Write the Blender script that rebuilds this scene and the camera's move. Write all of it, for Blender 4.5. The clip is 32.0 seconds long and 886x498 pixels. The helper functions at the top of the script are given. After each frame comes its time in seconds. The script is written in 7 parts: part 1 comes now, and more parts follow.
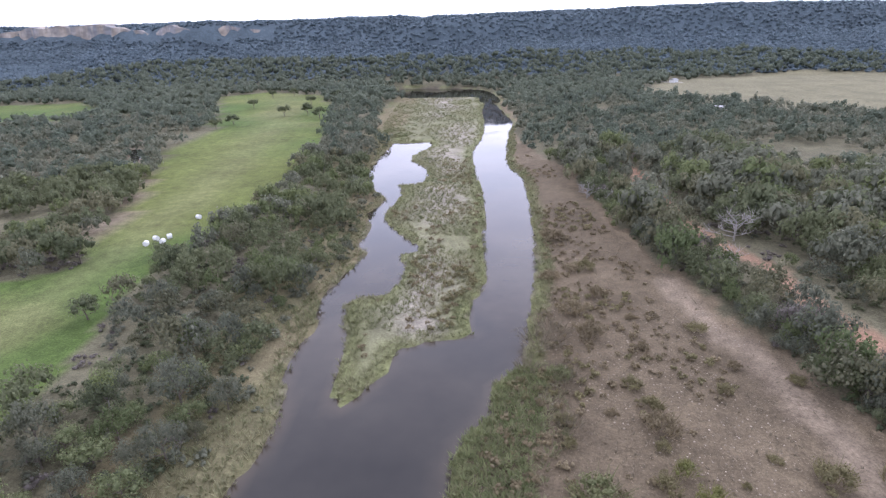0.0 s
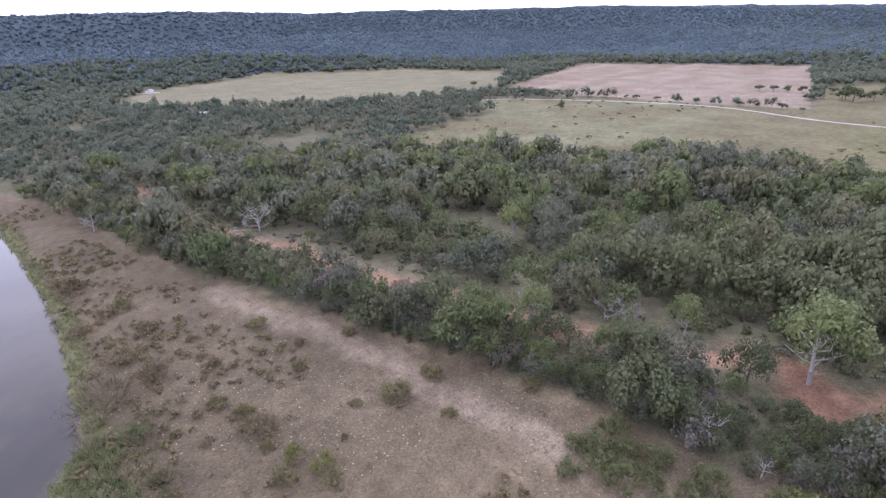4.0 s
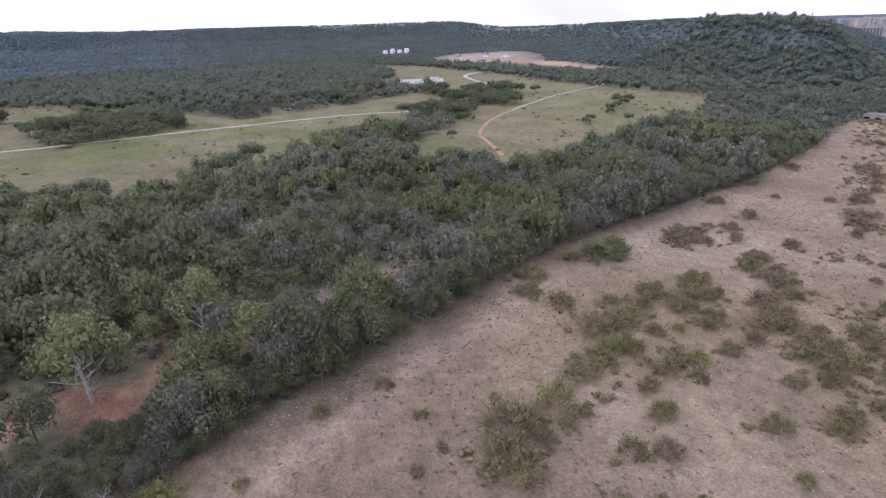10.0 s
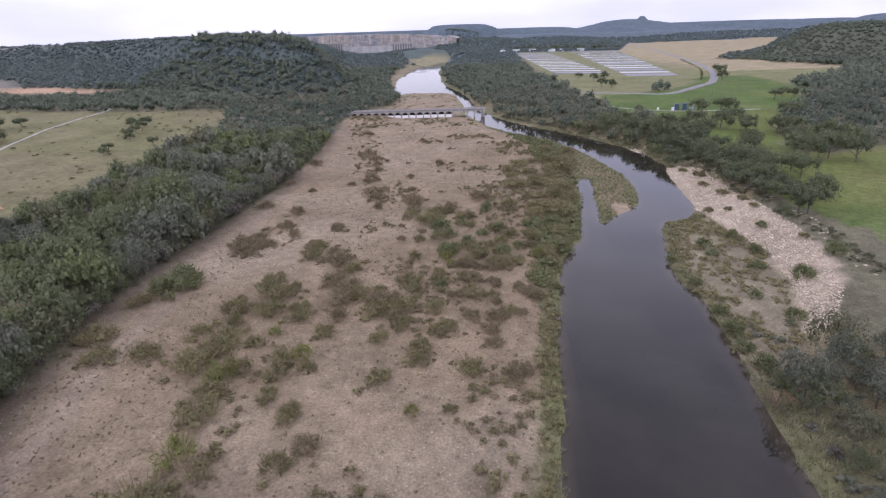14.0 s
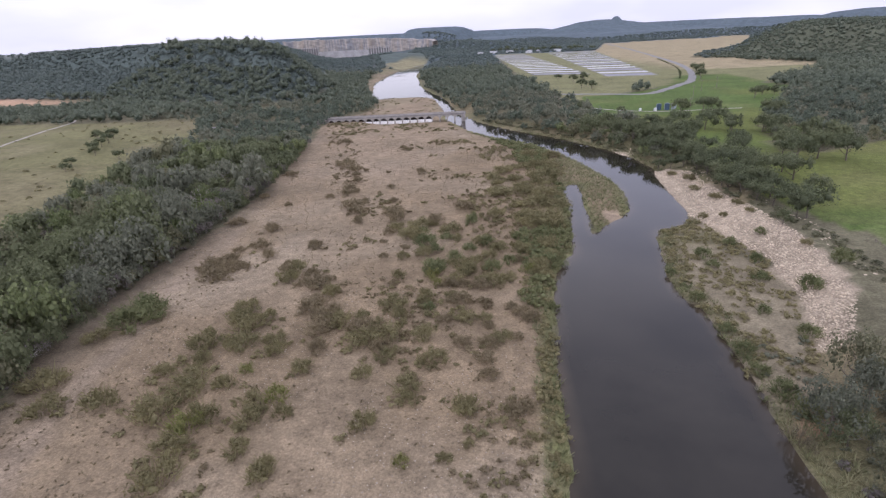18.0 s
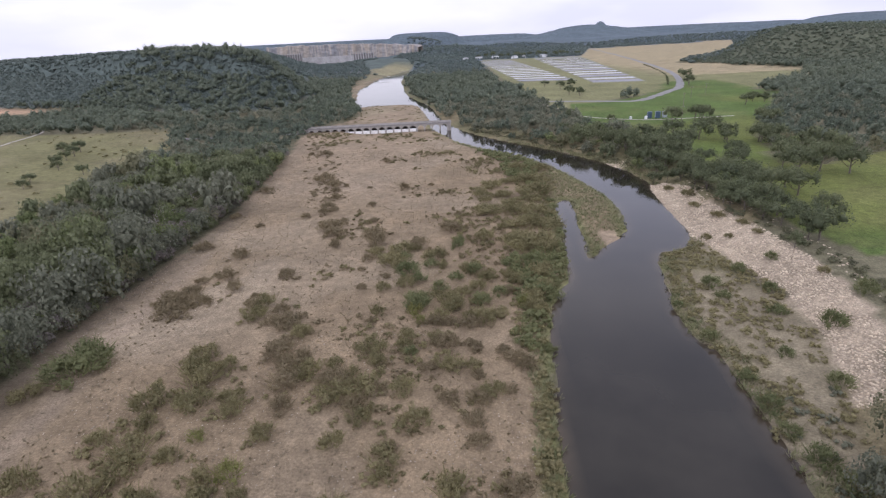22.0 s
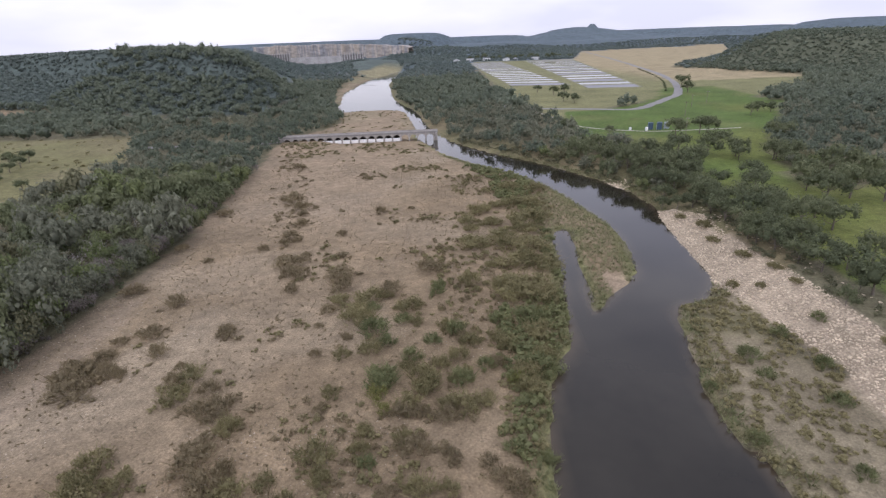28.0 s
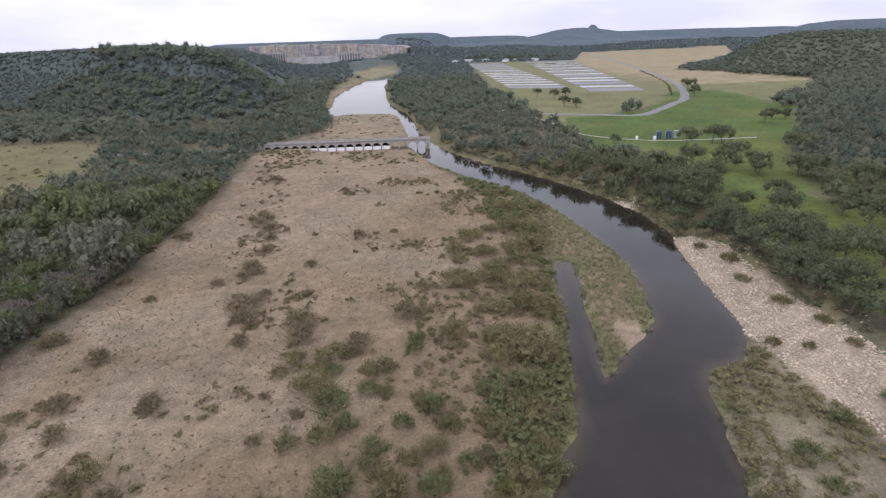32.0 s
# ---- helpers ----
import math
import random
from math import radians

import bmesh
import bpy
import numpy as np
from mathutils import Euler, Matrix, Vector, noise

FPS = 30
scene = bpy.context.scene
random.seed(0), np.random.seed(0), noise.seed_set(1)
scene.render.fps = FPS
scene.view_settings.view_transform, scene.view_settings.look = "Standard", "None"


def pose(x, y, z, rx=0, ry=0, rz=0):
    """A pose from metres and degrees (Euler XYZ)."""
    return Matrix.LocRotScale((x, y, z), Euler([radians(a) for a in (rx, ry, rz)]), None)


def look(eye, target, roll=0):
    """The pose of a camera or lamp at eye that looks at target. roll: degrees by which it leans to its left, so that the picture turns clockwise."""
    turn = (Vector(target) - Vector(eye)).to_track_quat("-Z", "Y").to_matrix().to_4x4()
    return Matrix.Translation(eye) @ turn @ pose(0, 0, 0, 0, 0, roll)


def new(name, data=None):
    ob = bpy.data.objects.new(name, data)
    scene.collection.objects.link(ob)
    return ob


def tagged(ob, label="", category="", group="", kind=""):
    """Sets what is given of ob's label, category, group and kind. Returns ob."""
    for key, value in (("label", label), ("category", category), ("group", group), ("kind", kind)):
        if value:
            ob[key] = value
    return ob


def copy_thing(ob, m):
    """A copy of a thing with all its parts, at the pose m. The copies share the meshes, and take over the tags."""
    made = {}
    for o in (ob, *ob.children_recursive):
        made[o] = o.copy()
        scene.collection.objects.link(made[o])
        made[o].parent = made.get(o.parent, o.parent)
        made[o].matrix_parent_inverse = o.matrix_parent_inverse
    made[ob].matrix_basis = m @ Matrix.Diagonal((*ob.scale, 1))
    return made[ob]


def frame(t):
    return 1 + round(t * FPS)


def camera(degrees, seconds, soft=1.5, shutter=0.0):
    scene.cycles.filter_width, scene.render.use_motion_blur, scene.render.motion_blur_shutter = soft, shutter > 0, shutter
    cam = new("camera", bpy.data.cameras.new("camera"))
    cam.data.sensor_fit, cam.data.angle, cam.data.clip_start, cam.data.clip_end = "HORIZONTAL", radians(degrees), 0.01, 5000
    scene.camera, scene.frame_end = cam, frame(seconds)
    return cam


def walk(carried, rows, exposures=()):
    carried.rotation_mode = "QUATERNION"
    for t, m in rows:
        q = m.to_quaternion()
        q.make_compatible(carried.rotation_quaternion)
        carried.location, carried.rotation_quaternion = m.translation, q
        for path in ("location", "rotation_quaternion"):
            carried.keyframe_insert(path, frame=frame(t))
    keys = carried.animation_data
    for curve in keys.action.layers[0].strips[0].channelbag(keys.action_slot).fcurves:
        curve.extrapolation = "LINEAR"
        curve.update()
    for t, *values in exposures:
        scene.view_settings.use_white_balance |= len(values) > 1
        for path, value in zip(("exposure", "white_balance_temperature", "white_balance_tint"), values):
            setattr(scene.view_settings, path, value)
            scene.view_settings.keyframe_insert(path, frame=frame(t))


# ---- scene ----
cam = camera(78.7, 32.0, 1.3)
PATH = [
    (0.0, -0.00, -0.00, 74.98, 67.808, 1.469, 1.459),
    (0.5, 0.15, -0.03, 74.93, 67.719, 1.445, -3.677),
    (1.0, 0.27, 0.06, 74.87, 67.638, 1.471, -11.023),
    (1.5, 0.32, 0.24, 74.80, 67.577, 1.512, -18.059),
    (2.0, 0.32, 0.43, 74.73, 67.491, 1.530, -24.513),
    (2.5, 0.33, 0.56, 74.67, 67.455, 1.576, -29.536),
    (4.5, 0.64, 1.27, 74.31, 67.291, 1.421, -57.029),
    (5.0, 0.58, 1.28, 74.29, 67.313, 1.450, -66.059),
    (5.5, 0.52, 1.33, 74.25, 67.319, 1.507, -72.990),
    (6.0, 0.48, 1.39, 74.22, 67.341, 1.494, -79.301),
    (6.5, 0.48, 1.45, 74.20, 67.373, 1.437, -84.310),
    (7.0, 0.53, 1.50, 74.19, 67.407, 1.413, -89.127),
    (7.5, 0.52, 1.54, 74.17, 67.438, 1.365, -93.618),
    (8.0, 0.48, 1.52, 74.15, 67.505, 1.313, -98.849),
    (8.5, 0.43, 1.48, 74.14, 67.556, 1.342, -104.561),
    (9.0, 0.36, 1.41, 74.13, 67.590, 1.301, -111.493),
    (9.5, 0.36, 1.36, 74.13, 67.631, 1.332, -118.326),
    (10.0, 0.41, 1.28, 74.09, 67.683, 1.203, -126.168),
    (10.5, 0.53, 1.10, 73.99, 67.724, 1.171, -134.181),
    (11.0, 0.69, 0.91, 73.86, 67.788, 1.186, -142.850),
    (11.5, 0.87, 0.72, 73.74, 67.855, 1.234, -151.193),
    (12.0, 1.06, 0.63, 73.63, 67.925, 1.342, -160.053),
    (12.5, 1.28, 0.67, 73.54, 67.983, 1.514, -166.136),
    (13.0, 1.52, 0.67, 73.43, 68.116, 1.540, -169.351),
    (13.5, 1.70, 0.59, 73.40, 68.153, 1.609, -171.560),
    (14.0, 1.86, 0.42, 73.43, 68.132, 1.718, -173.179),
    (14.5, 2.02, 0.06, 73.52, 68.139, 1.808, -173.764),
    (16.5, 3.15, -5.75, 73.50, 68.150, 2.138, -173.384),
    (17.0, 3.56, -7.87, 73.49, 68.166, 2.289, -174.913),
    (17.5, 3.95, -10.07, 73.52, 68.219, 2.454, -175.471),
    (18.0, 4.23, -12.30, 73.59, 68.313, 2.557, -175.518),
    (18.5, 4.44, -14.56, 73.76, 68.439, 2.608, -175.582),
    (19.0, 4.59, -16.80, 73.97, 68.532, 2.667, -175.690),
    (19.5, 4.68, -19.08, 74.20, 68.595, 2.665, -175.518),
    (20.0, 4.71, -21.35, 74.40, 68.624, 2.637, -175.860),
    (20.5, 4.69, -23.65, 74.55, 68.584, 2.647, -176.183),
    (21.0, 4.55, -26.09, 74.62, 68.608, 2.674, -176.426),
    (21.5, 4.39, -28.62, 74.67, 68.669, 2.687, -176.735),
    (22.0, 4.30, -31.16, 74.74, 68.719, 2.652, -176.955),
    (22.5, 4.19, -33.80, 74.84, 68.756, 2.593, -177.277),
    (23.0, 4.06, -36.52, 74.91, 68.769, 2.550, -177.574),
    (23.5, 3.92, -39.33, 75.00, 68.786, 2.463, -177.801),
    (24.0, 3.75, -42.19, 75.12, 68.798, 2.463, -177.948),
    (24.5, 3.61, -45.12, 75.25, 68.840, 2.368, -177.994),
    (25.0, 3.44, -48.05, 75.38, 68.829, 2.345, -177.963),
    (25.5, 3.24, -51.02, 75.54, 68.827, 2.281, -177.883),
    (27.5, 2.07, -63.93, 76.27, 68.730, 2.115, -177.788),
    (28.0, 1.63, -67.47, 76.33, 68.748, 2.102, -177.754),
    (28.5, 1.14, -71.10, 76.36, 68.775, 2.131, -177.732),
    (29.0, 0.64, -74.85, 76.40, 68.788, 2.059, -177.691),
    (29.5, 0.19, -78.69, 76.44, 68.782, 2.051, -177.624),
    (30.0, -0.25, -82.67, 76.46, 68.832, 1.993, -177.554),
    (30.5, -0.69, -86.74, 76.48, 68.828, 1.972, -177.554),
    (31.0, -1.22, -90.96, 76.51, 68.845, 1.902, -177.854),
    (31.5, -1.79, -95.25, 76.56, 68.795, 1.876, -177.878),
    (32.0, -2.45, -99.76, 76.68, 68.751, 1.814, -177.740),
]
EXPOSURES = [(0.0, 0.06, 5850, 23), (4.0, 0.06, 5780, 26), (7.0, -0.05, 5740, 27), (10.0, -0.35, 5810, 27), (13.0, -0.45, 5950, 26), (20.0, -0.48, 6150, 21), (32.0, -0.52, 6280, 18)]
walk(cam, [(r[0], pose(*r[1:])) for r in PATH], EXPOSURES)

# ---- world, sun ----
world = bpy.data.worlds.new("overcast_sky")
scene.world = world
world.use_nodes = True
wn, wl = world.node_tree.nodes, world.node_tree.links
SUN_EL, SUN_AZ = 60.0, 15.0
sky = wn.new("ShaderNodeTexSky")
sky.sky_type, sky.sun_disc = "NISHITA", False
sky.sun_elevation, sky.sun_rotation = radians(SUN_EL), radians(SUN_AZ)
sky.air_density, sky.dust_density = 1.0, 2.5
veil = wn.new("ShaderNodeTexNoise")
veil.inputs["Scale"].default_value, veil.inputs["Detail"].default_value = 2.6, 5.0
stretch = wn.new("ShaderNodeMapping")
stretch.inputs["Scale"].default_value = (1.0, 1.0, 3.5)
coord = wn.new("ShaderNodeTexCoord")
wl.new(coord.outputs["Generated"], stretch.inputs["Vector"])
wl.new(stretch.outputs["Vector"], veil.inputs["Vector"])
ramp = wn.new("ShaderNodeValToRGB")
ramp.color_ramp.elements[0].position, ramp.color_ramp.elements[1].position = 0.38, 0.66
ramp.color_ramp.elements[0].color, ramp.color_ramp.elements[1].color = (7.7, 8.0, 9.1, 1), (10.4, 10.5, 11.1, 1)
wl.new(veil.outputs["Fac"], ramp.inputs["Fac"])
cloud = wn.new("ShaderNodeMix")
cloud.data_type = "RGBA"
cloud.inputs["Factor"].default_value = 0.86
wl.new(sky.outputs["Color"], cloud.inputs["A"])
wl.new(ramp.outputs["Color"], cloud.inputs["B"])
sd = Vector((math.sin(radians(SUN_AZ)) * math.cos(radians(SUN_EL)), math.cos(radians(SUN_AZ)) * math.cos(radians(SUN_EL)), math.sin(radians(SUN_EL))))


def world_range(sock, a, b, lo, hi):
    m = wn.new("ShaderNodeMapRange")
    m.interpolation_type = "SMOOTHSTEP"
    for key, value in (("From Min", a), ("From Max", b), ("To Min", lo), ("To Max", hi)):
        m.inputs[key].default_value = value
    wl.new(sock, m.inputs["Value"])
    return m.outputs["Result"]


def world_add(a, b):
    m = wn.new("ShaderNodeMath")
    wl.new(a, m.inputs[0]), wl.new(b, m.inputs[1])
    return m.outputs[0]


# the veil is brighter overhead, near the horizon and round the hidden sun
split = wn.new("ShaderNodeSeparateXYZ")
wl.new(coord.outputs["Generated"], split.inputs["Vector"])
toward = wn.new("ShaderNodeVectorMath")
toward.operation, toward.inputs[1].default_value = "DOT_PRODUCT", Vector((sd.x * 1.9, sd.y * 1.9, sd.z * 0.55)).normalized()
wl.new(coord.outputs["Generated"], toward.inputs[0])
low = world_range(split.outputs["Z"], 0.0, 0.5, 0.85, 0.0)
high = world_range(split.outputs["Z"], 0.06, 0.36, 0.0, 1.0)
wide = world_range(toward.outputs["Value"], -0.5, 0.9, 0.80, 1.28)
core_glow = world_range(toward.outputs["Value"], 0.5, 1.0, 0.0, 0.8)
glow = wn.new("ShaderNodeVectorMath")
glow.operation = "SCALE"
wl.new(cloud.outputs["Result"], glow.inputs[0])
wl.new(world_add(world_add(world_add(low, high), wide), core_glow), glow.inputs["Scale"])
wl.new(glow.outputs["Vector"], wn["Background"].inputs["Color"])
wn["Background"].inputs["Strength"].default_value = 0.1

sun = new("sun", bpy.data.lights.new("sun", "SUN"))
sun.data.energy, sun.data.angle, sun.data.color = 0.6, radians(25), (1.0, 0.97, 0.93)
sun.matrix_world = look(sd * 400, (0, 0, 0))

# ---- materials ----


def material(name, rough=0.9, spec=0.3):
    m = bpy.data.materials.new(name)
    m.use_nodes = True
    b = m.node_tree.nodes["Principled BSDF"]
    b.inputs["Roughness"].default_value = rough
    b.inputs["Specular IOR Level"].default_value = spec
    return m, m.node_tree.nodes, m.node_tree.links, b


def noise_node(n, l, scale, detail=4.0, rough=0.6, where="Object"):
    c = n.new("ShaderNodeTexCoord")
    t = n.new("ShaderNodeTexNoise")
    t.inputs["Scale"].default_value, t.inputs["Detail"].default_value, t.inputs["Roughness"].default_value = scale, detail, rough
    l.new(c.outputs[where], t.inputs["Vector"])
    return t.outputs["Fac"]


def remap(n, l, sock, a, b, lo, hi):
    r = n.new("ShaderNodeMapRange")
    for k, v in (("From Min", a), ("From Max", b), ("To Min", lo), ("To Max", hi)):
        r.inputs[k].default_value = v
    l.new(sock, r.inputs["Value"])
    return r.outputs["Result"]


def math_node(n, l, op, a, b):
    m = n.new("ShaderNodeMath")
    m.operation = op
    for k, v in ((0, a), (1, b)):
        if isinstance(v, (int, float)):
            m.inputs[k].default_value = v
        else:
            l.new(v, m.inputs[k])
    return m.outputs[0]


def mix_node(n, l, fac, a, b, mode="MIX"):
    m = n.new("ShaderNodeMix")
    m.data_type, m.blend_type = "RGBA", mode
    for k, v in (("Factor", fac), ("A", a), ("B", b)):
        if isinstance(v, (int, float)):
            m.inputs[k].default_value = v
        elif isinstance(v, tuple):
            m.inputs[k].default_value = (*v, 1)
        else:
            l.new(v, m.inputs[k])
    return m.outputs["Result"]


def scaled(n, l, col, fac):
    v = n.new("ShaderNodeVectorMath")
    v.operation = "SCALE"
    if isinstance(col, tuple):
        v.inputs[0].default_value = col
    else:
        l.new(col, v.inputs[0])
    l.new(fac, v.inputs["Scale"])
    return v.outputs["Vector"]


def bump(n, l, b, height, dist, strength=1.0):
    k = n.new("ShaderNodeBump")
    k.inputs["Strength"].default_value, k.inputs["Distance"].default_value = strength, dist
    l.new(height, k.inputs["Height"])
    l.new(k.outputs["Normal"], b.inputs["Normal"])


def plain(name, rgb, rough=0.8, vary=0.25, scale=0.6, fine=9.0, metal=0.0, spec=0.3):
    """A weathered plain surface: the colour at two scales of variation, with fine relief."""
    m, n, l, b = material(name, rough, spec)
    b.inputs["Metallic"].default_value = metal
    big = remap(n, l, noise_node(n, l, scale), 0.3, 0.7, 1 - vary, 1 + vary)
    small = noise_node(n, l, fine, 3.0)
    tone = math_node(n, l, "MULTIPLY", big, remap(n, l, small, 0.3, 0.7, 1 - vary * 0.6, 1 + vary * 0.6))
    l.new(scaled(n, l, rgb, tone), b.inputs["Base Color"])
    bump(n, l, b, small, 0.05, 0.5)
    return m


def leaf_material(name, rgb, rgb2, far=False):
    """Foliage: two colours mixed tree by tree and leaf by leaf, a little light passing through."""
    m, n, l, b = material(name, 0.75, 0.2)
    tone = n.new("ShaderNodeAttribute")
    tone.attribute_name = "tone"
    info = n.new("ShaderNodeObjectInfo")
    geo = n.new("ShaderNodeNewGeometry")
    t = math_node(n, l, "ADD", tone.outputs["Fac"], math_node(n, l, "MULTIPLY", info.outputs["Random"], 0.75))
    t = math_node(n, l, "ADD", math_node(n, l, "MULTIPLY", t, 0.75), remap(n, l, geo.outputs["Random Per Island"], 0, 1, -0.12, 0.12))
    c = mix_node(n, l, t, rgb, rgb2)
    light = remap(n, l, geo.outputs["Random Per Island"], 0, 1, 0.92 if far else 0.87, 1.08 if far else 1.13)
    patch = remap(n, l, noise_node(n, l, 0.02 if far else 0.35, 3.0), 0.3, 0.7, 0.86 if far else 0.8, 1.14 if far else 1.2)
    c = scaled(n, l, c, math_node(n, l, "MULTIPLY", light, patch))
    l.new(c, b.inputs["Base Color"])
    thin = n.new("ShaderNodeBsdfTranslucent")
    l.new(c, thin.inputs["Color"])
    both = n.new("ShaderNodeMixShader")
    both.inputs["Fac"].default_value = 0.44
    l.new(b.outputs["BSDF"], both.inputs[1])
    l.new(thin.outputs["BSDF"], both.inputs[2])
    l.new(both.outputs["Shader"], n["Material Output"].inputs["Surface"])
    return m


LEAF = leaf_material("oak_leaves", (0.092, 0.112, 0.066), (0.162, 0.178, 0.096))
LEAF_SPRING = leaf_material("hackberry_leaves", (0.106, 0.138, 0.062), (0.184, 0.210, 0.096))
LEAF_BARE = leaf_material("sparse_grey_twigs", (0.150, 0.132, 0.118), (0.215, 0.192, 0.172))
LEAF_PALE = leaf_material("cottonwood_leaves", (0.165, 0.205, 0.086), (0.240, 0.268, 0.118))
LEAF_GREY = leaf_material("willow_leaves", (0.120, 0.132, 0.096), (0.188, 0.196, 0.138))
LEAF_OLIVE = leaf_material("mesquite_leaves", (0.112, 0.116, 0.074), (0.194, 0.190, 0.112))
LEAF_DRY = leaf_material("dry_shrub_leaves", (0.182, 0.150, 0.092), (0.262, 0.216, 0.132))
LEAF_SAGE = leaf_material("shrub_leaves", (0.162, 0.150, 0.076), (0.262, 0.234, 0.122))
LEAF_LIME = leaf_material("young_willow_leaves", (0.165, 0.178, 0.062), (0.235, 0.232, 0.088))
LEAF_GREEN = leaf_material("green_shrub_leaves", (0.132, 0.150, 0.070), (0.200, 0.208, 0.100))
# distant oaks: oak green made paler and bluer, a little haze painted in
LEAF_FAR = leaf_material("valley_oak_leaves", (0.104, 0.130, 0.098), (0.158, 0.180, 0.126))
# hill foliage is blued and evened out: distance haze painted into its colour
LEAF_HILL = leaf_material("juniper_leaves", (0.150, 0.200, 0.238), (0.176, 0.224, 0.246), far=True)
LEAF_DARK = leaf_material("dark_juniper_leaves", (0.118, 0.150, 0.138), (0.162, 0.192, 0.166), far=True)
REED_GREEN = leaf_material("green_grass_blades", (0.130, 0.168, 0.066), (0.205, 0.225, 0.105))
LEAF_WILLOW = leaf_material("bright_willow_leaves", (0.155, 0.190, 0.088), (0.225, 0.25, 0.125))
REED = leaf_material("reed_blades", (0.150, 0.168, 0.078), (0.265, 0.25, 0.145))
TUFT = leaf_material("dry_grass", (0.125, 0.108, 0.072), (0.20, 0.172, 0.118))
BARK = plain("bark", (0.16, 0.135, 0.11), 0.9, 0.3, 1.5)
DEADWOOD = plain("bleached_wood", (0.36, 0.34, 0.32), 0.85, 0.2, 1.5)
STONE = plain("limestone", (0.43, 0.36, 0.265), 0.9, 0.4, 0.45, 2.0)
PEBBLE = plain("river_stones", (0.30, 0.255, 0.195), 0.9, 0.4, 0.5, 2.0)


def ground_material():
    """Soil by kind (attribute soil), with stones, stubble and patches of several sizes."""
    m, n, l, b = material("earth", 0.95, 0.15)
    soil = n.new("ShaderNodeAttribute")
    soil.attribute_name = "soil"
    stony = n.new("ShaderNodeAttribute")
    stony.attribute_name = "stony"
    big = remap(n, l, noise_node(n, l, 0.035, 5.0, 0.6), 0.3, 0.7, 0.80, 1.2)
    mid = remap(n, l, noise_node(n, l, 0.28, 5.0, 0.65), 0.3, 0.7, 0.78, 1.22)
    fine = noise_node(n, l, 1.7, 6.0, 0.75)
    tone = math_node(n, l, "MULTIPLY", math_node(n, l, "MULTIPLY", big, mid), remap(n, l, fine, 0.3, 0.7, 0.55, 1.45))
    c = scaled(n, l, soil.outputs["Color"], tone)
    # pebbles
    vor = n.new("ShaderNodeTexVoronoi")
    vor.inputs["Scale"].default_value = 2.6
    co = n.new("ShaderNodeTexCoord")
    l.new(co.outputs["Object"], vor.inputs["Vector"])
    peb = remap(n, l, vor.outputs["Distance"], 0.10, 0.26, 1.0, 0.0)
    pick = n.new("ShaderNodeSeparateColor")
    l.new(vor.outputs["Color"], pick.inputs["Color"])
    some = math_node(n, l, "GREATER_THAN", pick.outputs["Red"], 0.5)
    field = remap(n, l, noise_node(n, l, 0.06, 3.0), 0.36, 0.58, 0.15, 1.0)
    amount = math_node(n, l, "MULTIPLY", math_node(n, l, "MULTIPLY", peb, some), math_node(n, l, "MULTIPLY", stony.outputs["Fac"], field))
    shade = remap(n, l, pick.outputs["Green"], 0, 1, 0.3, 1.15)
    c = mix_node(n, l, math_node(n, l, "MULTIPLY", amount, 0.8), c, scaled(n, l, (0.41, 0.345, 0.265), shade))
    # dead stubble, darker
    stub = remap(n, l, noise_node(n, l, 0.8, 7.0, 0.78), 0.55, 0.64, 0.0, 0.5)
    c = mix_node(n, l, math_node(n, l, "MULTIPLY", stub, stony.outputs["Fac"]), c, (0.15, 0.12, 0.085))
    l.new(c, b.inputs["Base Color"])
    bump(n, l, b, fine, 0.25, 0.7)
    return m


def water_material():
    m, n, l, b = material("river_water", 0.03, 0.5)
    b.inputs["IOR"].default_value = 1.33
    depth = n.new("ShaderNodeAttribute")
    depth.attribute_name = "shallow"
    silt = remap(n, l, noise_node(n, l, 0.03, 4.0), 0.35, 0.65, 0.7, 1.3)
    bed = mix_node(n, l, depth.outputs["Fac"], (0.019, 0.017, 0.013), (0.115, 0.086, 0.054))
    l.new(scaled(n, l, bed, silt), b.inputs["Base Color"])
    rip = noise_node(n, l, 0.9, 4.0)
    calm = remap(n, l, noise_node(n, l, 0.02, 2.0), 0.48, 0.64, 0.05, 1.0)
    bump(n, l, b, math_node(n, l, "MULTIPLY", rip, calm), 0.10, 0.3)
    return m


EARTH = ground_material()
WATER = water_material()

# ---- the plan, in metres: x east, y north, z up from the river ----
WEST_BANK = [(-46, 405), (-47, 385), (-52, 303), (-44, 267), (-35, 247), (-41, 225), (-37, 210), (-38, 186), (-34, 181), (-39, 160), (-42, 143),
             (-40, 128), (-42, 110), (-38, 90), (-41, 73), (-45, 45), (-48, 10), (-50, -30), (-49, -65), (-51, -93), (-52, -121), (-53, -145),
             (-50, -163), (-54, -189), (-59, -212), (-69, -217), (-77, -231), (-79, -252), (-80, -278), (-83, -315), (-75, -353), (-47, -404),
             (-11, -451), (20, -508), (35, -560), (45, -610), (60, -690), (85, -775), (105, -850), (133, -1028), (150, -1157), (158, -1436), (159, -1578)]
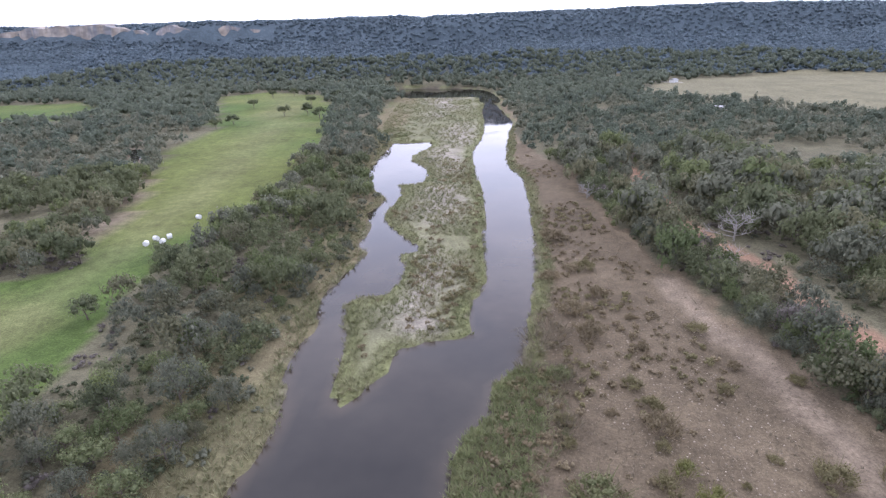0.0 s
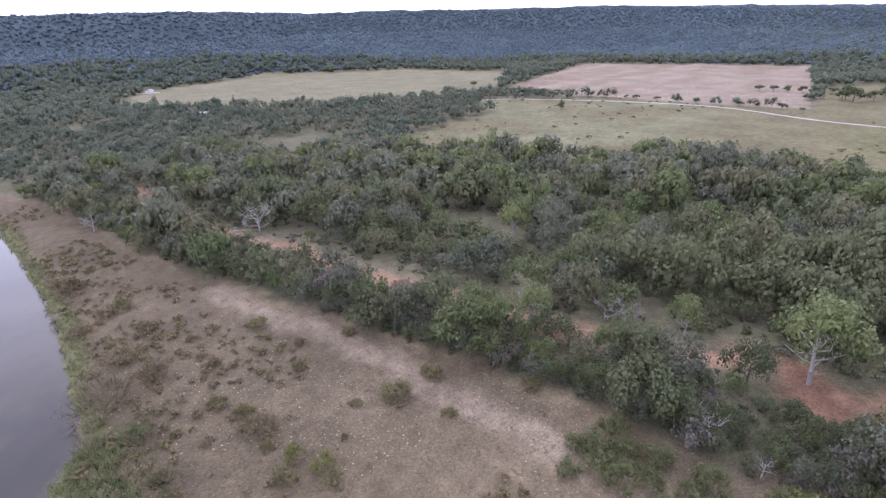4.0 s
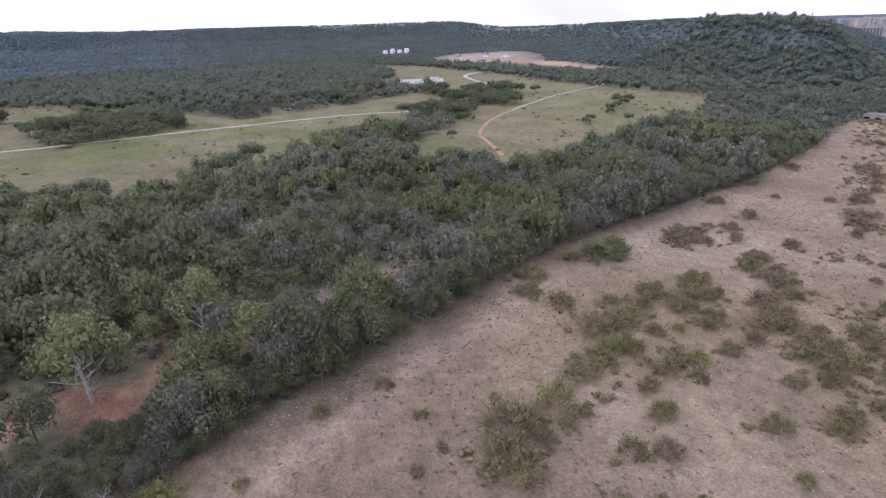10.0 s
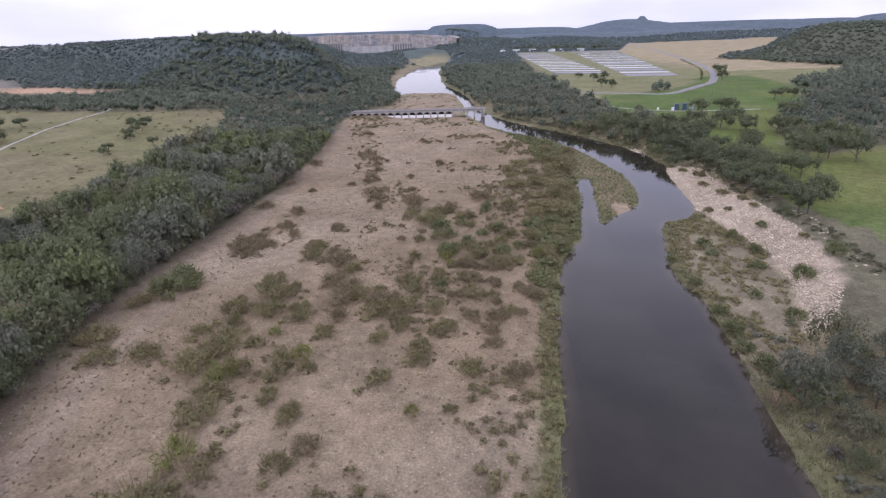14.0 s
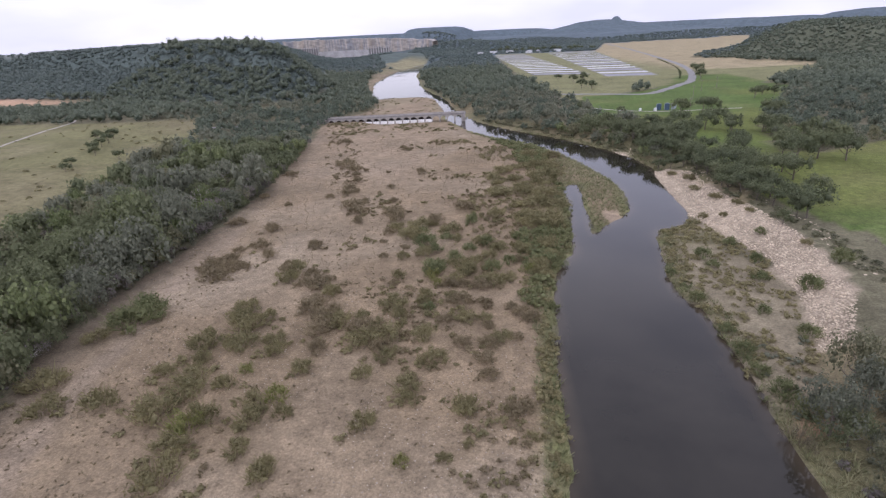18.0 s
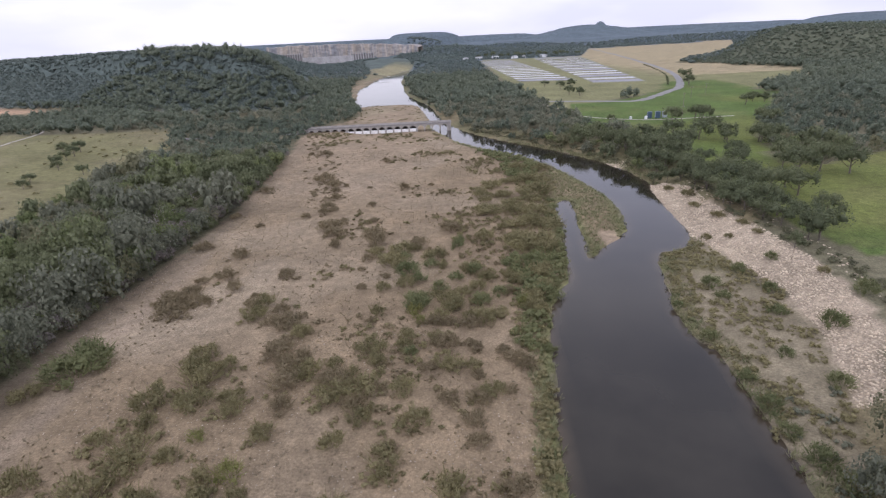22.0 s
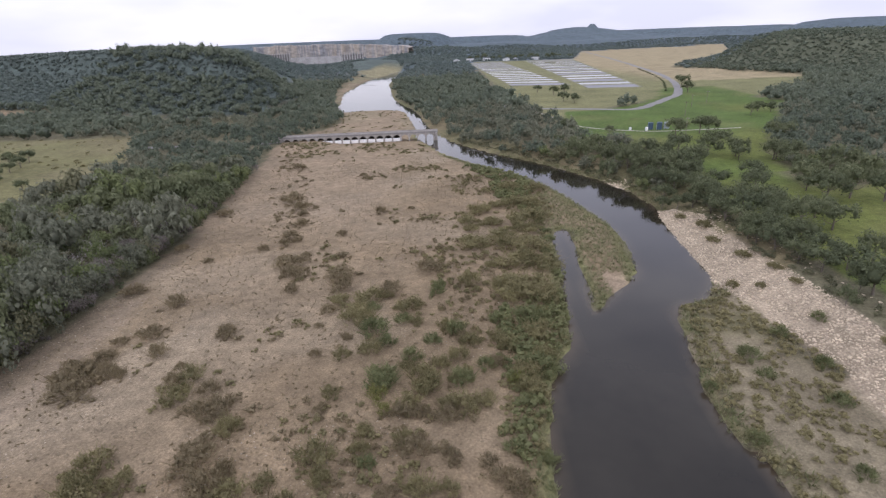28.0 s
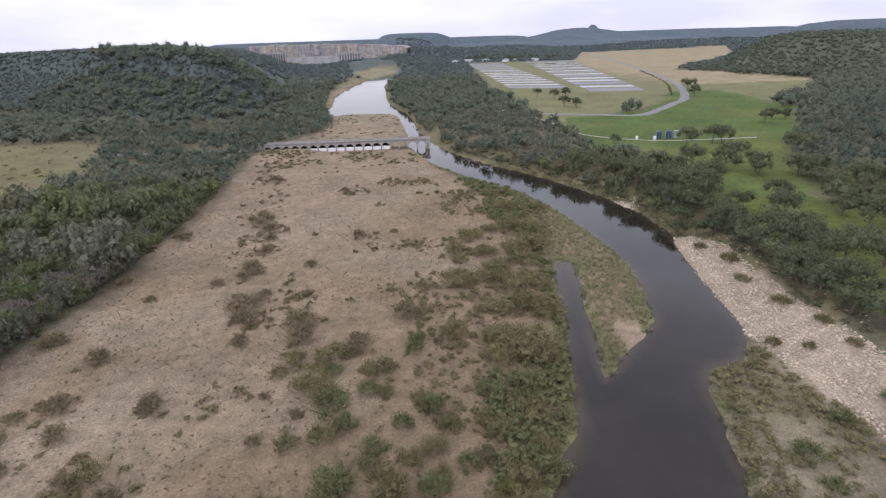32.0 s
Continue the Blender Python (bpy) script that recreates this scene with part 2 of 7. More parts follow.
EAST_BANK = [(34, 640), (44, 477), (37, 411), (28, 319), (33, 277), (29, 209), (24, 162), (18, 132), (14, 110), (7, 102), (5, 91), (-1, 83), (-3, 72),
             (-4, 45), (-6, 0), (-7, -45), (-9, -76), (-11, -115), (-14, -150), (-18, -177), (-25, -194), (-27, -214), (-31, -250), (-32, -276),
             (-37, -284), (-39, -274), (-36, -230), (-35, -210), (-44, -223), (-55, -239), (-58, -272), (-54, -305), (-36, -365), (-5, -410), (20, -455),
             (43, -525), (50, -575), (71, -689), (89, -718), (124, -721), (153, -726), (179, -864), (196, -960), (204, -1152), (203, -1330), (186, -1440), (175, -1578)]
ISLAND = [(-27, 93), (-30, 99), (-30, 109), (-33, 132), (-35, 140), (-31, 147), (-23, 147), (-19, 168), (-23, 178), (-15, 183), (-25, 201), (-33, 222),
          (-29, 254), (-32, 274), (-20, 276), (-19, 305), (-31, 337), (-20, 382), (-58, 408), (-66, 640), (22, 650), (22, 520), (19, 417), (9, 349), (9, 297),
          (11, 262), (11, 226), (9, 186), (8, 157), (4, 142), (2, 130), (3, 123), (-5, 121), (-16, 116), (-18, 106)]
FAR_POOL = [(-70, 668), (-80, 760), (-10, 752), (25, 730), (40, 690), (44, 600), (24, 600), (20, 650), (-20, 655)]
# wooded edge along the sand, north to south
SAND_EDGE = [(47, 480), (41, 415), (43, 350), (57, 302), (60, 219), (67, 163), (74, 119), (80, 80), (86, 40), (86, 8), (93, -18), (103, -62), (112, -95), (117, -121), (120, -156),
             (120, -217), (121, -289), (133, -380), (144, -450), (146, -520), (128, -600), (140, -680), (166, -748), (190, -860), (215, -1000), (225, -1150), (240, -1290)]
# far edge of the same wood, north to south
LAWN_N = [(-282, 650), (-235, 690), (-160, 640), (-124, 544), (-95, 378), (-91, 300), (-86, 243), (-86, 206), (-95, 196), (-92, 176), (-98, 160), (-95, 136), (-92, 115), (-88, 92), (-92, 60), (-108, 20), (-112, -60), (-106, -140),
          (-120, -190), (-150, -210), (-175, -120), (-160, 0), (-160, 90), (-146, 150), (-128, 152), (-124, 164), (-136, 172), (-140, 200), (-148, 233), (-162, 269), (-186, 340), (-196, 434)]
LAWN_W = [(-560, 600), (-430, 622), (-370, 560), (-342, 480), (-410, 470), (-560, 490)]
LAWN_S = [(-116, -190), (-108, -215), (-110, -270), (-112, -330), (-108, -380), (-100, -430), (-78, -480), (-82, -520), (-90, -600), (-150, -620), (-215, -700), (-250, -800), (-320, -800),
          (-310, -690), (-306, -625), (-250, -520), (-205, -448), (-168, -365), (-150, -318), (-172, -312), (-218, -338), (-330, -345), (-330, -180), (-180, -180)]
MEADOW_S = [(-80, -500), (-70, -600), (-50, -800), (-40, -1000), (-20, -1760), (-320, -1800), (-480, -2500), (-1150, -2700), (-780, -1780), (-500, -1380), (-410, -1225), (-445, -1030), (-500, -935), (-410, -765), (-306, -690), (-250, -800), (-215, -700), (-120, -600)]
MEADOW_E = [(190, -197), (236, -162), (268, -150), (292, -185), (330, -258), (368, -238), (325, -172), (312, -122), (266, -85), (256, -45), (268, -20), (286, 4), (284, 45), (280, 78), (268, 104), (246, 137),
            (225, 170), (208, 200), (195, 236), (272, 258), (365, 272), (415, 330), (488, 215), (487, 67), (660, 84), (720, 30), (640, -45), (520, -110), (466, -132), (482, -200), (498, -262), (514, -292),
            (537, -398), (560, -370), (650, -365), (720, -430), (800, -480), (1060, -540), (900, -590), (640, -570), (480, -532), (400, -528), (290, -530), (242, -437), (227, -356), (216, -290), (195, -215)]
FIELD_TAN = [(186, 600), (238, 508), (276, 466), (316, 415), (400, 396), (468, 348), (700, 480), (650, 660), (465, 774), (271, 722)]
# dense groves in the eastern meadow
GROVE_AREAS = ([(424, 0), (452, -84), (548, -97), (574, -62), (556, 0), (462, 8)], [(345, -245), (333, -266), (390, -318), (430, -291), (368, -238)], [(392, -318), (384, -366), (498, -456), (530, -409)])
FIELD_RED = [(470, 352), (863, 454), (906, 136), (497, 72), (492, 216)]
RIPRAP = [(-82, -306), (-79, -270), (-76, -232), (-78, -208), (-81, -190), (-84, -178), (-80, -152), (-75, -136), (-70, -124), (-78, -125), (-90, -146), (-95, -168), (-98, -190), (-97, -215), (-95, -238), (-94, -262), (-95, -285), (-88, -305)]
RIP_FOOT = [(-82, -303), (-79, -260), (-75, -230), (-77, -206), (-82, -182), (-80, -155), (-74, -135), (-67, -118), (-62, -100)]
SPIT = (-46, -230)
UPPER_BANK = [(196, -1340), (236, -1300), (330, -1700), (310, -2050), (240, -2000), (175, -1560), (180, -1460)]
PONDS = [(-30, -870), (-5, -1790), (-325, -1800), (-255, -790)]
CREEK = [(-138, 176), (-147, 195), (-142, 212), (-163, 261), (-190, 305), (-205, 335), (-227, 376)]
PENINSULA = [(-54, -189), (-59, -212), (-69, -217), (-76, -231), (-78, -207), (-83, -180), (-80, -153), (-74, -135), (-67, -118), (-62, -100), (-52, -100), (-53, -145)]


def catmull(pts, step=4.0, closed=False):
    """A smooth line through the plan's points."""
    p = np.array(pts, float)
    n = len(p)
    out = []
    for i in range(n if closed else n - 1):
        a, b, c, d = (p[(i - 1) % n] if closed or i else p[0], p[i], p[(i + 1) % n], p[(i + 2) % n] if closed or i < n - 2 else p[-1])
        k = max(1, int(np.hypot(*(c - b)) / step))
        for j in range(k):
            t = j / k
            out.append(0.5 * (2 * b + (c - a) * t + (2 * a - 5 * b + 4 * c - d) * t * t + (3 * b - a - 3 * c + d) * t ** 3))
    if not closed:
        out.append(p[-1])
    return np.array(out)


def inside(x, y, poly):
    """Which of the points lie in the closed outline."""
    res = np.zeros(x.shape, bool)
    q = np.asarray(poly, float)
    bx = (x > q[:, 0].min()) & (x < q[:, 0].max()) & (y > q[:, 1].min()) & (y < q[:, 1].max())
    X, Y = x[bx], y[bx]
    r = np.zeros(X.shape, bool)
    for (x0, y0), (x1, y1) in zip(q, np.roll(q, -1, 0)):
        if y0 == y1:
            continue
        c = ((y0 > Y) != (y1 > Y)) & (X < (x1 - x0) * (Y - y0) / (y1 - y0) + x0)
        r ^= c
    res[bx] = r
    return res


def away(x, y, line, closed=False, reach=60.0):
    """Distance of the points to a line, up to reach."""
    q = np.asarray(line, float)
    d = np.full(x.shape, reach)
    ends = np.roll(q, -1, 0) if closed else q[1:]
    for (x0, y0), (x1, y1) in zip(q, ends):
        lo_x, hi_x, lo_y, hi_y = min(x0, x1) - reach, max(x0, x1) + reach, min(y0, y1) - reach, max(y0, y1) + reach
        k = np.nonzero((x > lo_x) & (x < hi_x) & (y > lo_y) & (y < hi_y))[0]
        if not len(k):
            continue
        ex, ey = x1 - x0, y1 - y0
        t = np.clip(((x[k] - x0) * ex + (y[k] - y0) * ey) / max(ex * ex + ey * ey, 1e-9), 0, 1)
        d[k] = np.minimum(d[k], np.hypot(x[k] - x0 - t * ex, y[k] - y0 - t * ey))
    return d


def lattice(x, y, size, seed):
    """Smooth random field, 0 to 1, with cells of that size."""
    u, v = x / size, y / size
    i, j = np.floor(u).astype(np.int64), np.floor(v).astype(np.int64)
    fu, fv = u - i, v - j
    fu, fv = fu * fu * (3 - 2 * fu), fv * fv * (3 - 2 * fv)

    def h(a, b):
        k = (a * 374761393 + b * 668265263 + seed * 974634777) & 0xFFFFFFFF
        k = ((k ^ (k >> 13)) * 1274126177) & 0xFFFFFFFF
        return ((k ^ (k >> 16)) & 0xFFFF) / 65535.0
    return (h(i, j) * (1 - fu) + h(i + 1, j) * fu) * (1 - fv) + (h(i, j + 1) * (1 - fu) + h(i + 1, j + 1) * fu) * fv


def fractal(x, y, size, seed, octaves=4):
    s, a, tot = 0.0, 1.0, 0.0
    for o in range(octaves):
        s = s + a * lattice(x, y, size / 2 ** o, seed + o)
        tot += a
        a *= 0.5
    return s / tot


def ramp01(v, a, b):
    t = np.clip((v - a) / (b - a), 0, 1)
    return t * t * (3 - 2 * t)


RIVER = np.vstack([catmull(WEST_BANK), catmull(EAST_BANK)[::-1]])
ISLE = catmull(ISLAND, closed=True)
POOL = catmull(FAR_POOL, closed=True)
EDGE_SAND = catmull(SAND_EDGE, 10)


def water_gap(x, y):
    """Signed distance to the water's edge: positive on land."""
    wet = (inside(x, y, RIVER) & ~inside(x, y, ISLE)) | inside(x, y, POOL)
    d = np.minimum(np.minimum(away(x, y, RIVER), away(x, y, ISLE, True)), away(x, y, POOL, True))
    return np.where(wet, -d, d)


# hills round the valley: compass degrees, distance of the foot, distance of the rim, height of the rim
RIM = [(270, 1000, 1500, 95), (300, 1000, 1400, 100), (321, 930, 1300, 94), (338, 780, 1120, 92), (358, 715, 1040, 96), (20, 790, 1150, 101), (35, 905, 1280, 99),
       (63, 985, 1430, 97), (83, 900, 1450, 84), (96, 1050, 1750, 77), (106, 1100, 1800, 82), (118, 1300, 1900, 85), (126, 1150, 1800, 88), (132, 1050, 1500, 68),
       (138, 950, 1400, 70), (144, 930, 1240, 73), (148, 800, 1060, 75), (151, 700, 950, 74), (154, 655, 880, 72), (157.5, 615, 790, 69), (159.4, 600, 768, 62), (160.8, 600, 762, 46), (162, 610, 760, 32),
       (163, 630, 770, 18), (164.5, 660, 800, 9), (167, 1080, 1300, 6), (180, 1500, 2500, 6), (240, 1500, 2500, 6), (255, 1300, 2000, 60)]
# single hills and mesas: compass degrees, distance, height, half width across, half depth, flatness
MESAS = [(174.9, 4050, 120, 255, 400, 4), (190.6, 4250, 120, 400, 420, 1.1), (191.9, 4250, 137, 55, 140, 1.4), (165, 4400, 86, 600, 300, 3), (205, 4300, 86, 500, 350, 2), (213, 4000, 106, 420, 400, 2),
         (181, 4450, 88, 500, 300, 3), (198, 4500, 90, 800, 300, 3), (209.3, 1330, 66, 135, 165, 2.2), (213, 1950, 62, 220, 220, 2), (217.5, 1500, 70, 150, 220, 2),
         (166.3, 2790, 86, 560, 380, 6), (177, 2600, 42, 240, 420, 1.5), (183, 3300, 50, 500, 350, 2), (196, 3400, 46, 700, 350, 2), (171, 1750, 26, 130, 260, 1.5), (157, 1900, 46, 130, 300, 2)]


def height(x, y):
    r = np.hypot(x, y)
    az = np.degrees(np.arctan2(x, y)) % 360
    a = np.array([(q[0] - 180) % 360 for q in RIM])
    o = np.argsort(a)
    tab = [np.array([q[k] for q in RIM], float)[o] for k in (1, 2, 3)]
    foot, rim, top = (np.interp((az - 180) % 360, a[o], t, period=360) for t in tab)
    n1, n2 = fractal(x, y, 260, 3), fractal(x, y, 90, 11)
    even = 1 - 0.65 * ramp01(az, 95, 110) * ramp01(-az, -175, -165)
    wob = ((n1 - 0.5) * 170 * (0.4 + 0.6 * even) + (n2 - 0.5) * 60 * even) * np.clip((rim - foot) / 380, 0.15, 1)
    t = np.clip((r + wob * ramp01(top, 20, 80) - foot) / (rim - foot), 0, 1)
    rise = 0.72 * t ** 1.25 + 0.28 * ramp01(t, 0.78, 0.97)
    gap = water_gap(x, y)
    east = np.interp(y, EDGE_SAND[::-1, 1], EDGE_SAND[::-1, 0])
    west = np.interp(y, np.array(WEST_BANK)[::-1, 1], np.array(WEST_BANK)[::-1, 0])
    # sand bar, then the terrace behind the wood's edge, then the fields
    sand = 0.25 + 1.0 * ramp01(gap, 1, 14) + 0.5 * (fractal(x, y, 22, 21) - 0.5) + 0.25 * (fractal(x, y, 5, 25, 2) - 0.5)
    plain_z = sand + 2.6 * ramp01(x - east, 0, 22) + 2.4 * ramp01(x - east, 40, 220)
    bank = 4.6 * ramp01(west - x, 14, 42) + 1.0 * ramp01(west - x, 60, 200)
    rip = away(x, y, RIPRAP, True, 30.0)
    rip = np.where(inside(x, y, RIPRAP), -rip, rip)
    bank = np.where((y < -100) & (y > -480), 5.2 * ramp01(west - x, 6, 30), bank)
    foot = np.interp(y, np.array(RIP_FOOT)[:, 1], np.array(RIP_FOOT)[:, 0])
    bank = np.where((y > -303) & (y < -100), 0.5 * ramp01(west - x, 2, 10) + 5.0 * ramp01(foot - x, -1, 15), bank)
    bank = bank * np.where(y < -480, ramp01(west - x, -10, 60), 1)
    z = plain_z + np.where(x < west, bank, 0)
    br = np.abs((x - 150) * 27 / 129.8 - (y + 497) * 127 / 129.8)
    z = np.where((x > 10) & (x < 150) & (br < 30), z * (0.25 + 0.75 * ramp01(br, 8, 30)), z)
    z = z + np.where((x > 90) & (x < 160), 3.2 * ramp01(x, 100, 126) * (1 - ramp01(br, 12, 45)), 0)
    z = np.where(gap < 0, -0.15 - np.minimum(1.8, 0.22 * -gap), np.minimum(z, 0.12 + 0.33 * gap))
    far = ramp01(r, 250, 700)
    z = z + far * ramp01(gap, 10, 60) * 3.0 * (n1 - 0.35)
    cliff = (fractal(x, y, 36, 31, 3) - 0.5) * 7 * even * ramp01(t, 0.1, 0.9)
    z = np.where(t > 0, np.maximum(z, 0) + (top - 6) * rise + cliff, z)
    for q, dist, top_z, w, dep, flat in MESAS:
        cx, cy = dist * math.sin(radians(q)), dist * math.cos(radians(q))
        s = (x - cx) * math.cos(radians(q)) - (y - cy) * math.sin(radians(q))
        f = (x - cx) * math.sin(radians(q)) + (y - cy) * math.cos(radians(q))
        e = np.hypot(s / w, f / dep) * (1 + 0.35 * (n2 - 0.5) + 0.35 * (n1 - 0.5))
        lift = (top_z - 6) * np.clip(1.06 / (1 + np.clip(e, 0, 50) ** (2 * flat)) - 0.06, 0, 1)
        z = np.where(lift > 0, np.maximum(z, 5 + lift), z)
    z = np.where(inside(x, y, PONDS), 7.0, z)
    z = np.where(gap < 0, -0.15 - np.minimum(1.8, 0.22 * -gap), np.where((y < -900) & (gap < 55), np.minimum(z, 0.12 + 0.2 * gap), z))
    return z


def paint(x, y, z):
    """Soil colour and stoniness by the kind of ground; far hills carry painted haze."""
    n = len(x)
    r = np.hypot(x, y)
    jx, jy = x + (fractal(x, y, 14, 41, 3) - 0.5) * 9, y + (fractal(x, y, 14, 47, 3) - 0.5) * 9
    gap = water_gap(jx, jy)
    col = np.tile(np.array((0.125, 0.116, 0.072)), (n, 1))
    st = np.zeros(n)

    def lay(mask, rgb, stone=0.0):
        m = np.clip(np.asarray(mask, float), 0, 1)[:, None]
        col[:] = col * (1 - m) + np.array(rgb) * m
        st[:] = st * (1 - m[:, 0]) + stone * m[:, 0]
    east = np.interp(jy, EDGE_SAND[::-1, 1], EDGE_SAND[::-1, 0])
    west = np.interp(jy, np.array(WEST_BANK)[::-1, 1], np.array(WEST_BANK)[::-1, 0])
    blot, blot2 = fractal(x, y, 40, 51), fractal(x, y, 130, 57)
    lay(ramp01(-z, 0.0, 0.2), (0.09, 0.075, 0.055))
    # sand bar and the gravel bars
    reach = (jy > -1290) & (jy < 655)
    bar = (jx > west) & (jx < east + 2) & (gap > 0) & reach
    lay(bar, (0.216, 0.168, 0.108), 1.0)
    lay(bar * ramp01(blot, 0.5, 0.62), (0.252, 0.204, 0.140), 1.0)
    lay(bar * ramp01(blot2, 0.5, 0.7) * 0.6, (0.196, 0.148, 0.092), 0.7)
    lay(bar * ramp01(jy, -15, 75) * ramp01(east - jx, -3, 4) * 0.95, (0.108, 0.085, 0.054), 1.0)
    lay(bar * ramp01(jy, -15, 75) * ramp01(blot, 0.52, 0.66) * 0.6, (0.140, 0.110, 0.070), 1.0)
    lay(bar * ramp01(jy, -90, -50) * (1 - ramp01(jy, -15, 60)) * 0.8, (0.148, 0.114, 0.074), 0.9)
    # brownish grass along the wood's edge, its shade painted into the soil
    lay(bar * ramp01(-jy, -15, 30) * (1 - ramp01(east - jx, 2, 11)) * 0.75, (0.128, 0.104, 0.074), 0.5)
    lay(bar * np.exp(-(np.hypot((jx - 80) / 11, (jy - 12) / 17)) ** 4) * 0.8, (0.120, 0.096, 0.066), 0.5)
    isle = inside(jx, jy, ISLE)
    lay(isle, (0.170, 0.168, 0.095), 0.5)
    mid = np.exp(-((jx - np.interp(jy, [100, 250, 400, 600], [-14, -9, -3, -15])) / np.interp(jy, [100, 250, 600], [7, 11, 22])) ** 2)
    lay(isle * mid * ramp01(blot, 0.35, 0.6), (0.29, 0.26, 0.21), 1.0)
    # green fringe by the water
    lay((gap > 0) * ramp01(-gap, -np.where(isle, 9, 5), -1.5) * 0.85, (0.135, 0.145, 0.06), 0.2)
    wb = (jx < west) & (jx > west - 26) & (gap > 0) & (r < 700)
    lay(wb * 0.8, (0.138, 0.126, 0.066), 0.4)
    lay(wb * ramp01(blot, 0.45, 0.62) * 0.6, (0.186, 0.150, 0.090), 0.5)
    lay(np.exp(-(np.hypot((jx - SPIT[0]) / 4, (jy - SPIT[1]) / 7)) ** 4), (0.25, 0.195, 0.135), 0.4)
    pen = inside(jx, jy, PENINSULA)
    lay(pen * ramp01(blot, 0.35, 0.6), (0.196, 0.168, 0.112), 1.0)
    # meadows and fields
    lay(bar * ramp01(-jy, 528, 545) * ramp01(blot, 0.38, 0.55), (0.172, 0.162, 0.092), 0.4)
    lay(inside(jx, jy, UPPER_BANK), (0.215, 0.195, 0.115))
    lay(inside(jx, jy, MEADOW_E), (0.140, 0.124, 0.066), 0.35)
    lay(inside(jx, jy, MEADOW_E) * ramp01(blot2, 0.42, 0.6) * ramp01(-jy, -60, 40), (0.112, 0.122, 0.042), 0.1)
    lay(inside(jx, jy, MEADOW_E) * ramp01(-jy, 10, 40) * ramp01(jx, 350, 390) * 0.8, (0.112, 0.122, 0.042))
    lay(inside(jx, jy, MEADOW_E) * ramp01(blot, 0.54, 0.64) * ramp01(-jy, -20, 60) * 0.7, (0.178, 0.160, 0.090), 0.2)
    lay(inside(jx, jy, MEADOW_E) * ramp01(-jy, 140, 215) * 0.6, (0.166, 0.148, 0.080), 0.3)
    lay(inside(jx, jy, MEADOW_S), (0.27, 0.225, 0.135))
    lay(inside(jx, jy, MEADOW_S) * ramp01(jx + jy * 0.09, -430, -330), (0.158, 0.156, 0.078))
    lay(inside(jx, jy, MEADOW_S) & (jy > -900), (0.160, 0.158, 0.076))
    for lawn in (LAWN_N, LAWN_W, LAWN_S):
        m = inside(jx, jy, lawn)
        lay(m, (0.074, 0.112, 0.028))
        lay(m * ramp01(blot2, 0.45, 0.72), (0.112, 0.130, 0.036))
        lay(m * ramp01(blot, 0.58, 0.74) * 0.35, (0.150, 0.140, 0.060))
    ly = (jx - np.interp(jy, [100, 240, 450, 650], [-118, -122, -150, -200])) / np.interp(jy, [100, 300, 650], [9, 14, 22])
    lay(inside(jx, jy, LAWN_N) * np.exp(-ly ** 2) * 0.35, (0.19, 0.185, 0.09))
    lay(np.exp(-(away(jx, jy, CREEK, reach=30) / 5.0) ** 4) * 0.85, (0.235, 0.19, 0.135), 0.5)
    lay(inside(x, y, FIELD_TAN), (0.168, 0.155, 0.092))
    lay(inside(jx, jy, MEADOW_E) * ramp01(jy, 90, 150) * ramp01(blot, 0.35, 0.55), (0.158, 0.150, 0.084), 0.3)
    lay(inside(x, y, FIELD_RED), (0.205, 0.158, 0.112))
    lay(inside(x, y, FIELD_RED) * ramp01(fractal(x * 0.15, y, 25, 61), 0.45, 0.65), (0.238, 0.190, 0.142))
    # red earth openings in the wood
    for px, py, pr in ((113, 4, 8.0), (120, 9, 6), (122, 21, 5.5), (136, -9, 4), (131, -56, 5), (104, 60, 4.5), (124, -10, 5)):
        lay(np.exp(-(np.hypot(jx - px, jy - py) / pr) ** 4), (0.198, 0.112, 0.074), 0.2)
    lay(np.exp(-(away(jx, jy, [(92, 285), (84, 210), (90, 175), (95, 143), (100, 105), (107, 78), (106, 55), (118, 20)], reach=20) / 3.0) ** 4) * 0.9, (0.29, 0.175, 0.115), 0.2)
    lay(np.exp(-(away(jx, jy, [(118, 0), (130, -45), (133, -63), (138, -96), (143, -128)], reach=20) / 2.6) ** 4) * 0.8, (0.29, 0.175, 0.115), 0.2)
    lay(inside(jx, jy, RIPRAP), (0.29, 0.240, 0.174), 0.2)
    # bare wheel track over the sand
    tr = away(jx, jy, [(64, 150), (68, 118), (69, 72), (71, 45), (74, 10), (82, -25), (92, -62), (100, -100), (108, -150), (110, -220)], reach=20)
    lay(bar * np.exp(-(tr / 3.4) ** 4) * 0.75, (0.238, 0.190, 0.136), 0.2)
    lay(bar * ramp01(-jy, 255, 320) * ramp01(jx, 25, 55) * ramp01(blot2, 0.3, 0.5) * 0.7, (0.246, 0.192, 0.130), 0.2)
    lay(np.exp(-(np.hypot((jx + 58) / 3.5, (jy + 101) / 2.5)) ** 4), (0.36, 0.235, 0.155), 0.2)
    # far land and hills with haze blue painted in; quarried slope and cliff rock
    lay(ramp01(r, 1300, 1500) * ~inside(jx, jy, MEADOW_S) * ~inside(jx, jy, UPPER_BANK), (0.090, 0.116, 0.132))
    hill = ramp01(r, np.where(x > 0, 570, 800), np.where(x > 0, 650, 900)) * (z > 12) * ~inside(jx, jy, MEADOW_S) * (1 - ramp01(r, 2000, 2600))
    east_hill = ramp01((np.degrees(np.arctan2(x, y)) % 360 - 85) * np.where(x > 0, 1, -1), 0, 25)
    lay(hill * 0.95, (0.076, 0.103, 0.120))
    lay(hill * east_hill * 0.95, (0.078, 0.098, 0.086))
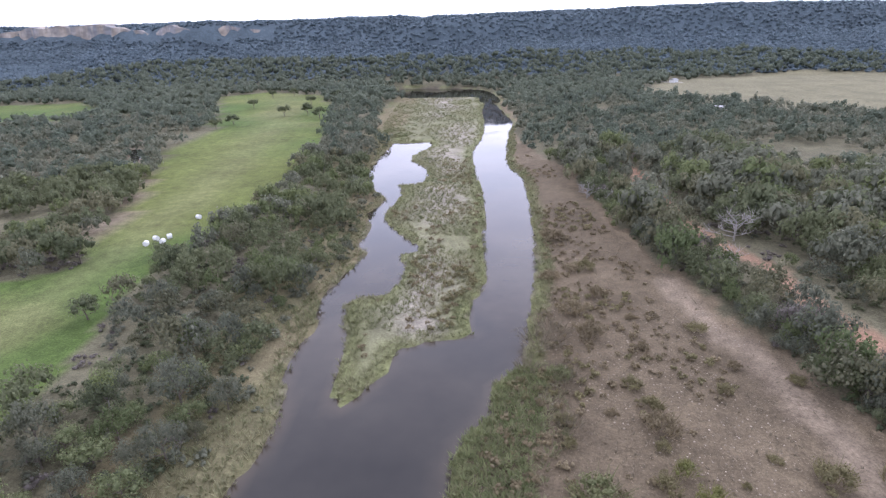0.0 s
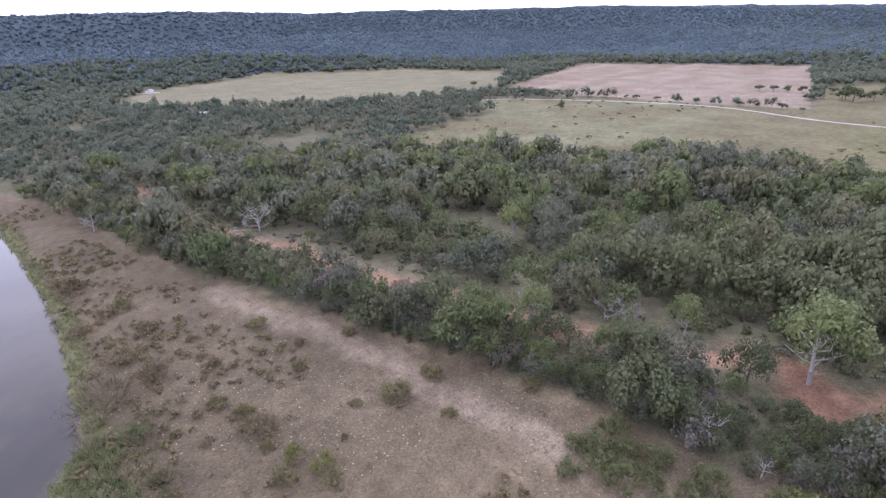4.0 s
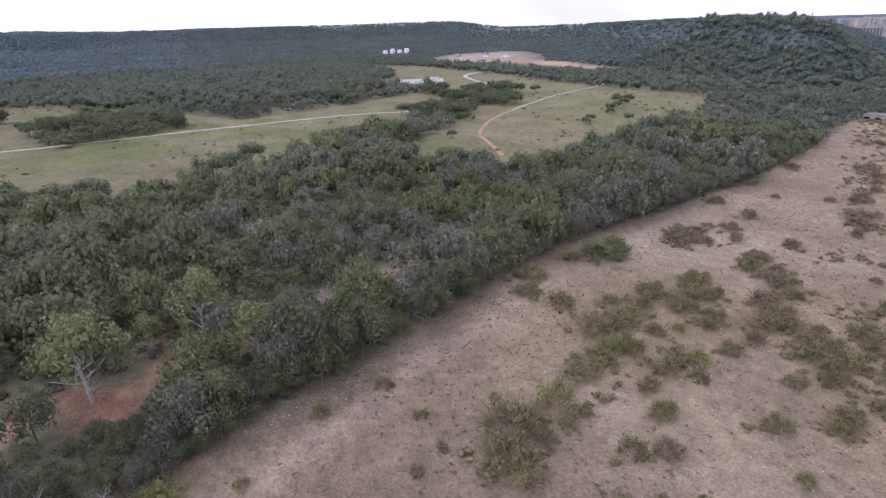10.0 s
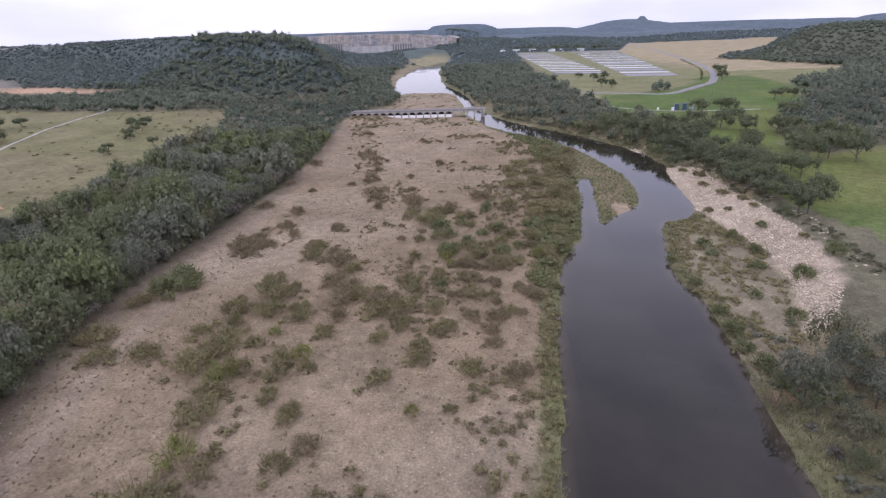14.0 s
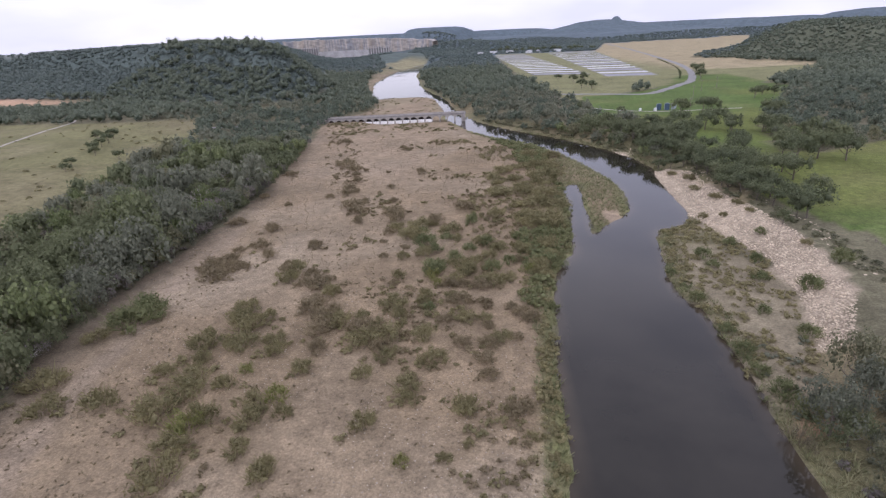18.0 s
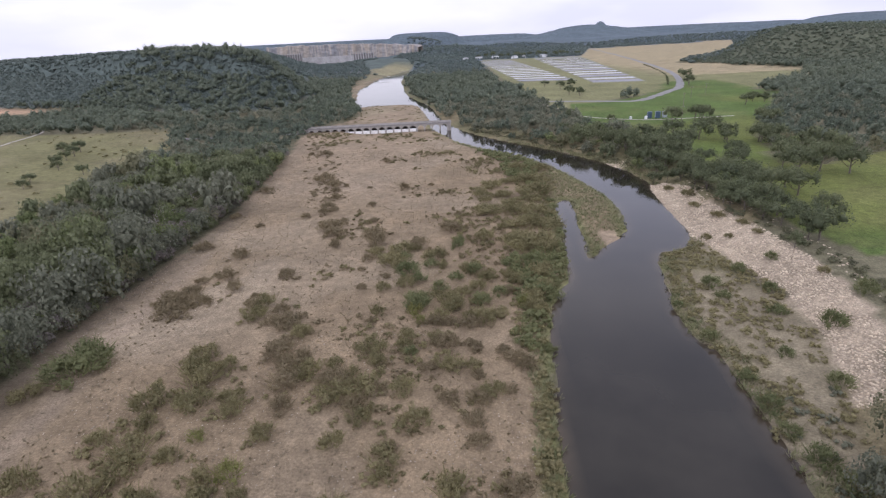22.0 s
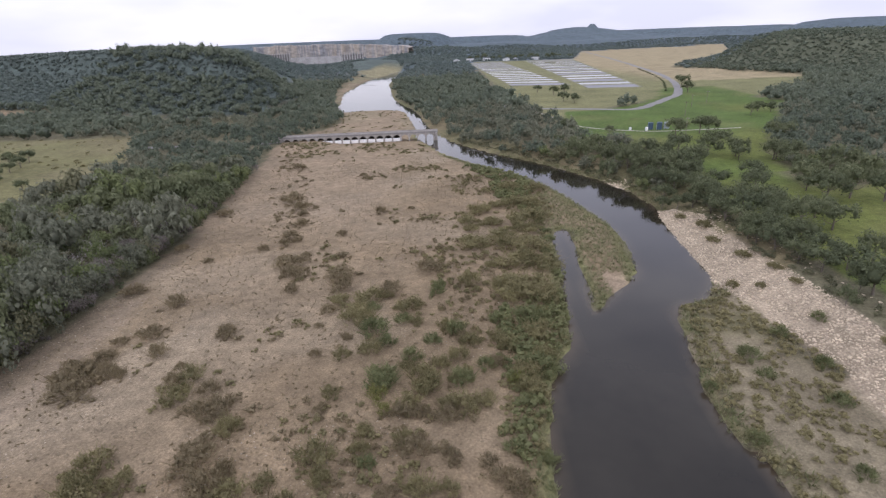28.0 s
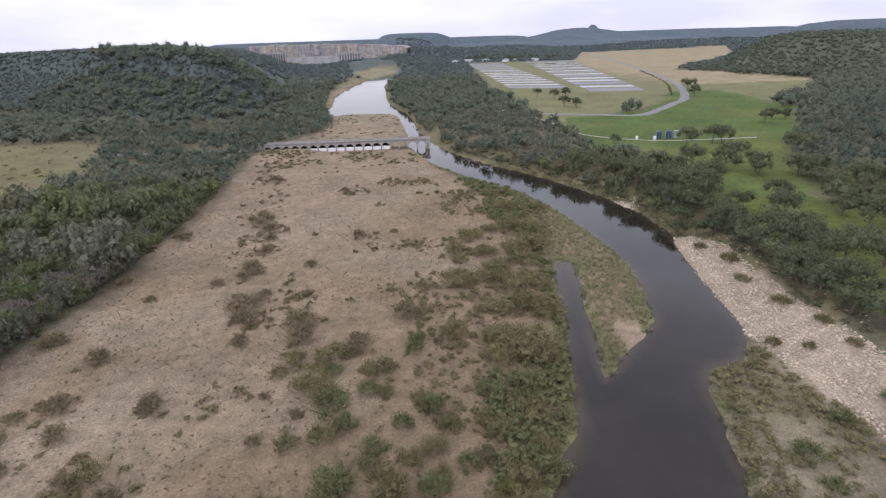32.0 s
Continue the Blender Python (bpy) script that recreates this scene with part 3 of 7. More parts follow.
    az = np.degrees(np.arctan2(x, y)) % 360
    lay(hill * ramp01(az, 196, 199) * ramp01(-az, -226, -222) * 0.9, (0.092, 0.098, 0.060))
    rims = sorted((q[0], q[2]) for q in RIM)
    past = r - np.interp(az, [q[0] for q in rims], [q[1] for q in rims])
    lay(hill * ramp01(az, 104, 110) * ramp01(-az, -142, -136) * ramp01(past, -35, -12) * (0.45 + 0.5 * ramp01(blot2, 0.4, 0.6)), (0.200, 0.192, 0.170))
    lay(np.exp(-(np.hypot((jx - 688) / 105, (jy + 748) / 27)) ** 4), (0.36, 0.24, 0.155))
    lay(np.exp(-(np.hypot((jx - 910) / 130, (jy + 765) / 70)) ** 4), (0.30, 0.235, 0.17))
    return col, st


def axis(lo, hi, fine_lo, fine_hi, fine, mid_lo, mid_hi, mid, grow):
    """Grid lines: fine in the middle, wider farther out."""
    a = list(np.arange(fine_lo, fine_hi + 0.1, fine))
    while a[-1] < mid_hi:
        a.append(a[-1] + mid)
    s = mid
    while a[-1] < hi:
        s = min(s * grow, 60)
        a.append(a[-1] + s)
    b = [fine_lo]
    while b[-1] > mid_lo:
        b.append(b[-1] - mid)
    s = mid
    while b[-1] > lo:
        s = min(s * grow, 60)
        b.append(b[-1] - s)
    return np.array(b[:0:-1] + a)


def mesh_from(name, verts, faces, mat, smooth=False, attrs=()):
    """A mesh from numpy arrays; faces are all triangles or all quads."""
    me = bpy.data.meshes.new(name)
    verts, faces = np.ascontiguousarray(verts, np.float32), np.ascontiguousarray(faces, np.int32)
    k = faces.shape[1]
    me.vertices.add(len(verts))
    me.vertices.foreach_set("co", verts.ravel())
    me.loops.add(faces.size)
    me.loops.foreach_set("vertex_index", faces.ravel())
    me.polygons.add(len(faces))
    me.polygons.foreach_set("loop_start", np.arange(0, faces.size, k, dtype=np.int32))
    me.polygons.foreach_set("use_smooth", np.full(len(faces), smooth))
    for an, kind, data in attrs:
        at = me.attributes.new(an, kind, "POINT")
        at.data.foreach_set("color" if kind == "FLOAT_COLOR" else "value", np.ascontiguousarray(data, np.float32).ravel())
    me.materials.append(mat)
    me.update(calc_edges=True)
    return me


gx = axis(-4700, 4700, -130, 150, 2.8, -1000, 1000, 10.5, 1.14)
gy = axis(-4900, 2500, -400, 400, 3.0, -1150, 1000, 10.0, 1.14)
GX, GY = np.meshgrid(gx, gy)
fx, fy = GX.ravel(), GY.ravel()
fz = height(fx, fy)
soil, stone_amount = paint(fx, fy, fz)
nx, ny = len(gx), len(gy)
ids = np.arange(nx * ny).reshape(ny, nx)
quads = np.stack([ids[:-1, :-1], ids[:-1, 1:], ids[1:, 1:], ids[1:, :-1]], -1).reshape(-1, 4)
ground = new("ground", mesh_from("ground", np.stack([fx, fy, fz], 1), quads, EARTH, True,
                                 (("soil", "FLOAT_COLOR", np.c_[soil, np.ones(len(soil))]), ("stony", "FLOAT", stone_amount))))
tagged(ground, "sandy valley floor with meadows, fields and wooded hillsides", "ground", kind="structure")


FZ = fz.reshape(ny, nx)


def ground_z(x, y):
    """Height of the ground sheet itself."""
    x, y = np.atleast_1d(np.asarray(x, float)), np.atleast_1d(np.asarray(y, float))
    i, j = np.clip(np.searchsorted(gx, x) - 1, 0, nx - 2), np.clip(np.searchsorted(gy, y) - 1, 0, ny - 2)
    u, v = (x - gx[i]) / (gx[i + 1] - gx[i]), (y - gy[j]) / (gy[j + 1] - gy[j])
    return (FZ[j, i] * (1 - u) + FZ[j, i + 1] * u) * (1 - v) + (FZ[j + 1, i] * (1 - u) + FZ[j + 1, i + 1] * u) * v


# river surface
wx, wy = np.arange(-110, 300, 3.0), np.concatenate([np.arange(-1500, -480, 8.0), np.arange(-480, 480, 3.0), np.arange(480, 790, 6.0)])
WX, WY = np.meshgrid(wx, wy)
wgap = water_gap(WX.ravel(), WY.ravel())
keep = (wgap < 8).reshape(WX.shape)
wi = np.arange(WX.size).reshape(WX.shape)
cell = keep[:-1, :-1] | keep[1:, 1:]
wq = np.stack([wi[:-1, :-1], wi[:-1, 1:], wi[1:, 1:], wi[1:, :-1]], -1)[cell]
wf = fractal(WX.ravel(), WY.ravel(), 30, 121, 3)
shallow = np.maximum(0.28 * ramp01(WY.ravel(), 70, 150) * ramp01(wf, 0.3, 0.6), np.maximum(0.4 * ramp01(wgap, -0.6 - 1.2 * wf, 0.3), 0.26 * ramp01(wgap, -0.5 - 5.0 * wf, 0.0)))
shallow = shallow * ramp01(-WY.ravel(), -660, -560)
river = new("water", mesh_from("water", np.stack([WX.ravel(), WY.ravel(), np.zeros(WX.size)], 1), wq, WATER, True, (("shallow", "FLOAT", shallow),)))
tagged(river, "calm dark river water reflecting an overcast sky", "river", kind="structure")


def rim_line(a0, a1, n, low):
    """Where the slope first reaches that height, from compass degrees a0 to a1."""
    out = []
    for a in np.linspace(a0, a1, n):
        r = np.arange(850.0, 1450.0, 5.0)
        z = ground_z(r * math.sin(radians(a)), r * math.cos(radians(a)))
        q = r[np.argmax(z > low)]
        out.append((q, a))
    q = np.convolve(np.pad([o[0] for o in out], 1, "edge"), np.ones(3) / 3, "valid") - 5
    return [(r * math.sin(radians(o[1])), r * math.cos(radians(o[1]))) for r, o in zip(q, out)]


RIM_NORTH = rim_line(342, 321, 30, 80)

# ---- plants ----


def ico(sub):
    bm = bmesh.new()
    bmesh.ops.create_icosphere(bm, subdivisions=sub, radius=1.0)
    v = np.array([q.co[:] for q in bm.verts])
    bm.verts.index_update()
    f = np.array([[q.index for q in p.verts] for p in bm.faces])
    bm.free()
    return v, f


ICO1, ICO2 = ico(1), ico(2)


def crown(rng, lobes, leaves, size, base, wide=1.0, tall=1.1, low=0.25, core=0.86, puffs=0, single=False, spread=0.34):
    """Foliage of one plant, about 1 wide from the middle: uneven lobes, smaller tufts of leaf standing out of them, and leaf sprays over all."""
    vs, fs, ts = [], [], []
    count = 0
    spots = []
    big = spread if lobes > 7 else 0.44 if lobes > 3 else 0.62
    for k in range(lobes + puffs):
        if k < lobes:
            a = 2.4 * k + rng.uniform(-0.7, 0.7)
            q = math.sqrt((k + 0.4) / lobes) * rng.uniform(0.6, 0.92) if lobes > 1 else 0
            c = np.array([q * math.cos(a) * wide, q * math.sin(a) * wide, low + tall * (0.26 + 0.46 * (1 - q * q) + rng.uniform(-0.14, 0.12))])
            s = np.array([rng.uniform(0.7, 1.25) * wide, rng.uniform(0.7, 1.25) * wide, rng.uniform(0.65, 1.05) * tall]) * big
        else:
            c0, s0 = spots[rng.integers(0, lobes)]
            d = rng.normal(size=3)
            d[2] = d[2] * 0.7 + 0.45
            c = c0 + d / np.linalg.norm(d) * s0 * rng.uniform(0.8, 1.12)
            s = s0 * rng.uniform(0.34, 0.62)
        spots.append((c, s))
        # cores get the darker tones: shade inside the crown put into colour
        if core and k < lobes:
            v, f = base
            d = v * s * core * (1 + 0.36 * rng.uniform(-1, 1, (len(v), 1)))
            vs.append(c + d), fs.append(f + count), ts.append(np.full(len(v), rng.uniform(0, 0.5)))
            count += len(v)
    n = leaves
    if n:
        weight = np.array([q[1][0] * q[1][2] for q in spots])
        k = rng.choice(len(spots), n, p=weight / weight.sum())
        c, s = np.array([q[0] for q in spots])[k], np.array([q[1] for q in spots])[k]
        d = rng.normal(size=(n, 3))
        d[:, 2] = d[:, 2] * 0.85 + 0.28
        d /= np.linalg.norm(d, axis=1)[:, None]
        p = c + d * s * rng.uniform(0.6, 1.16, (n, 1)) ** 0.8
        u = np.cross(d, rng.normal(size=(n, 3)))
        u /= np.linalg.norm(u, axis=1)[:, None]
        w = np.cross(d, u)
        out = d * rng.uniform(-0.5, 0.9, (n, 1))
        e = size * rng.uniform(0.6, 1.4, (n, 1))
        quad = np.stack([p - u * e * 0.6 - out * e * 0.3, p + (w * 0.6 - out * 0.1) * e, p + (u * 0.6 + out * 0.7) * e, p - (w * 0.6 - out * 0.1) * e], 1)
        m = 3 if single else 4
        if single:
            lift = d * rng.uniform(-0.1, 0.3, (n, 1)) * e
            quad = np.stack([p + u * e * 0.85 - lift, p - (u * 0.45 - w * 0.75) * e + lift, p - (u * 0.45 + w * 0.75) * e], 1)
        vs.append(quad[:, :m].reshape(-1, 3))
        i = count + m * np.arange(n)[:, None]
        fs.append(np.hstack([i, i + 1, i + 2]) if single else np.concatenate([np.hstack([i, i + 1, i + 2]), np.hstack([i, i + 2, i + 3])]))
        ts.append(np.repeat(rng.uniform(0.1, 0.9, n), m))
    return np.vstack(vs), np.vstack(fs), np.concatenate(ts)


def branches(rng, height, spread, radius, limbs, twigs=2, sides=5, start=0.3):
    """A tapered trunk that forks into bent limbs and twigs."""
    vs, fs = [], []

    def tube(pts, r0, r1):
        n = sum(len(v) for v in vs)
        ring = []
        for i, p in enumerate(pts):
            t = pts[min(i + 1, len(pts) - 1)] - pts[max(i - 1, 0)]
            t = t / np.linalg.norm(t)
            a = np.cross(t, [0.3, 0.9, 0.1])
            a /= np.linalg.norm(a)
            b = np.cross(t, a)
            r = r0 + (r1 - r0) * i / (len(pts) - 1)
            ring += [p + r * (math.cos(q) * a + math.sin(q) * b) for q in np.arange(sides) * 2 * math.pi / sides]
        vs.append(np.array(ring))
        for i in range(len(pts) - 1):
            for k in range(sides):
                a, b = n + i * sides + k, n + i * sides + (k + 1) % sides
                fs.append((a, b, b + sides)), fs.append((a, b + sides, a + sides))
    lean = rng.uniform(-0.08, 0.08, 2) * height
    trunk = [np.array([lean[0] * t + rng.uniform(-1, 1) * 0.03 * height * t, lean[1] * t, height * 0.62 * t]) for t in (-0.06, 0.3, 0.6, 1.0)]
    tube(trunk, radius, radius * 0.5)
    for k in range(limbs):
        t = start + (1 - start) * (k + 1) / limbs
        o = trunk[0] + (trunk[-1] - trunk[0]) * t
        a = 2.4 * k + rng.uniform(-0.4, 0.4)
        d = np.array([math.cos(a), math.sin(a), 0]) * spread * rng.uniform(0.6, 1.0) * (1.15 - 0.5 * t)
        e = o + d + np.array([0, 0, height * rng.uniform(0.12, 0.34)])
        mid = (o + e) / 2 + rng.uniform(-0.08, 0.08, 3) * height
        tube([o, mid, e], radius * 0.42, radius * 0.13)
        for j in range(twigs):
            q = mid + (e - mid) * rng.uniform(0.1, 1.0)
            g = q + np.array([rng.uniform(-1, 1), rng.uniform(-1, 1), rng.uniform(0.1, 1.0)]) * spread * 0.42
            tube([q, (q + g) / 2 + rng.uniform(-0.05, 0.05, 3) * height, g], radius * 0.16, radius * 0.04)
    return np.vstack(vs), np.array(fs)


RNG = np.random.default_rng(7)


def mesh_part(name, me, parent, label=""):
    ob = new(name, me)
    ob.parent = parent
    return tagged(ob, label) if label else ob


def tree_kind(name, label, mat, rng, lobes=13, leaves=2000, size=0.05, puffs=24, bark=None, tall=1.0, wide=1.0, low=0.14, limbs=6, core=0.27):
    """A prototype tree, about 2 m across and 1.3 m high, with trunk and crown; scaled when it is set out."""
    v, f, t = crown(rng, lobes, leaves, size, ICO1, wide, tall, low, core, puffs)
    e = new(name)
    cm = mesh_from(name + "_crown", v, f, mat, True, (("tone", "FLOAT", t),))
    tv, tf = branches(rng, (low + tall) * (0.8 if core else 0.95), 0.62 if core else 0.75, 0.05, limbs)
    tm = mesh_from(name + "_trunk", tv, tf, bark or BARK, True)
    mesh_part("trunk", tm, e)
    mesh_part("crown", cm, e)
    tagged(e, label, "tree")
    return e


def set_out(proto, x, y, s, turn, stretch=1.0, sink=0.05):
    """A copy of a prototype on the ground."""
    z = float(ground_z(x, y)[0]) - sink
    return copy_thing(proto, Matrix.Translation((x, y, z)) @ Matrix.Rotation(turn, 4, "Z") @ Matrix.Diagonal((s, s, s * stretch, 1)))


def strew(name, label, mats, templates, xs, ys, scale, stretch, tone, sink=0.1, category="trees", smooth=False):
    """Many plants joined into one object."""
    vs, fs, ts = [], [], []
    n = 0
    zs = ground_z(xs, ys)
    rng = np.random.default_rng(len(xs))
    pick = rng.integers(0, len(templates), len(xs))
    turn = rng.uniform(0, 6.283, len(xs))
    for k, (v, f, t) in enumerate(templates):
        sel = np.nonzero(pick == k)[0]
        if not len(sel):
            continue
        c, s = np.cos(turn[sel])[:, None], np.sin(turn[sel])[:, None]
        X = (v[:, 0] * c - v[:, 1] * s) * scale[sel, None] + xs[sel, None]
        Y = (v[:, 0] * s + v[:, 1] * c) * scale[sel, None] + ys[sel, None]
        Z = v[:, 2] * (scale * stretch)[sel, None] + zs[sel, None] - sink
        vs.append(np.stack([X, Y, Z], -1).reshape(-1, 3))
        fs.append((f[None] + (n + len(v) * np.arange(len(sel)))[:, None, None]).reshape(-1, 3))
        ts.append((t[None] * 0.45 + (tone + rng.uniform(-0.2, 0.42, len(xs)))[sel, None]).ravel())
        n += len(v) * len(sel)
    ob = new(name, mesh_from(name, np.vstack(vs), np.vstack(fs), mats, smooth, (("tone", "FLOAT", np.concatenate(ts)),)))
    return tagged(ob, label, category, kind="stuff")


def jittered(lo_x, hi_x, lo_y, hi_y, step, rng):
    x, y = np.meshgrid(np.arange(lo_x, hi_x, step), np.arange(lo_y, hi_y, step))
    x, y = x.ravel() + rng.uniform(-0.45, 0.45, x.size) * step, y.ravel() + rng.uniform(-0.45, 0.45, x.size) * step
    return x, y


RED_ROAD = [(92, 285), (84, 210), (90, 175), (95, 143), (100, 105), (107, 78), (106, 55), (118, 22), (116, 4), (130, -45), (133, -63), (138, -96), (143, -128)]
SNAGS = ((95, 178, 6.6), (100, 63, 5.2), (92, 19, 3.6), (111, -36, 3.2), (176, -48, 5.5), (125, -49, 3.4), (120, -66, 4.2), (177, -57, 4.6), (116, 51, 3.8), (137, 68, 3.6), (122, -72, 4.4), 
         (141, -175, 4.2), (192, -75, 4.4), (120, -119, 3.6), (118, -82, 3.2), (140, -247, 4.2), (133, -287, 4.6), (128, -276, 4.0), (146, -284, 4.2), (144, -240, 4.0), (84, 158, 3.6), 
         (58, 240, 4.2), (64, 229, 3.8), (117, 46, 3.6), (128, -205, 3.8), (126, -225, 3.6), (150, -120, 4.0))
TALL = ((117, 7), (131, -7), (128, -18), (112, -26), (146, 100), (121, 33), (160, 70))
BRIGHT = ((-61, 99), (-54, 113), (-67, 74), (-59, 69), (-73, 76), (-56, 88), (-66, 86), (-64, 58), (-72, 62), (-60, 50), (-79, 84))
OPENINGS = [(113, 4, 10), (119, 9, 8), (122, 20, 6), (123, 22, 7), (124, -12, 6), (112, -30, 5), (131, -56, 6), (118, 36, 6), (150, 122, 14), (148, 104, 9), (130, 45, 7), (200, 300, 26), (158, -60, 6), (175, 30, 7), (140, 70, 6), (165, 150, 8), (150, -110, 6), (190, -40, 6)]


def wooded(x, y):
    """Where the valley floor and the hills carry trees."""
    gap = water_gap(x, y)
    east = np.interp(y, EDGE_SAND[::-1, 1], EDGE_SAND[::-1, 0])
    west = np.interp(y, np.array(WEST_BANK)[::-1, 1], np.array(WEST_BANK)[::-1, 0])
    ok = (gap > 4) & ((y > 668) | (y < -1290) | (x > east + 1.5) | (x < west - np.where(y > 60, np.interp(y, [60, 105, 180], [15, 9, 5]), np.where(y < -330, 6, 16))))
    ok &= ~(inside(x, y, ISLE) | ((x < 40) & (x > -60) & (y > 400) & (y < 660)))
    for poly in (LAWN_N, LAWN_W, LAWN_S, MEADOW_E, MEADOW_S, FIELD_TAN, FIELD_RED, RIPRAP, PENINSULA, PONDS, UPPER_BANK):
        ok &= ~inside(x, y, poly)
    ok &= away(x, y, RED_ROAD, reach=15) > 5.2
    for px, py, pr in OPENINGS:
        ok &= np.hypot(x - px, y - py) > pr
    ok &= (np.hypot((x - 650) / 140, (y + 715) / 62) > 0.95) & (np.hypot((x - 890) / 160, (y + 745) / 92) > 0.95)
    for px, py, ps in SNAGS:
        ok &= np.hypot(x - px, y - py) > 0.75 * ps
    ok &= (fractal(x, y, 34, 71, 3) > 0.24) | (np.hypot(x, y) > 700)
    # open bank west of the pool
    ok &= ~((x < west) & (x > -122) & (y < -112) & (y > -300))
    ok |= (x < west - 5) & (x > -90) & (y < -66) & (y > -112)
    ok &= ~((x < -70) & (x > -118) & (y < -300) & (y > -318))
    return ok


OAK_T = [crown(RNG, 9, 560, 0.076, ICO1, puffs=9, low=0.08, core=0.3) for _ in range(5)]
THIN_T = [crown(RNG, 8, 260, 0.10, ICO1, single=True, low=0.08, core=0.42) for _ in range(5)]
VALLEY_T = [crown(RNG, 5, 130, 0.135, ICO1, single=True, low=0.05, core=0.42) for _ in range(5)]
CLUMP_T = [crown(RNG, 3, 40, 0.2, ICO1, single=True, low=0.0, core=0.6) for _ in range(5)]
HILL_T = [crown(RNG, 1, 16, 0.26, ICO1, low=0.0, tall=0.66, core=0.72, puffs=1, single=True) for _ in range(5)]
BUSH_T = [crown(RNG, 4, 70, 0.14, ICO1, single=True, low=-0.1, tall=0.9, core=0.6) for _ in range(4)]

oaks = [tree_kind("oak_tree", "rounded dark green live oak in the riverside wood", LEAF, RNG) for _ in range(4)]
mesquites = [tree_kind("mesquite_tree", "olive-brown thin-crowned mesquite in the riverside wood", LEAF_OLIVE, RNG, 12, 1650, 0.047, 20, core=0.24) for _ in range(2)]
willows = [tree_kind("willow_tree", "grey-green thin-leaved tree in the riverside wood", LEAF_GREY, RNG, 12, 1650, 0.047, 20, core=0.24) for _ in range(2)]
hackberries = [tree_kind("hackberry_tree", "fresh green rounded hackberry in the riverside wood", LEAF_SPRING, RNG, 12, 1750, 0.048, 22) for _ in range(2)]
bare = [tree_kind("bare_tree", "grey-brown nearly leafless tree at the wood's edge", LEAF_BARE, RNG, 10, 520, 0.036, 10, DEADWOOD, low=0.2, limbs=9, core=0) for _ in range(2)]

wx_, wy_ = jittered(-420, 420, -420, 520, 6.8, np.random.default_rng(3))
k = wooded(wx_, wy_) & ~((wx_ < -44) & (wy_ > -60) & (wy_ < 150) & (np.random.default_rng(2).uniform(0, 1, len(wx_)) < 0.08))
for px, py in BRIGHT:
    k &= np.hypot(wx_ - px, wy_ - py) > 3.6
for px, py in TALL:
    k &= np.hypot(wx_ - px + 3, wy_ - py) > 6.5
wx_, wy_ = wx_[k], wy_[k]
er = np.random.default_rng(15)
edge = catmull(SAND_EDGE[:18], 3.6)
edge = np.vstack([edge + np.c_[er.uniform(1.5, 4.5, len(edge)), er.uniform(-1.5, 1.5, len(edge))], edge[::2] + np.c_[er.uniform(5, 9, len(edge[::2])), er.uniform(-1.5, 1.5, len(edge[::2]))]])
edge = np.vstack([edge, np.c_[er.uniform(93, 103, 22), er.uniform(-12, 30, 22)]])
wx_, wy_ = np.concatenate([wx_, edge[:, 0]]), np.concatenate([wy_, edge[:, 1]])
small = np.r_[np.ones(len(wx_) - len(edge)), np.full(len(edge), 0.62)]
cam_d = np.hypot(wx_ - 0, wy_ - np.clip(wy_, -100, 0))
near = np.argsort(cam_d)
sc = (2.6 + 4.6 * np.random.default_rng(4).uniform(0, 1, len(wx_)) ** 1.3) * np.where(fractal(wx_, wy_, 60, 77) > 0.5, 1.3, 1.0) * np.where(wx_ > 0, 1.12, 0.74) * small * np.where((wx_ > 150) & (wy_ > 225), 0.62, 1.0) * (1 - 0.22 * np.exp(-(away(wx_, wy_, RED_ROAD, reach=60) / 14) ** 2))
front = (wx_ < 108) & (wy_ > -6) & (wy_ < 24)
sc = np.where(front, np.clip(sc, 2.5, 3.2), sc)
single, rest = near[:300], near[300:]
trng = random.Random(5)
for q in single:
    proto = trng.choice(oaks * 3 + willows * 2 + mesquites * 2 + hackberries * 3 + bare if wx_[q] > 0 else oaks + willows * 4 + mesquites + hackberries)
    set_out(proto, wx_[q], wy_[q], sc[q], trng.uniform(0, 6.28), trng.uniform(1.15, 1.75))["group"] = "trees of the riverside wood"
mid = rest[cam_d[rest] < 330]
mix = fractal(wx_[mid], wy_[mid], 30, 79, 2) + np.random.default_rng(12).uniform(-0.25, 0.25, len(mid))
for name, label, mat, sel in (("woodland", "dense canopy of dark green oaks", LEAF, mix > 0.50), ("grey_woodland", "grey-green thin-leaved trees among the oaks", LEAF_GREY, mix < 0.33), ("mesquite_woodland", "olive-brown mesquites among the oaks", LEAF_OLIVE, (mix >= 0.33) & (mix <= 0.40)), ("bright_woodland", "fresh green hackberries among the oaks", LEAF_SPRING, (mix > 0.40) & (mix <= 0.50))):
    for far_off, templates in ((False, OAK_T), (True, THIN_T)):
        q = mid[sel & ((cam_d[mid] > 205) == far_off)]
        strew(("far_" if far_off else "") + name, label, mat, templates, wx_[q], wy_[q], sc[q], np.random.default_rng(13).uniform(1.15, 1.7, len(q)), fractal(wx_[q], wy_[q], 40, 81, 2) * 1.2 - 0.25, smooth=True)
fx_, fy_ = jittered(-560, 560, -680, 560, 10.5, np.random.default_rng(18))
fd = np.hypot(fx_, fy_ - np.clip(fy_, -100, 0))
k = wooded(fx_, fy_) & (fd > 325) & (fd < 560)
fx_, fy_ = fx_[k], fy_[k]
mix = fractal(fx_, fy_, 45, 91, 2) + np.random.default_rng(19).uniform(-0.3, 0.3, len(fx_))
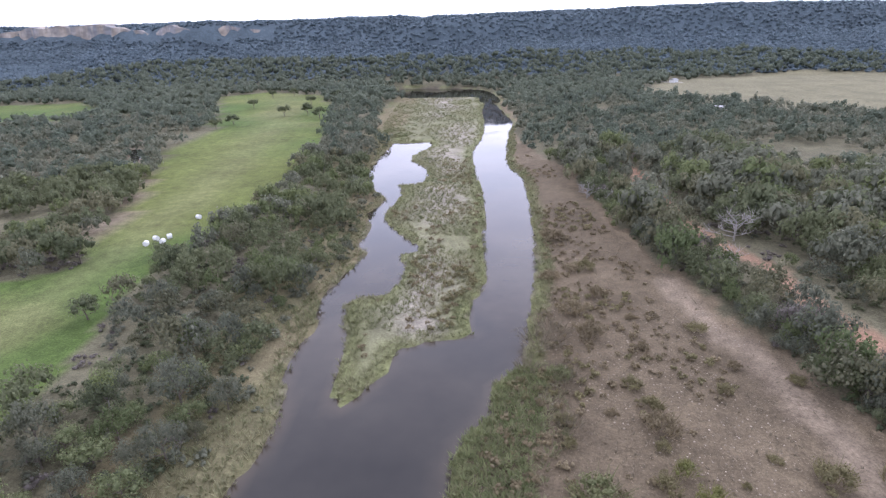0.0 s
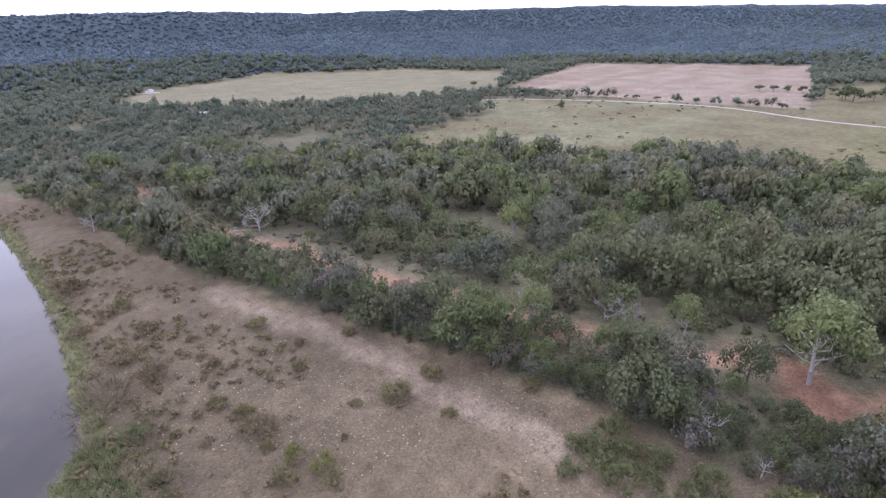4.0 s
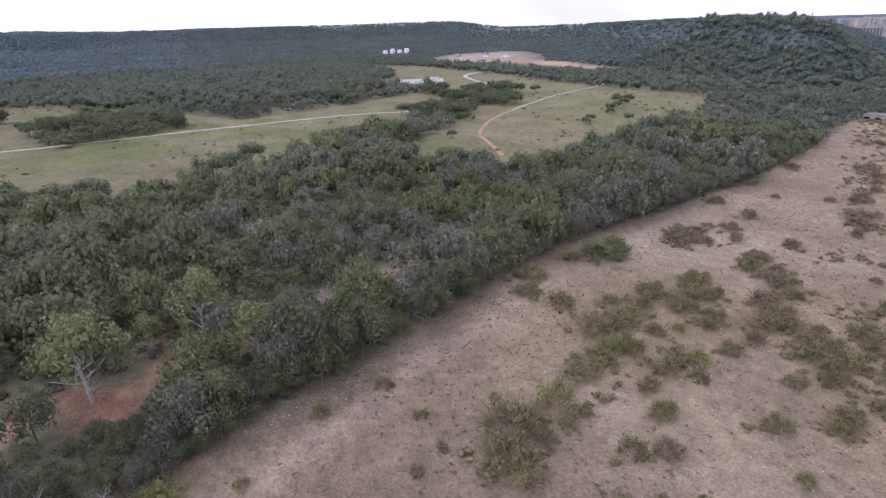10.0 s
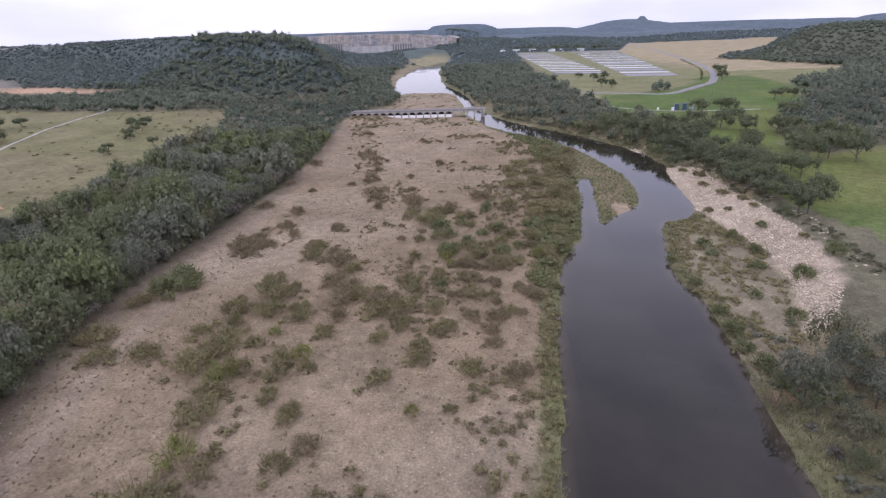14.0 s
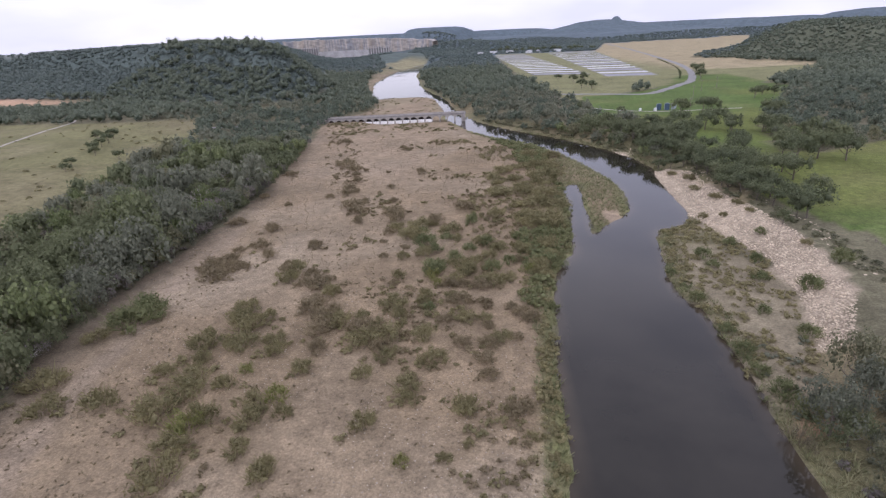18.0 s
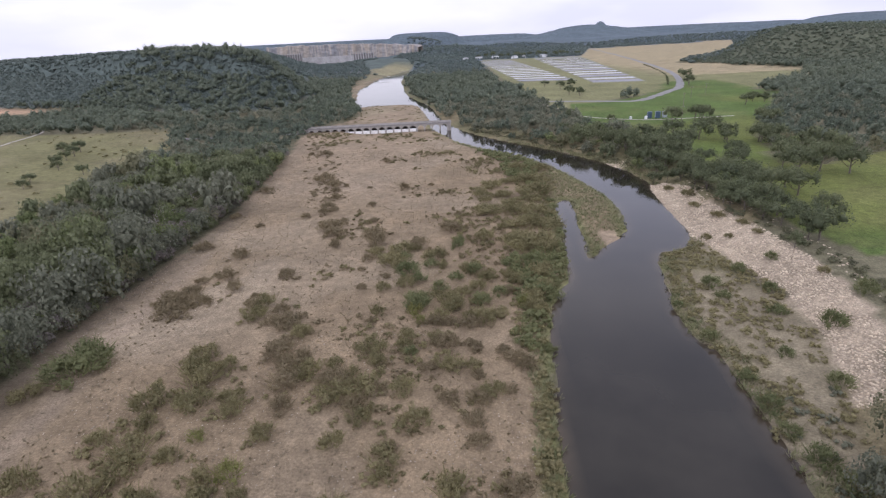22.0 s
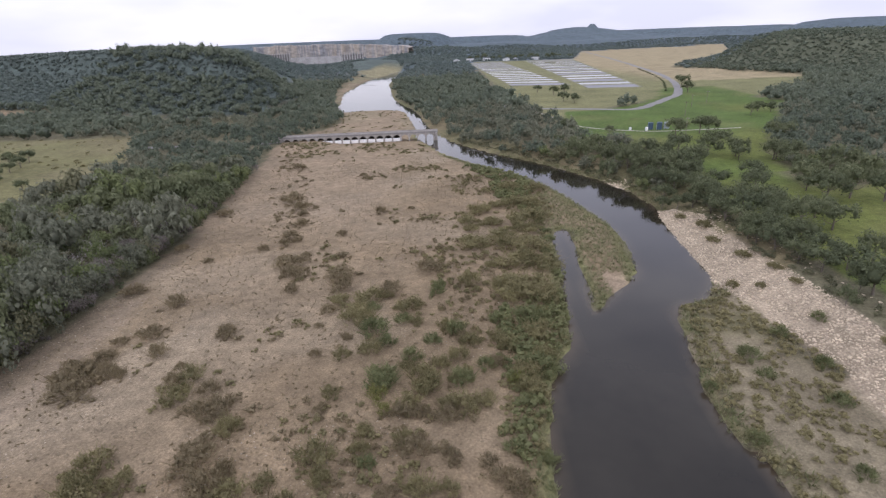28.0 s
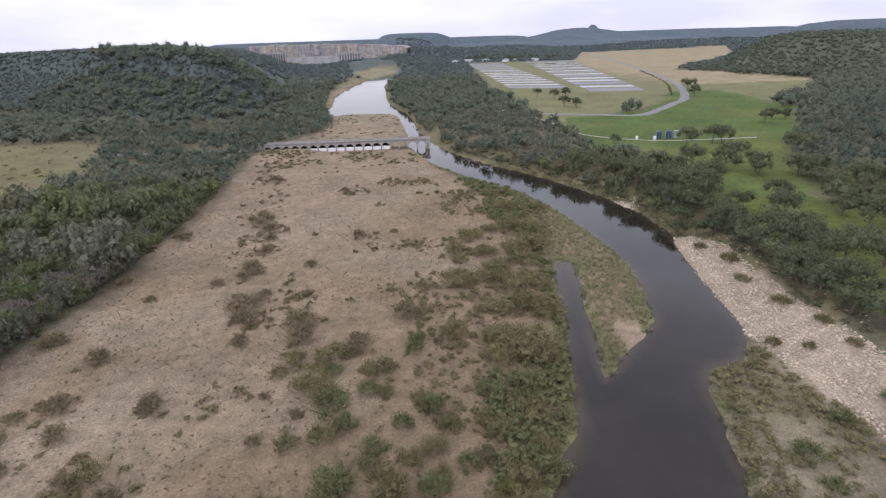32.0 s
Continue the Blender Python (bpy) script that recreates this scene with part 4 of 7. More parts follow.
for name, label, mat, k in (("valley_woodland", "dark green oak wood on the valley floor", LEAF_FAR, mix > 0.42), ("grey_valley_woodland", "grey-green trees in the valley wood", LEAF_GREY, mix <= 0.42)):
    strew(name, label, mat, VALLEY_T, fx_[k], fy_[k], np.random.default_rng(20).uniform(3.4, 7.2, k.sum()), np.random.default_rng(22).uniform(1.0, 1.4, k.sum()), fractal(fx_[k], fy_[k], 60, 83, 2) * 1.1 - 0.3, smooth=True)
fx_, fy_ = jittered(-900, 1380, -1250, 900, 13.5, np.random.default_rng(6))
k = wooded(fx_, fy_) & (np.hypot(fx_, fy_ - np.clip(fy_, -100, 0)) > 555) & (np.hypot(fx_, fy_) < np.where(fx_ > 600, 1420, 1150)) & ((np.hypot(fx_, fy_) < 1000) | (ground_z(fx_, fy_) < 11))
fx_, fy_ = fx_[k], fy_[k]
strew("distant_woodland", "distant dark green woods on the valley floor", LEAF_FAR, CLUMP_T, fx_, fy_, np.random.default_rng(8).uniform(5.0, 8.4, len(fx_)), np.random.default_rng(87).uniform(0.9, 1.3, len(fx_)), fractal(fx_, fy_, 80, 83, 2) * 1.1 - 0.3, smooth=True)
hx_, hy_ = jittered(-1700, 1900, -1900, 1700, 7.4, np.random.default_rng(9))
hr = np.hypot(hx_, hy_)
haz = np.degrees(np.arctan2(hx_, hy_)) % 360
hz_ = ground_z(hx_, hy_)
rims = sorted(((q[0] - 180) % 360, q[2]) for q in RIM)
beyond = hr - np.interp((haz - 180) % 360, [q[0] for q in rims], [q[1] for q in rims], period=360)
clear = (away(hx_, hy_, RIM_NORTH, reach=60) > 8)
k = clear & (((haz > 300) | (haz < 166)) & (hr > 590) & (beyond < 90) & (hz_ > np.where(hr < 820, 14, 0)) | ((haz > 195) & (haz < 225) & (hr > 1000) & (hr < 2000))) & (hz_ > 9) & wooded(hx_, hy_)
k &= ~((haz > 106) & (haz < 140) & (beyond > -40) & (np.random.default_rng(92).uniform(0, 1, len(haz)) < 0.78 * ramp01(beyond, -40, -10)))
hx_, hy_, haz = hx_[k], hy_[k], haz[k]
sw = (haz > 195) & (haz < 225)
k = sw & (np.random.default_rng(11).uniform(0, 1, len(hx_)) < 0.88)
strew("hilltop_oaks", "scattered oaks on a dry round hill", LEAF_FAR, HILL_T, hx_[k], hy_[k], np.random.default_rng(14).uniform(4.2, 7, k.sum()), np.full(k.sum(), 0.9), fractal(hx_[k], hy_[k], 90, 87, 3) * 1.3 - 0.4, 0.6, smooth=True)
k = ~sw & (haz > 70 + np.random.default_rng(26).uniform(0, 40, len(haz))) & (haz < 166)
near_hill = k & (np.hypot(hx_, hy_) < 960)
strew("near_hill_woods", "wooded shoulder of the nearest hill", LEAF_DARK, VALLEY_T, hx_[near_hill], hy_[near_hill], np.random.default_rng(27).uniform(3.0, 5.2, near_hill.sum()), np.full(near_hill.sum(), 0.85), fractal(hx_[near_hill], hy_[near_hill], 60, 87, 3) * 1.3 - 0.4, 0.6, smooth=True)
sw |= near_hill
k &= ~near_hill
cx_, cy_ = jittered(180, 720, -980, -540, 5.6, np.random.default_rng(28))
infill = (ground_z(cx_, cy_) > 18) & (np.hypot(cx_, cy_) < 960) & wooded(cx_, cy_)
strew("hill_thicket", "low junipers filling the hill's slope", LEAF_DARK, HILL_T, cx_[infill], cy_[infill], np.random.default_rng(29).uniform(2.8, 4.6, infill.sum()), np.full(infill.sum(), 1.0), fractal(cx_[infill], cy_[infill], 60, 87, 3) * 1.3 - 0.4, 0.6)
strew("eastern_hill_woods", "steep hillside covered with dark green junipers, tinted for haze", LEAF_DARK, HILL_T, hx_[k], hy_[k], np.random.default_rng(25).uniform(4.6, 7.0, k.sum()), np.full(k.sum(), 0.9), fractal(hx_[k], hy_[k], 120, 87, 3) * 1.3 - 0.4, 0.6, smooth=True)
sw |= k
hx_, hy_ = hx_[~sw], hy_[~sw]
strew("hillside_woods", "steep hillside covered with junipers, haze blue painted into their green", LEAF_HILL, HILL_T, hx_, hy_, np.random.default_rng(10).uniform(4.6, 7.0, len(hx_)), np.full(len(hx_), 0.9), fractal(hx_, hy_, 120, 87, 3) * 1.3 - 0.4, 0.6, smooth=True)
ux_, uy_ = jittered(-1900, 900, -3000, -1150, 17.0, np.random.default_rng(16))
uaz = np.degrees(np.arctan2(ux_, uy_)) % 360
k = (uaz > 155) & (uaz < 222) & (np.hypot(ux_, uy_) > 900) & wooded(ux_, uy_) & (ground_z(ux_, uy_) > 1) & ~((ux_ > 300) & (uy_ < -2000))
ux_, uy_ = ux_[k], uy_[k]
strew("upstream_woods", "distant green woods along the upper river, painted bluish for haze", LEAF_DARK, HILL_T, ux_, uy_, np.random.default_rng(17).uniform(7, 12, len(ux_)), np.full(len(ux_), 0.75), fractal(ux_, uy_, 120, 89, 3) * 1.2 - 0.5, 0.6, smooth=True)

# grey bare trees along the sand's edge
brng = np.random.default_rng(91)
bys = np.concatenate([brng.uniform(-330, -150, 46), brng.uniform(-420, 300, 50)])
bxs = np.interp(bys, EDGE_SAND[::-1, 1], EDGE_SAND[::-1, 0]) + brng.uniform(1, 16, len(bys))
GREY_T = [crown(brng, 9, 420, 0.07, ICO1, low=0.1, core=0, single=True) for _ in range(3)]
strew("bare_edge_trees", "grey leafless trees at the edge of the wood", LEAF_BARE, GREY_T, bxs, bys, brng.uniform(2.6, 4.8, len(bys)), brng.uniform(1.2, 1.7, len(bys)), brng.uniform(-0.2, 0.5, len(bys)))
# groves in the eastern meadow
gxs, gys = jittered(320, 580, -460, 15, 9.0, np.random.default_rng(81))
k = np.any([inside(gxs, gys, np.array(q)) for q in GROVE_AREAS], axis=0)
strew("meadow_grove", "dense dark grove of oaks in the meadow", LEAF, THIN_T, gxs[k], gys[k], np.random.default_rng(82).uniform(4.2, 7.6, k.sum()), np.full(k.sum(), 1.0), fractal(gxs[k], gys[k], 40, 85, 2) - 0.3, smooth=True)
# low growth between the trees of the riverside wood
lx, ly = jittered(-150, 235, -360, 330, 4.6, np.random.default_rng(83))
k = wooded(lx, ly) & (np.hypot(lx, ly - np.clip(ly, -100, 0)) < 235)
lx, ly = lx[k], ly[k]
mix = fractal(lx, ly, 18, 86, 2) + np.random.default_rng(84).uniform(-0.25, 0.25, len(lx))
for name, label, mat, k in (("green_undergrowth", "dark green bushes filling the wood's floor", LEAF, mix > 0.55), ("grey_undergrowth", "grey-green low bushes under the trees", LEAF_GREY, (mix > 0.42) & (mix <= 0.55)), ("dry_undergrowth", "grey-brown dry brush under the trees", LEAF_BARE, mix < 0.36)):
    strew(name, label, mat, BUSH_T, lx[k], ly[k], np.random.default_rng(85).uniform(0.9, 2.5, k.sum()), np.random.default_rng(86).uniform(0.7, 1.2, k.sum()), fractal(lx[k], ly[k], 12, 88, 2) * 1.2 - 0.3, smooth=True, category="brush")

# ---- shrubs of the sand bar: x, y, half width ----
DRY_SHRUBS_1 = [(34, 189, 4.3), (35, 160, 2.8), (28, 156, 3.7), (40, 143, 2.6), (31, 133, 4.1), (45, 129, 1.6), (32, 120, 3.8), (44, 114, 2.2), (62, 106, 1.5), (30, 90, 1.6), (39, 85, 3.4), (55, -60, 2.9), (39, -76, 3.0), (-1, -103, 3.5), (23, -114, 1.9), (5, -115, 2.6), (6, -121, 2.7), (32, -126, 3.5), (48, -126, 3.3), (5, -128, 3.5), (12, -129, 2.5), (-2, -132, 1.8), (38, -135, 3.7), (50, -135, 4.6), (51, -142, 4.0), (-4, -144, 2.7), (56, -148, 5.0), (6, -149, 2.4), (7, -161, 2.9), (13, -163, 2.3)]
DRY_SHRUBS_2 = [(58, -163, 5.4), (35, -164, 1.7), (99, -176, 5.2), (89, -177, 2.4), (93, -178, 3.2), (100, -180, 3.3), (84, -187, 2.8), (3, -193, 2.8), (98, -193, 2.2), (35, -194, 1.5), (36, -195, 1.6), (91, -196, 3.4), (70, -197, 2.7), (71, -199, 2.4), (45, -201, 1.7), (94, -216, 3.3), (27, -223, 4.2), (60, -224, 2.7), (113, -225, 3.6), (44, -227, 4.8), (63, -236, 4.3), (46, -236, 4.6), (16, -239, 4.9), (67, -245, 5.5), (100, -251, 1.9), (50, -254, 2.5), (63, -254, 2.6), (13, -260, 2.0), (83, -263, 2.2), (116, -264, 2.4)]
DRY_SHRUBS_3 = [(76, -268, 2.8), (76, -276, 3.8), (55, -279, 2.3), (76, -292, 3.1), (80, -307, 2.6), (43, -309, 3.2), (118, -309, 3.5), (62, -311, 1.6), (29, -314, 1.9), (83, -317, 5.0), (91, -330, 5.7), (61, -375, 2.4), (64, -382, 2.4), (110, -406, 3.7)]
OLIVE_SHRUBS_1 = [(40, 161, 2.8), (60, 122, 2.8), (73, 100, 1.9), (37, 99, 2.7), (56, 97, 2.1), (39, 92, 2.6), (20, 88, 2.1), (20, 81, 2.0), (37, 80, 1.8), (56, 77, 1.3), (63, 72, 3.1), (48, 71, 0.9), (73, 71, 2.6), (35, 71, 2.3), (40, 64, 2.2), (63, -37, 1.4), (65, -44, 1.4), (88, -45, 1.9), (75, -46, 1.5), (52, -51, 5.4), (58, -53, 4.5), (62, -59, 5.3), (56, -68, 3.0), (43, -71, 2.9), (64, -82, 5.3), (46, -84, 2.9), (46, -86, 2.3), (13, -89, 1.6), (53, -90, 3.0), (66, -90, 4.4)]
OLIVE_SHRUBS_2 = [(9, -93, 1.4), (-3, -96, 1.7), (30, -98, 3.2), (54, -99, 3.2), (64, -99, 3.6), (76, -100, 5.5), (101, -101, 4.6), (48, -101, 2.2), (90, -103, 3.7), (10, -103, 3.2), (56, -105, 2.6), (22, -106, 2.4), (72, -107, 4.2), (108, -110, 4.9), (23, -110, 4.2), (65, -111, 2.8), (74, -112, 5.1), (34, -114, 2.6), (82, -115, 3.0), (49, -117, 3.1), (75, -120, 3.0), (18, -121, 3.3), (30, -122, 3.1), (78, -127, 4.7), (60, -129, 3.0), (110, -130, 4.5), (37, -130, 4.3), (31, -132, 4.4), (22, -132, 2.9), (71, -136, 5.4)]
OLIVE_SHRUBS_3 = [(74, -140, 3.7), (75, -147, 3.9), (32, -149, 4.0), (24, -151, 2.4), (16, -154, 2.4), (24, -156, 2.3), (4, -164, 3.5), (34, -169, 2.5), (-11, -171, 3.0), (6, -175, 1.9), (13, -175, 3.8), (70, -176, 3.9), (-11, -177, 3.8), (3, -178, 2.2), (-6, -182, 2.0), (-16, -185, 3.4), (35, -185, 2.4), (-6, -193, 2.8), (-16, -195, 4.3), (9, -200, 2.2), (17, -202, 2.2), (20, -211, 3.9), (35, -211, 3.2), (-11, -216, 4.8), (-20, -216, 4.8), (42, -216, 3.4), (33, -217, 5.4), (-17, -221, 6.8), (-10, -222, 5.7), (-11, -227, 4.3)]
OLIVE_SHRUBS_4 = [(2, -228, 3.4), (-23, -242, 6.5), (-6, -243, 2.5), (-13, -244, 6.3), (-18, -247, 4.8), (-20, -260, 7.1), (0, -262, 6.7), (-12, -263, 4.1), (-11, -271, 6.9), (-21, -278, 6.6), (1, -281, 3.3), (-8, -287, 4.6), (-23, -289, 8.9), (3, -290, 4.4), (-3, -305, 4.9), (-10, -313, 3.8), (-20, -314, 6.4), (-27, -314, 6.4), (-33, -342, 5.7), (-19, -343, 5.7)]
GREEN_SHRUBS_1 = [(22, 102, 3.2), (22, 68, 5.1), (105, -138, 6.9), (105, -145, 5.6), (23, -172, 3.7), (23, -175, 3.7), (24, -191, 2.8), (12, -191, 2.8), (28, -197, 4.4), (-15, -204, 4.5), (12, -225, 2.5)]
LIME_SHRUBS_1 = [(39, 74, 2.0), (41, 68, 2.5), (79, -11, 1.7), (62, -71, 4.1), (21, -88, 1.6), (66, -95, 3.9), (51, -106, 2.9), (62, -116, 2.1), (21, -163, 2.3)]
OLIVE_SHRUBS_5 = [(34, -203, 5.1), (8, -197, 2.2), (5, -184, 2.8), (9, -181, 2.4), (17, -180, 2.8), (12, -171, 4.4), (6, -141, 2.0), (-7, -189, 3.3), (53, -157, 3.4)]
DRY_SHRUBS_4 = [(42, -186, 1.7), (-6, -142, 2.9), (-4, -181, 2.0), (49, -146, 2.5)]
GREEN_SHRUBS_2 = [(12, -221, 3.1), (22, -147, 2.1), (-6, -152, 2.2), (-15, -180, 4.7), (-13, -150, 1.8)]
LIME_SHRUBS_2 = [(-9, -174, 2.6)]
GREEN_SHRUBS_3 = [(31, -210, 3.0), (28, -219, 2.4), (21, -203, 2.6), (28, -187, 3.4), (6, -197, 3.2), (2, -190, 3.0), (4, -174, 3.4), (12, -172, 3.0), (17, -184, 2.6), (-1, -166, 3.2), (-6, -202, 2.8), (16, -165, 3.0), (-2, -180, 2.6), (7, -165, 2.8)]
DRY_SHRUBS_5 = [(73, -174, 3.2), (63, -171, 3.0), (62, -163, 3.2), (48, -236, 2.6), (44, -210, 2.4), (72, -272, 2.4)]
GREY_SHRUBS_1 = [(20, 118, 6.0), (24, 122, 4.4), (15, 107, 3.6), (23, 100, 4.0), (21, 86, 3.0)]
THICKET_1 = [(80, -130, 5.0), (73, -138, 5.2), (76, -147, 4.8), (67, -142, 3.4), (60, -131, 3.8), (68, -127, 5.4), (74, -123, 4.4), (58, -124, 3.6), (70, -168, 4.0), (67, -173, 4.8), (48, -136, 3.2), (46, -139, 3.8), (47, -127, 4.7), (37, -136, 5.2), (36, -128, 4.5), (30, -124, 3.4), (40, -142, 3.2), (35, -138, 3.1), (90, -196, 3.8), (84, -185, 3.6), (30, -149, 4.5), (30, -143, 3.8), (11, -141, 3.6), (18, -124, 3.8), (10, -128, 3.8), (4, -126, 3.7), (2, -131, 3.4)]
THICKET_2 = [(59, -161, 5.8), (55, -151, 5.5), (54, -143, 4.1), (70, -199, 4.0), (75, -181, 2.1), (23, -131, 3.5), (20, -132, 2.4), (28, -132, 2.4), (17, -140, 2.5), (8, -150, 3.3), (13, -151, 4.0), (23, -151, 2.4), (23, -156, 2.5), (17, -155, 2.1), (15, -176, 4.4), (14, -189, 3.3), (23, -193, 3.8), (17, -162, 3.6), (12, -160, 3.5), (6, -164, 4.2), (4, -167, 3.7), (5, -137, 2.2), (-1, -148, 2.3), (96, -176, 5.2), (97, -185, 3.8), (96, -170, 5.8), (35, -193, 2.6), (36, -185, 2.5)]
BANK_SHRUBS = [(-97, -165, 3.6), (-84, -155, 3.4), (-75, -164, 3.0), (-77, -192, 2.6), (-65, -182, 2.6), (-65, -174, 2.2), (-67, -144, 2.2), (-72, -132, 3.4), (-52, -172, 2.0),
               (-54, -155, 2.2), (-55, -137, 2.4), (-55, -127, 2.6), (-55, -119, 2.4), (-56, -111, 2.8), (-58, -104, 3.0), (-80, -178, 2.4), (-88, -195, 2.0), (83, 3, 3.0), (71, 26, 3.6),
               (76, 33, 3.2), (80, 23, 3.0), (70, 10, 3.0), (76, 16, 2.6), (74, 22, 3.2), (72, 30, 3.0), (78, 28, 3.4), (80, 14, 3.0), (75, 8, 2.8), (82, 32, 3.0), (70, 18, 2.8), (74, 36, 2.6), (68, 34, 2.2)]


def shrub_mesh(name, mat, rng, lobes, leaves, size, tall, core):
    """A low shrub one metre from middle to edge, with sprays that stand up and out."""
    v, f, t = crown(rng, lobes, leaves * 9 // 10, size, ICO1, 1.0, tall, -0.12, core, 8)
    n = leaves // 9
    a, q = rng.uniform(0, 6.283, n), np.sqrt(rng.uniform(0, 1, n)) * 0.8
    p = np.stack([q * np.cos(a), q * np.sin(a), np.full(n, tall * 0.25)], 1)
    d = np.stack([np.cos(a) * q, np.sin(a) * q, 0.75 - 0.4 * q], 1) + rng.normal(size=(n, 3)) * 0.12
    e = p + d * rng.uniform(0.5, 1.0, (n, 1)) * tall * np.array([0.9, 0.9, 1.15])
    s = np.cross(d, rng.normal(size=(n, 3)))
    s = s / np.linalg.norm(s, axis=1)[:, None] * 0.022
    i = len(v) + 3 * np.arange(n)[:, None]
    v = np.vstack([v, np.stack([p - s, p + s, e], 1).reshape(-1, 3)])
    f = np.vstack([f, np.hstack([i, i + 1, i + 2])])
    t = np.concatenate([t, np.repeat(rng.uniform(0.2, 1, n), 3)])
    return mesh_from(name, v, f, mat, False, (("tone", "FLOAT", t),))


SH = np.random.default_rng(21)
KINDS = {
    "dry": ([shrub_mesh("dry_shrub", LEAF_DRY, SH, 10, 800, 0.062, 0.78, 0.42) for _ in range(3)], "brown half-dry shrub on bare sand"),
    "olive": ([shrub_mesh("olive_shrub", LEAF_SAGE, SH, 10, 860, 0.062, 0.82, 0.42) for _ in range(4)], "olive-green spreading shrub on bare sand"),
    "green": ([shrub_mesh("green_shrub", LEAF_GREEN, SH, 10, 900, 0.060, 0.92, 0.45) for _ in range(2)], "leafy green shrub on the sand bar"),
    "lime": ([shrub_mesh("willow_shrub", LEAF_LIME, SH, 8, 760, 0.060, 0.95, 0.42) for _ in range(2)], "bright yellow-green young willow shrub"),
    "grey": ([shrub_mesh("bare_shrub", TUFT, SH, 5, 700, 0.03, 0.8, 0) for _ in range(1)], "grey bare-twigged shrub leaning over the water"),
}
srng = random.Random(11)


def plant_shrubs(kind, rows, grow=1.0):
    meshes, label = KINDS[kind]
    for x, y, r in rows:
        me = srng.choice(meshes)
        ob = new(me.name.split(".")[0], me)
        s = r * grow * srng.uniform(0.95, 1.2)
        h = s * srng.uniform(1.2, 1.7) * min(1.0, 2.4 / max(r, 0.5) + 0.3)
        ob.matrix_world = Matrix.Translation((x, y, float(ground_z(x, y)[0]) - 0.05)) @ Matrix.Rotation(srng.uniform(0, 6.28), 4, "Z") @ Matrix.Diagonal((s, s * srng.uniform(0.8, 1.1), h, 1))
        tagged(ob, label, "shrub", "shrubs of the sand bar")


for rows in (DRY_SHRUBS_1, DRY_SHRUBS_2, DRY_SHRUBS_3):
    plant_shrubs("dry", rows)
for rows in (OLIVE_SHRUBS_1, OLIVE_SHRUBS_2, OLIVE_SHRUBS_3, OLIVE_SHRUBS_4):
    plant_shrubs("olive", rows)
known = [q for rows in (DRY_SHRUBS_1, DRY_SHRUBS_2, DRY_SHRUBS_3, OLIVE_SHRUBS_1, OLIVE_SHRUBS_2, OLIVE_SHRUBS_3, OLIVE_SHRUBS_4, GREEN_SHRUBS_1, LIME_SHRUBS_1) for q in rows]
for kind, rows in (("olive", THICKET_1), ("dry", THICKET_2)):
    plant_shrubs(kind, [q for q in rows if all(math.hypot(q[0] - o[0], q[1] - o[1]) > 0.55 * (q[2] + o[2]) for o in known)], 0.85)
plant_shrubs("green", GREEN_SHRUBS_1)
plant_shrubs("olive", OLIVE_SHRUBS_5)
plant_shrubs("dry", DRY_SHRUBS_4)
plant_shrubs("green", GREEN_SHRUBS_2)
plant_shrubs("lime", LIME_SHRUBS_2)
plant_shrubs("green", GREEN_SHRUBS_3[::2])
plant_shrubs("olive", GREEN_SHRUBS_3[1::2])
plant_shrubs("dry", DRY_SHRUBS_5)
plant_shrubs("green", [(103, -142, 6.0)])
plant_shrubs("lime", [(23, -168, 3.2)])
plant_shrubs("lime", LIME_SHRUBS_1 + [(82, 1, 4.6)])
plant_shrubs("olive", [(73, 8, 3.6), (69, 4, 3.2), (67, 12, 3.0), (77, -3, 2.2), (84, 52, 2.4), (66, 60, 1.8), (88, -30, 2.0)])
plant_shrubs("grey", GREY_SHRUBS_1 + [(-51.5, -97, 2.6), (-52.5, -94.5, 2.0)])
plant_shrubs("green", BANK_SHRUBS)
plant_shrubs("olive", [(-90, -240, 3.2), (-93, -226, 2.6), (-92, -213, 2.2), (-84, -216, 2.0), (-88, -258, 2.6), (-90, -272, 3.0), (-87, -288, 2.4), (-79, -222, 2.0), (-95, -180, 1.8)])

# ---- brush that cannot be counted ----
BRUSH = [crown(SH, 5, 95, 0.115, ICO1, 1.0, 0.85, -0.1, 0.58, 0, True) for _ in range(5)]
sat = random.Random(12)
for name, label, mat, lists in (("brown_undergrowth", "low brown growth round the larger shrubs", LEAF_DRY, (DRY_SHRUBS_1, DRY_SHRUBS_2, DRY_SHRUBS_3, THICKET_2)), ("olive_undergrowth", "low olive growth round the larger shrubs", LEAF_SAGE, (OLIVE_SHRUBS_1, OLIVE_SHRUBS_2, OLIVE_SHRUBS_3, OLIVE_SHRUBS_4, THICKET_1))):
    spots = []
    for rows in lists:
        for x, y, r in rows:
            for q in range(int(r * 0.6)):
                a = sat.uniform(0, 6.283)
                spots.append((x + math.cos(a) * r * sat.uniform(0.8, 1.9), y + math.sin(a) * r * sat.uniform(0.8, 1.9), r * sat.uniform(0.22, 0.5)))
    p = np.array(spots)
    p = p[water_gap(p[:, 0], p[:, 1]) > 1.5]
    strew(name, label, mat, BRUSH, p[:, 0], p[:, 1], p[:, 2], np.full(len(p), 0.85), fractal(p[:, 0], p[:, 1], 15, 117, 2) - 0.2, 0.05, "brush")
bx, by = jittered(-34, 60, -420, 330, 2.8, np.random.default_rng(22))
bg_, be = water_gap(bx, by), np.interp(by, EDGE_SAND[::-1, 1], EDGE_SAND[::-1, 0])
bd = fractal(bx, by, 20, 111, 3)
shore = np.interp(by, np.array(EAST_BANK)[::-1, 1], np.array(EAST_BANK)[::-1, 0])
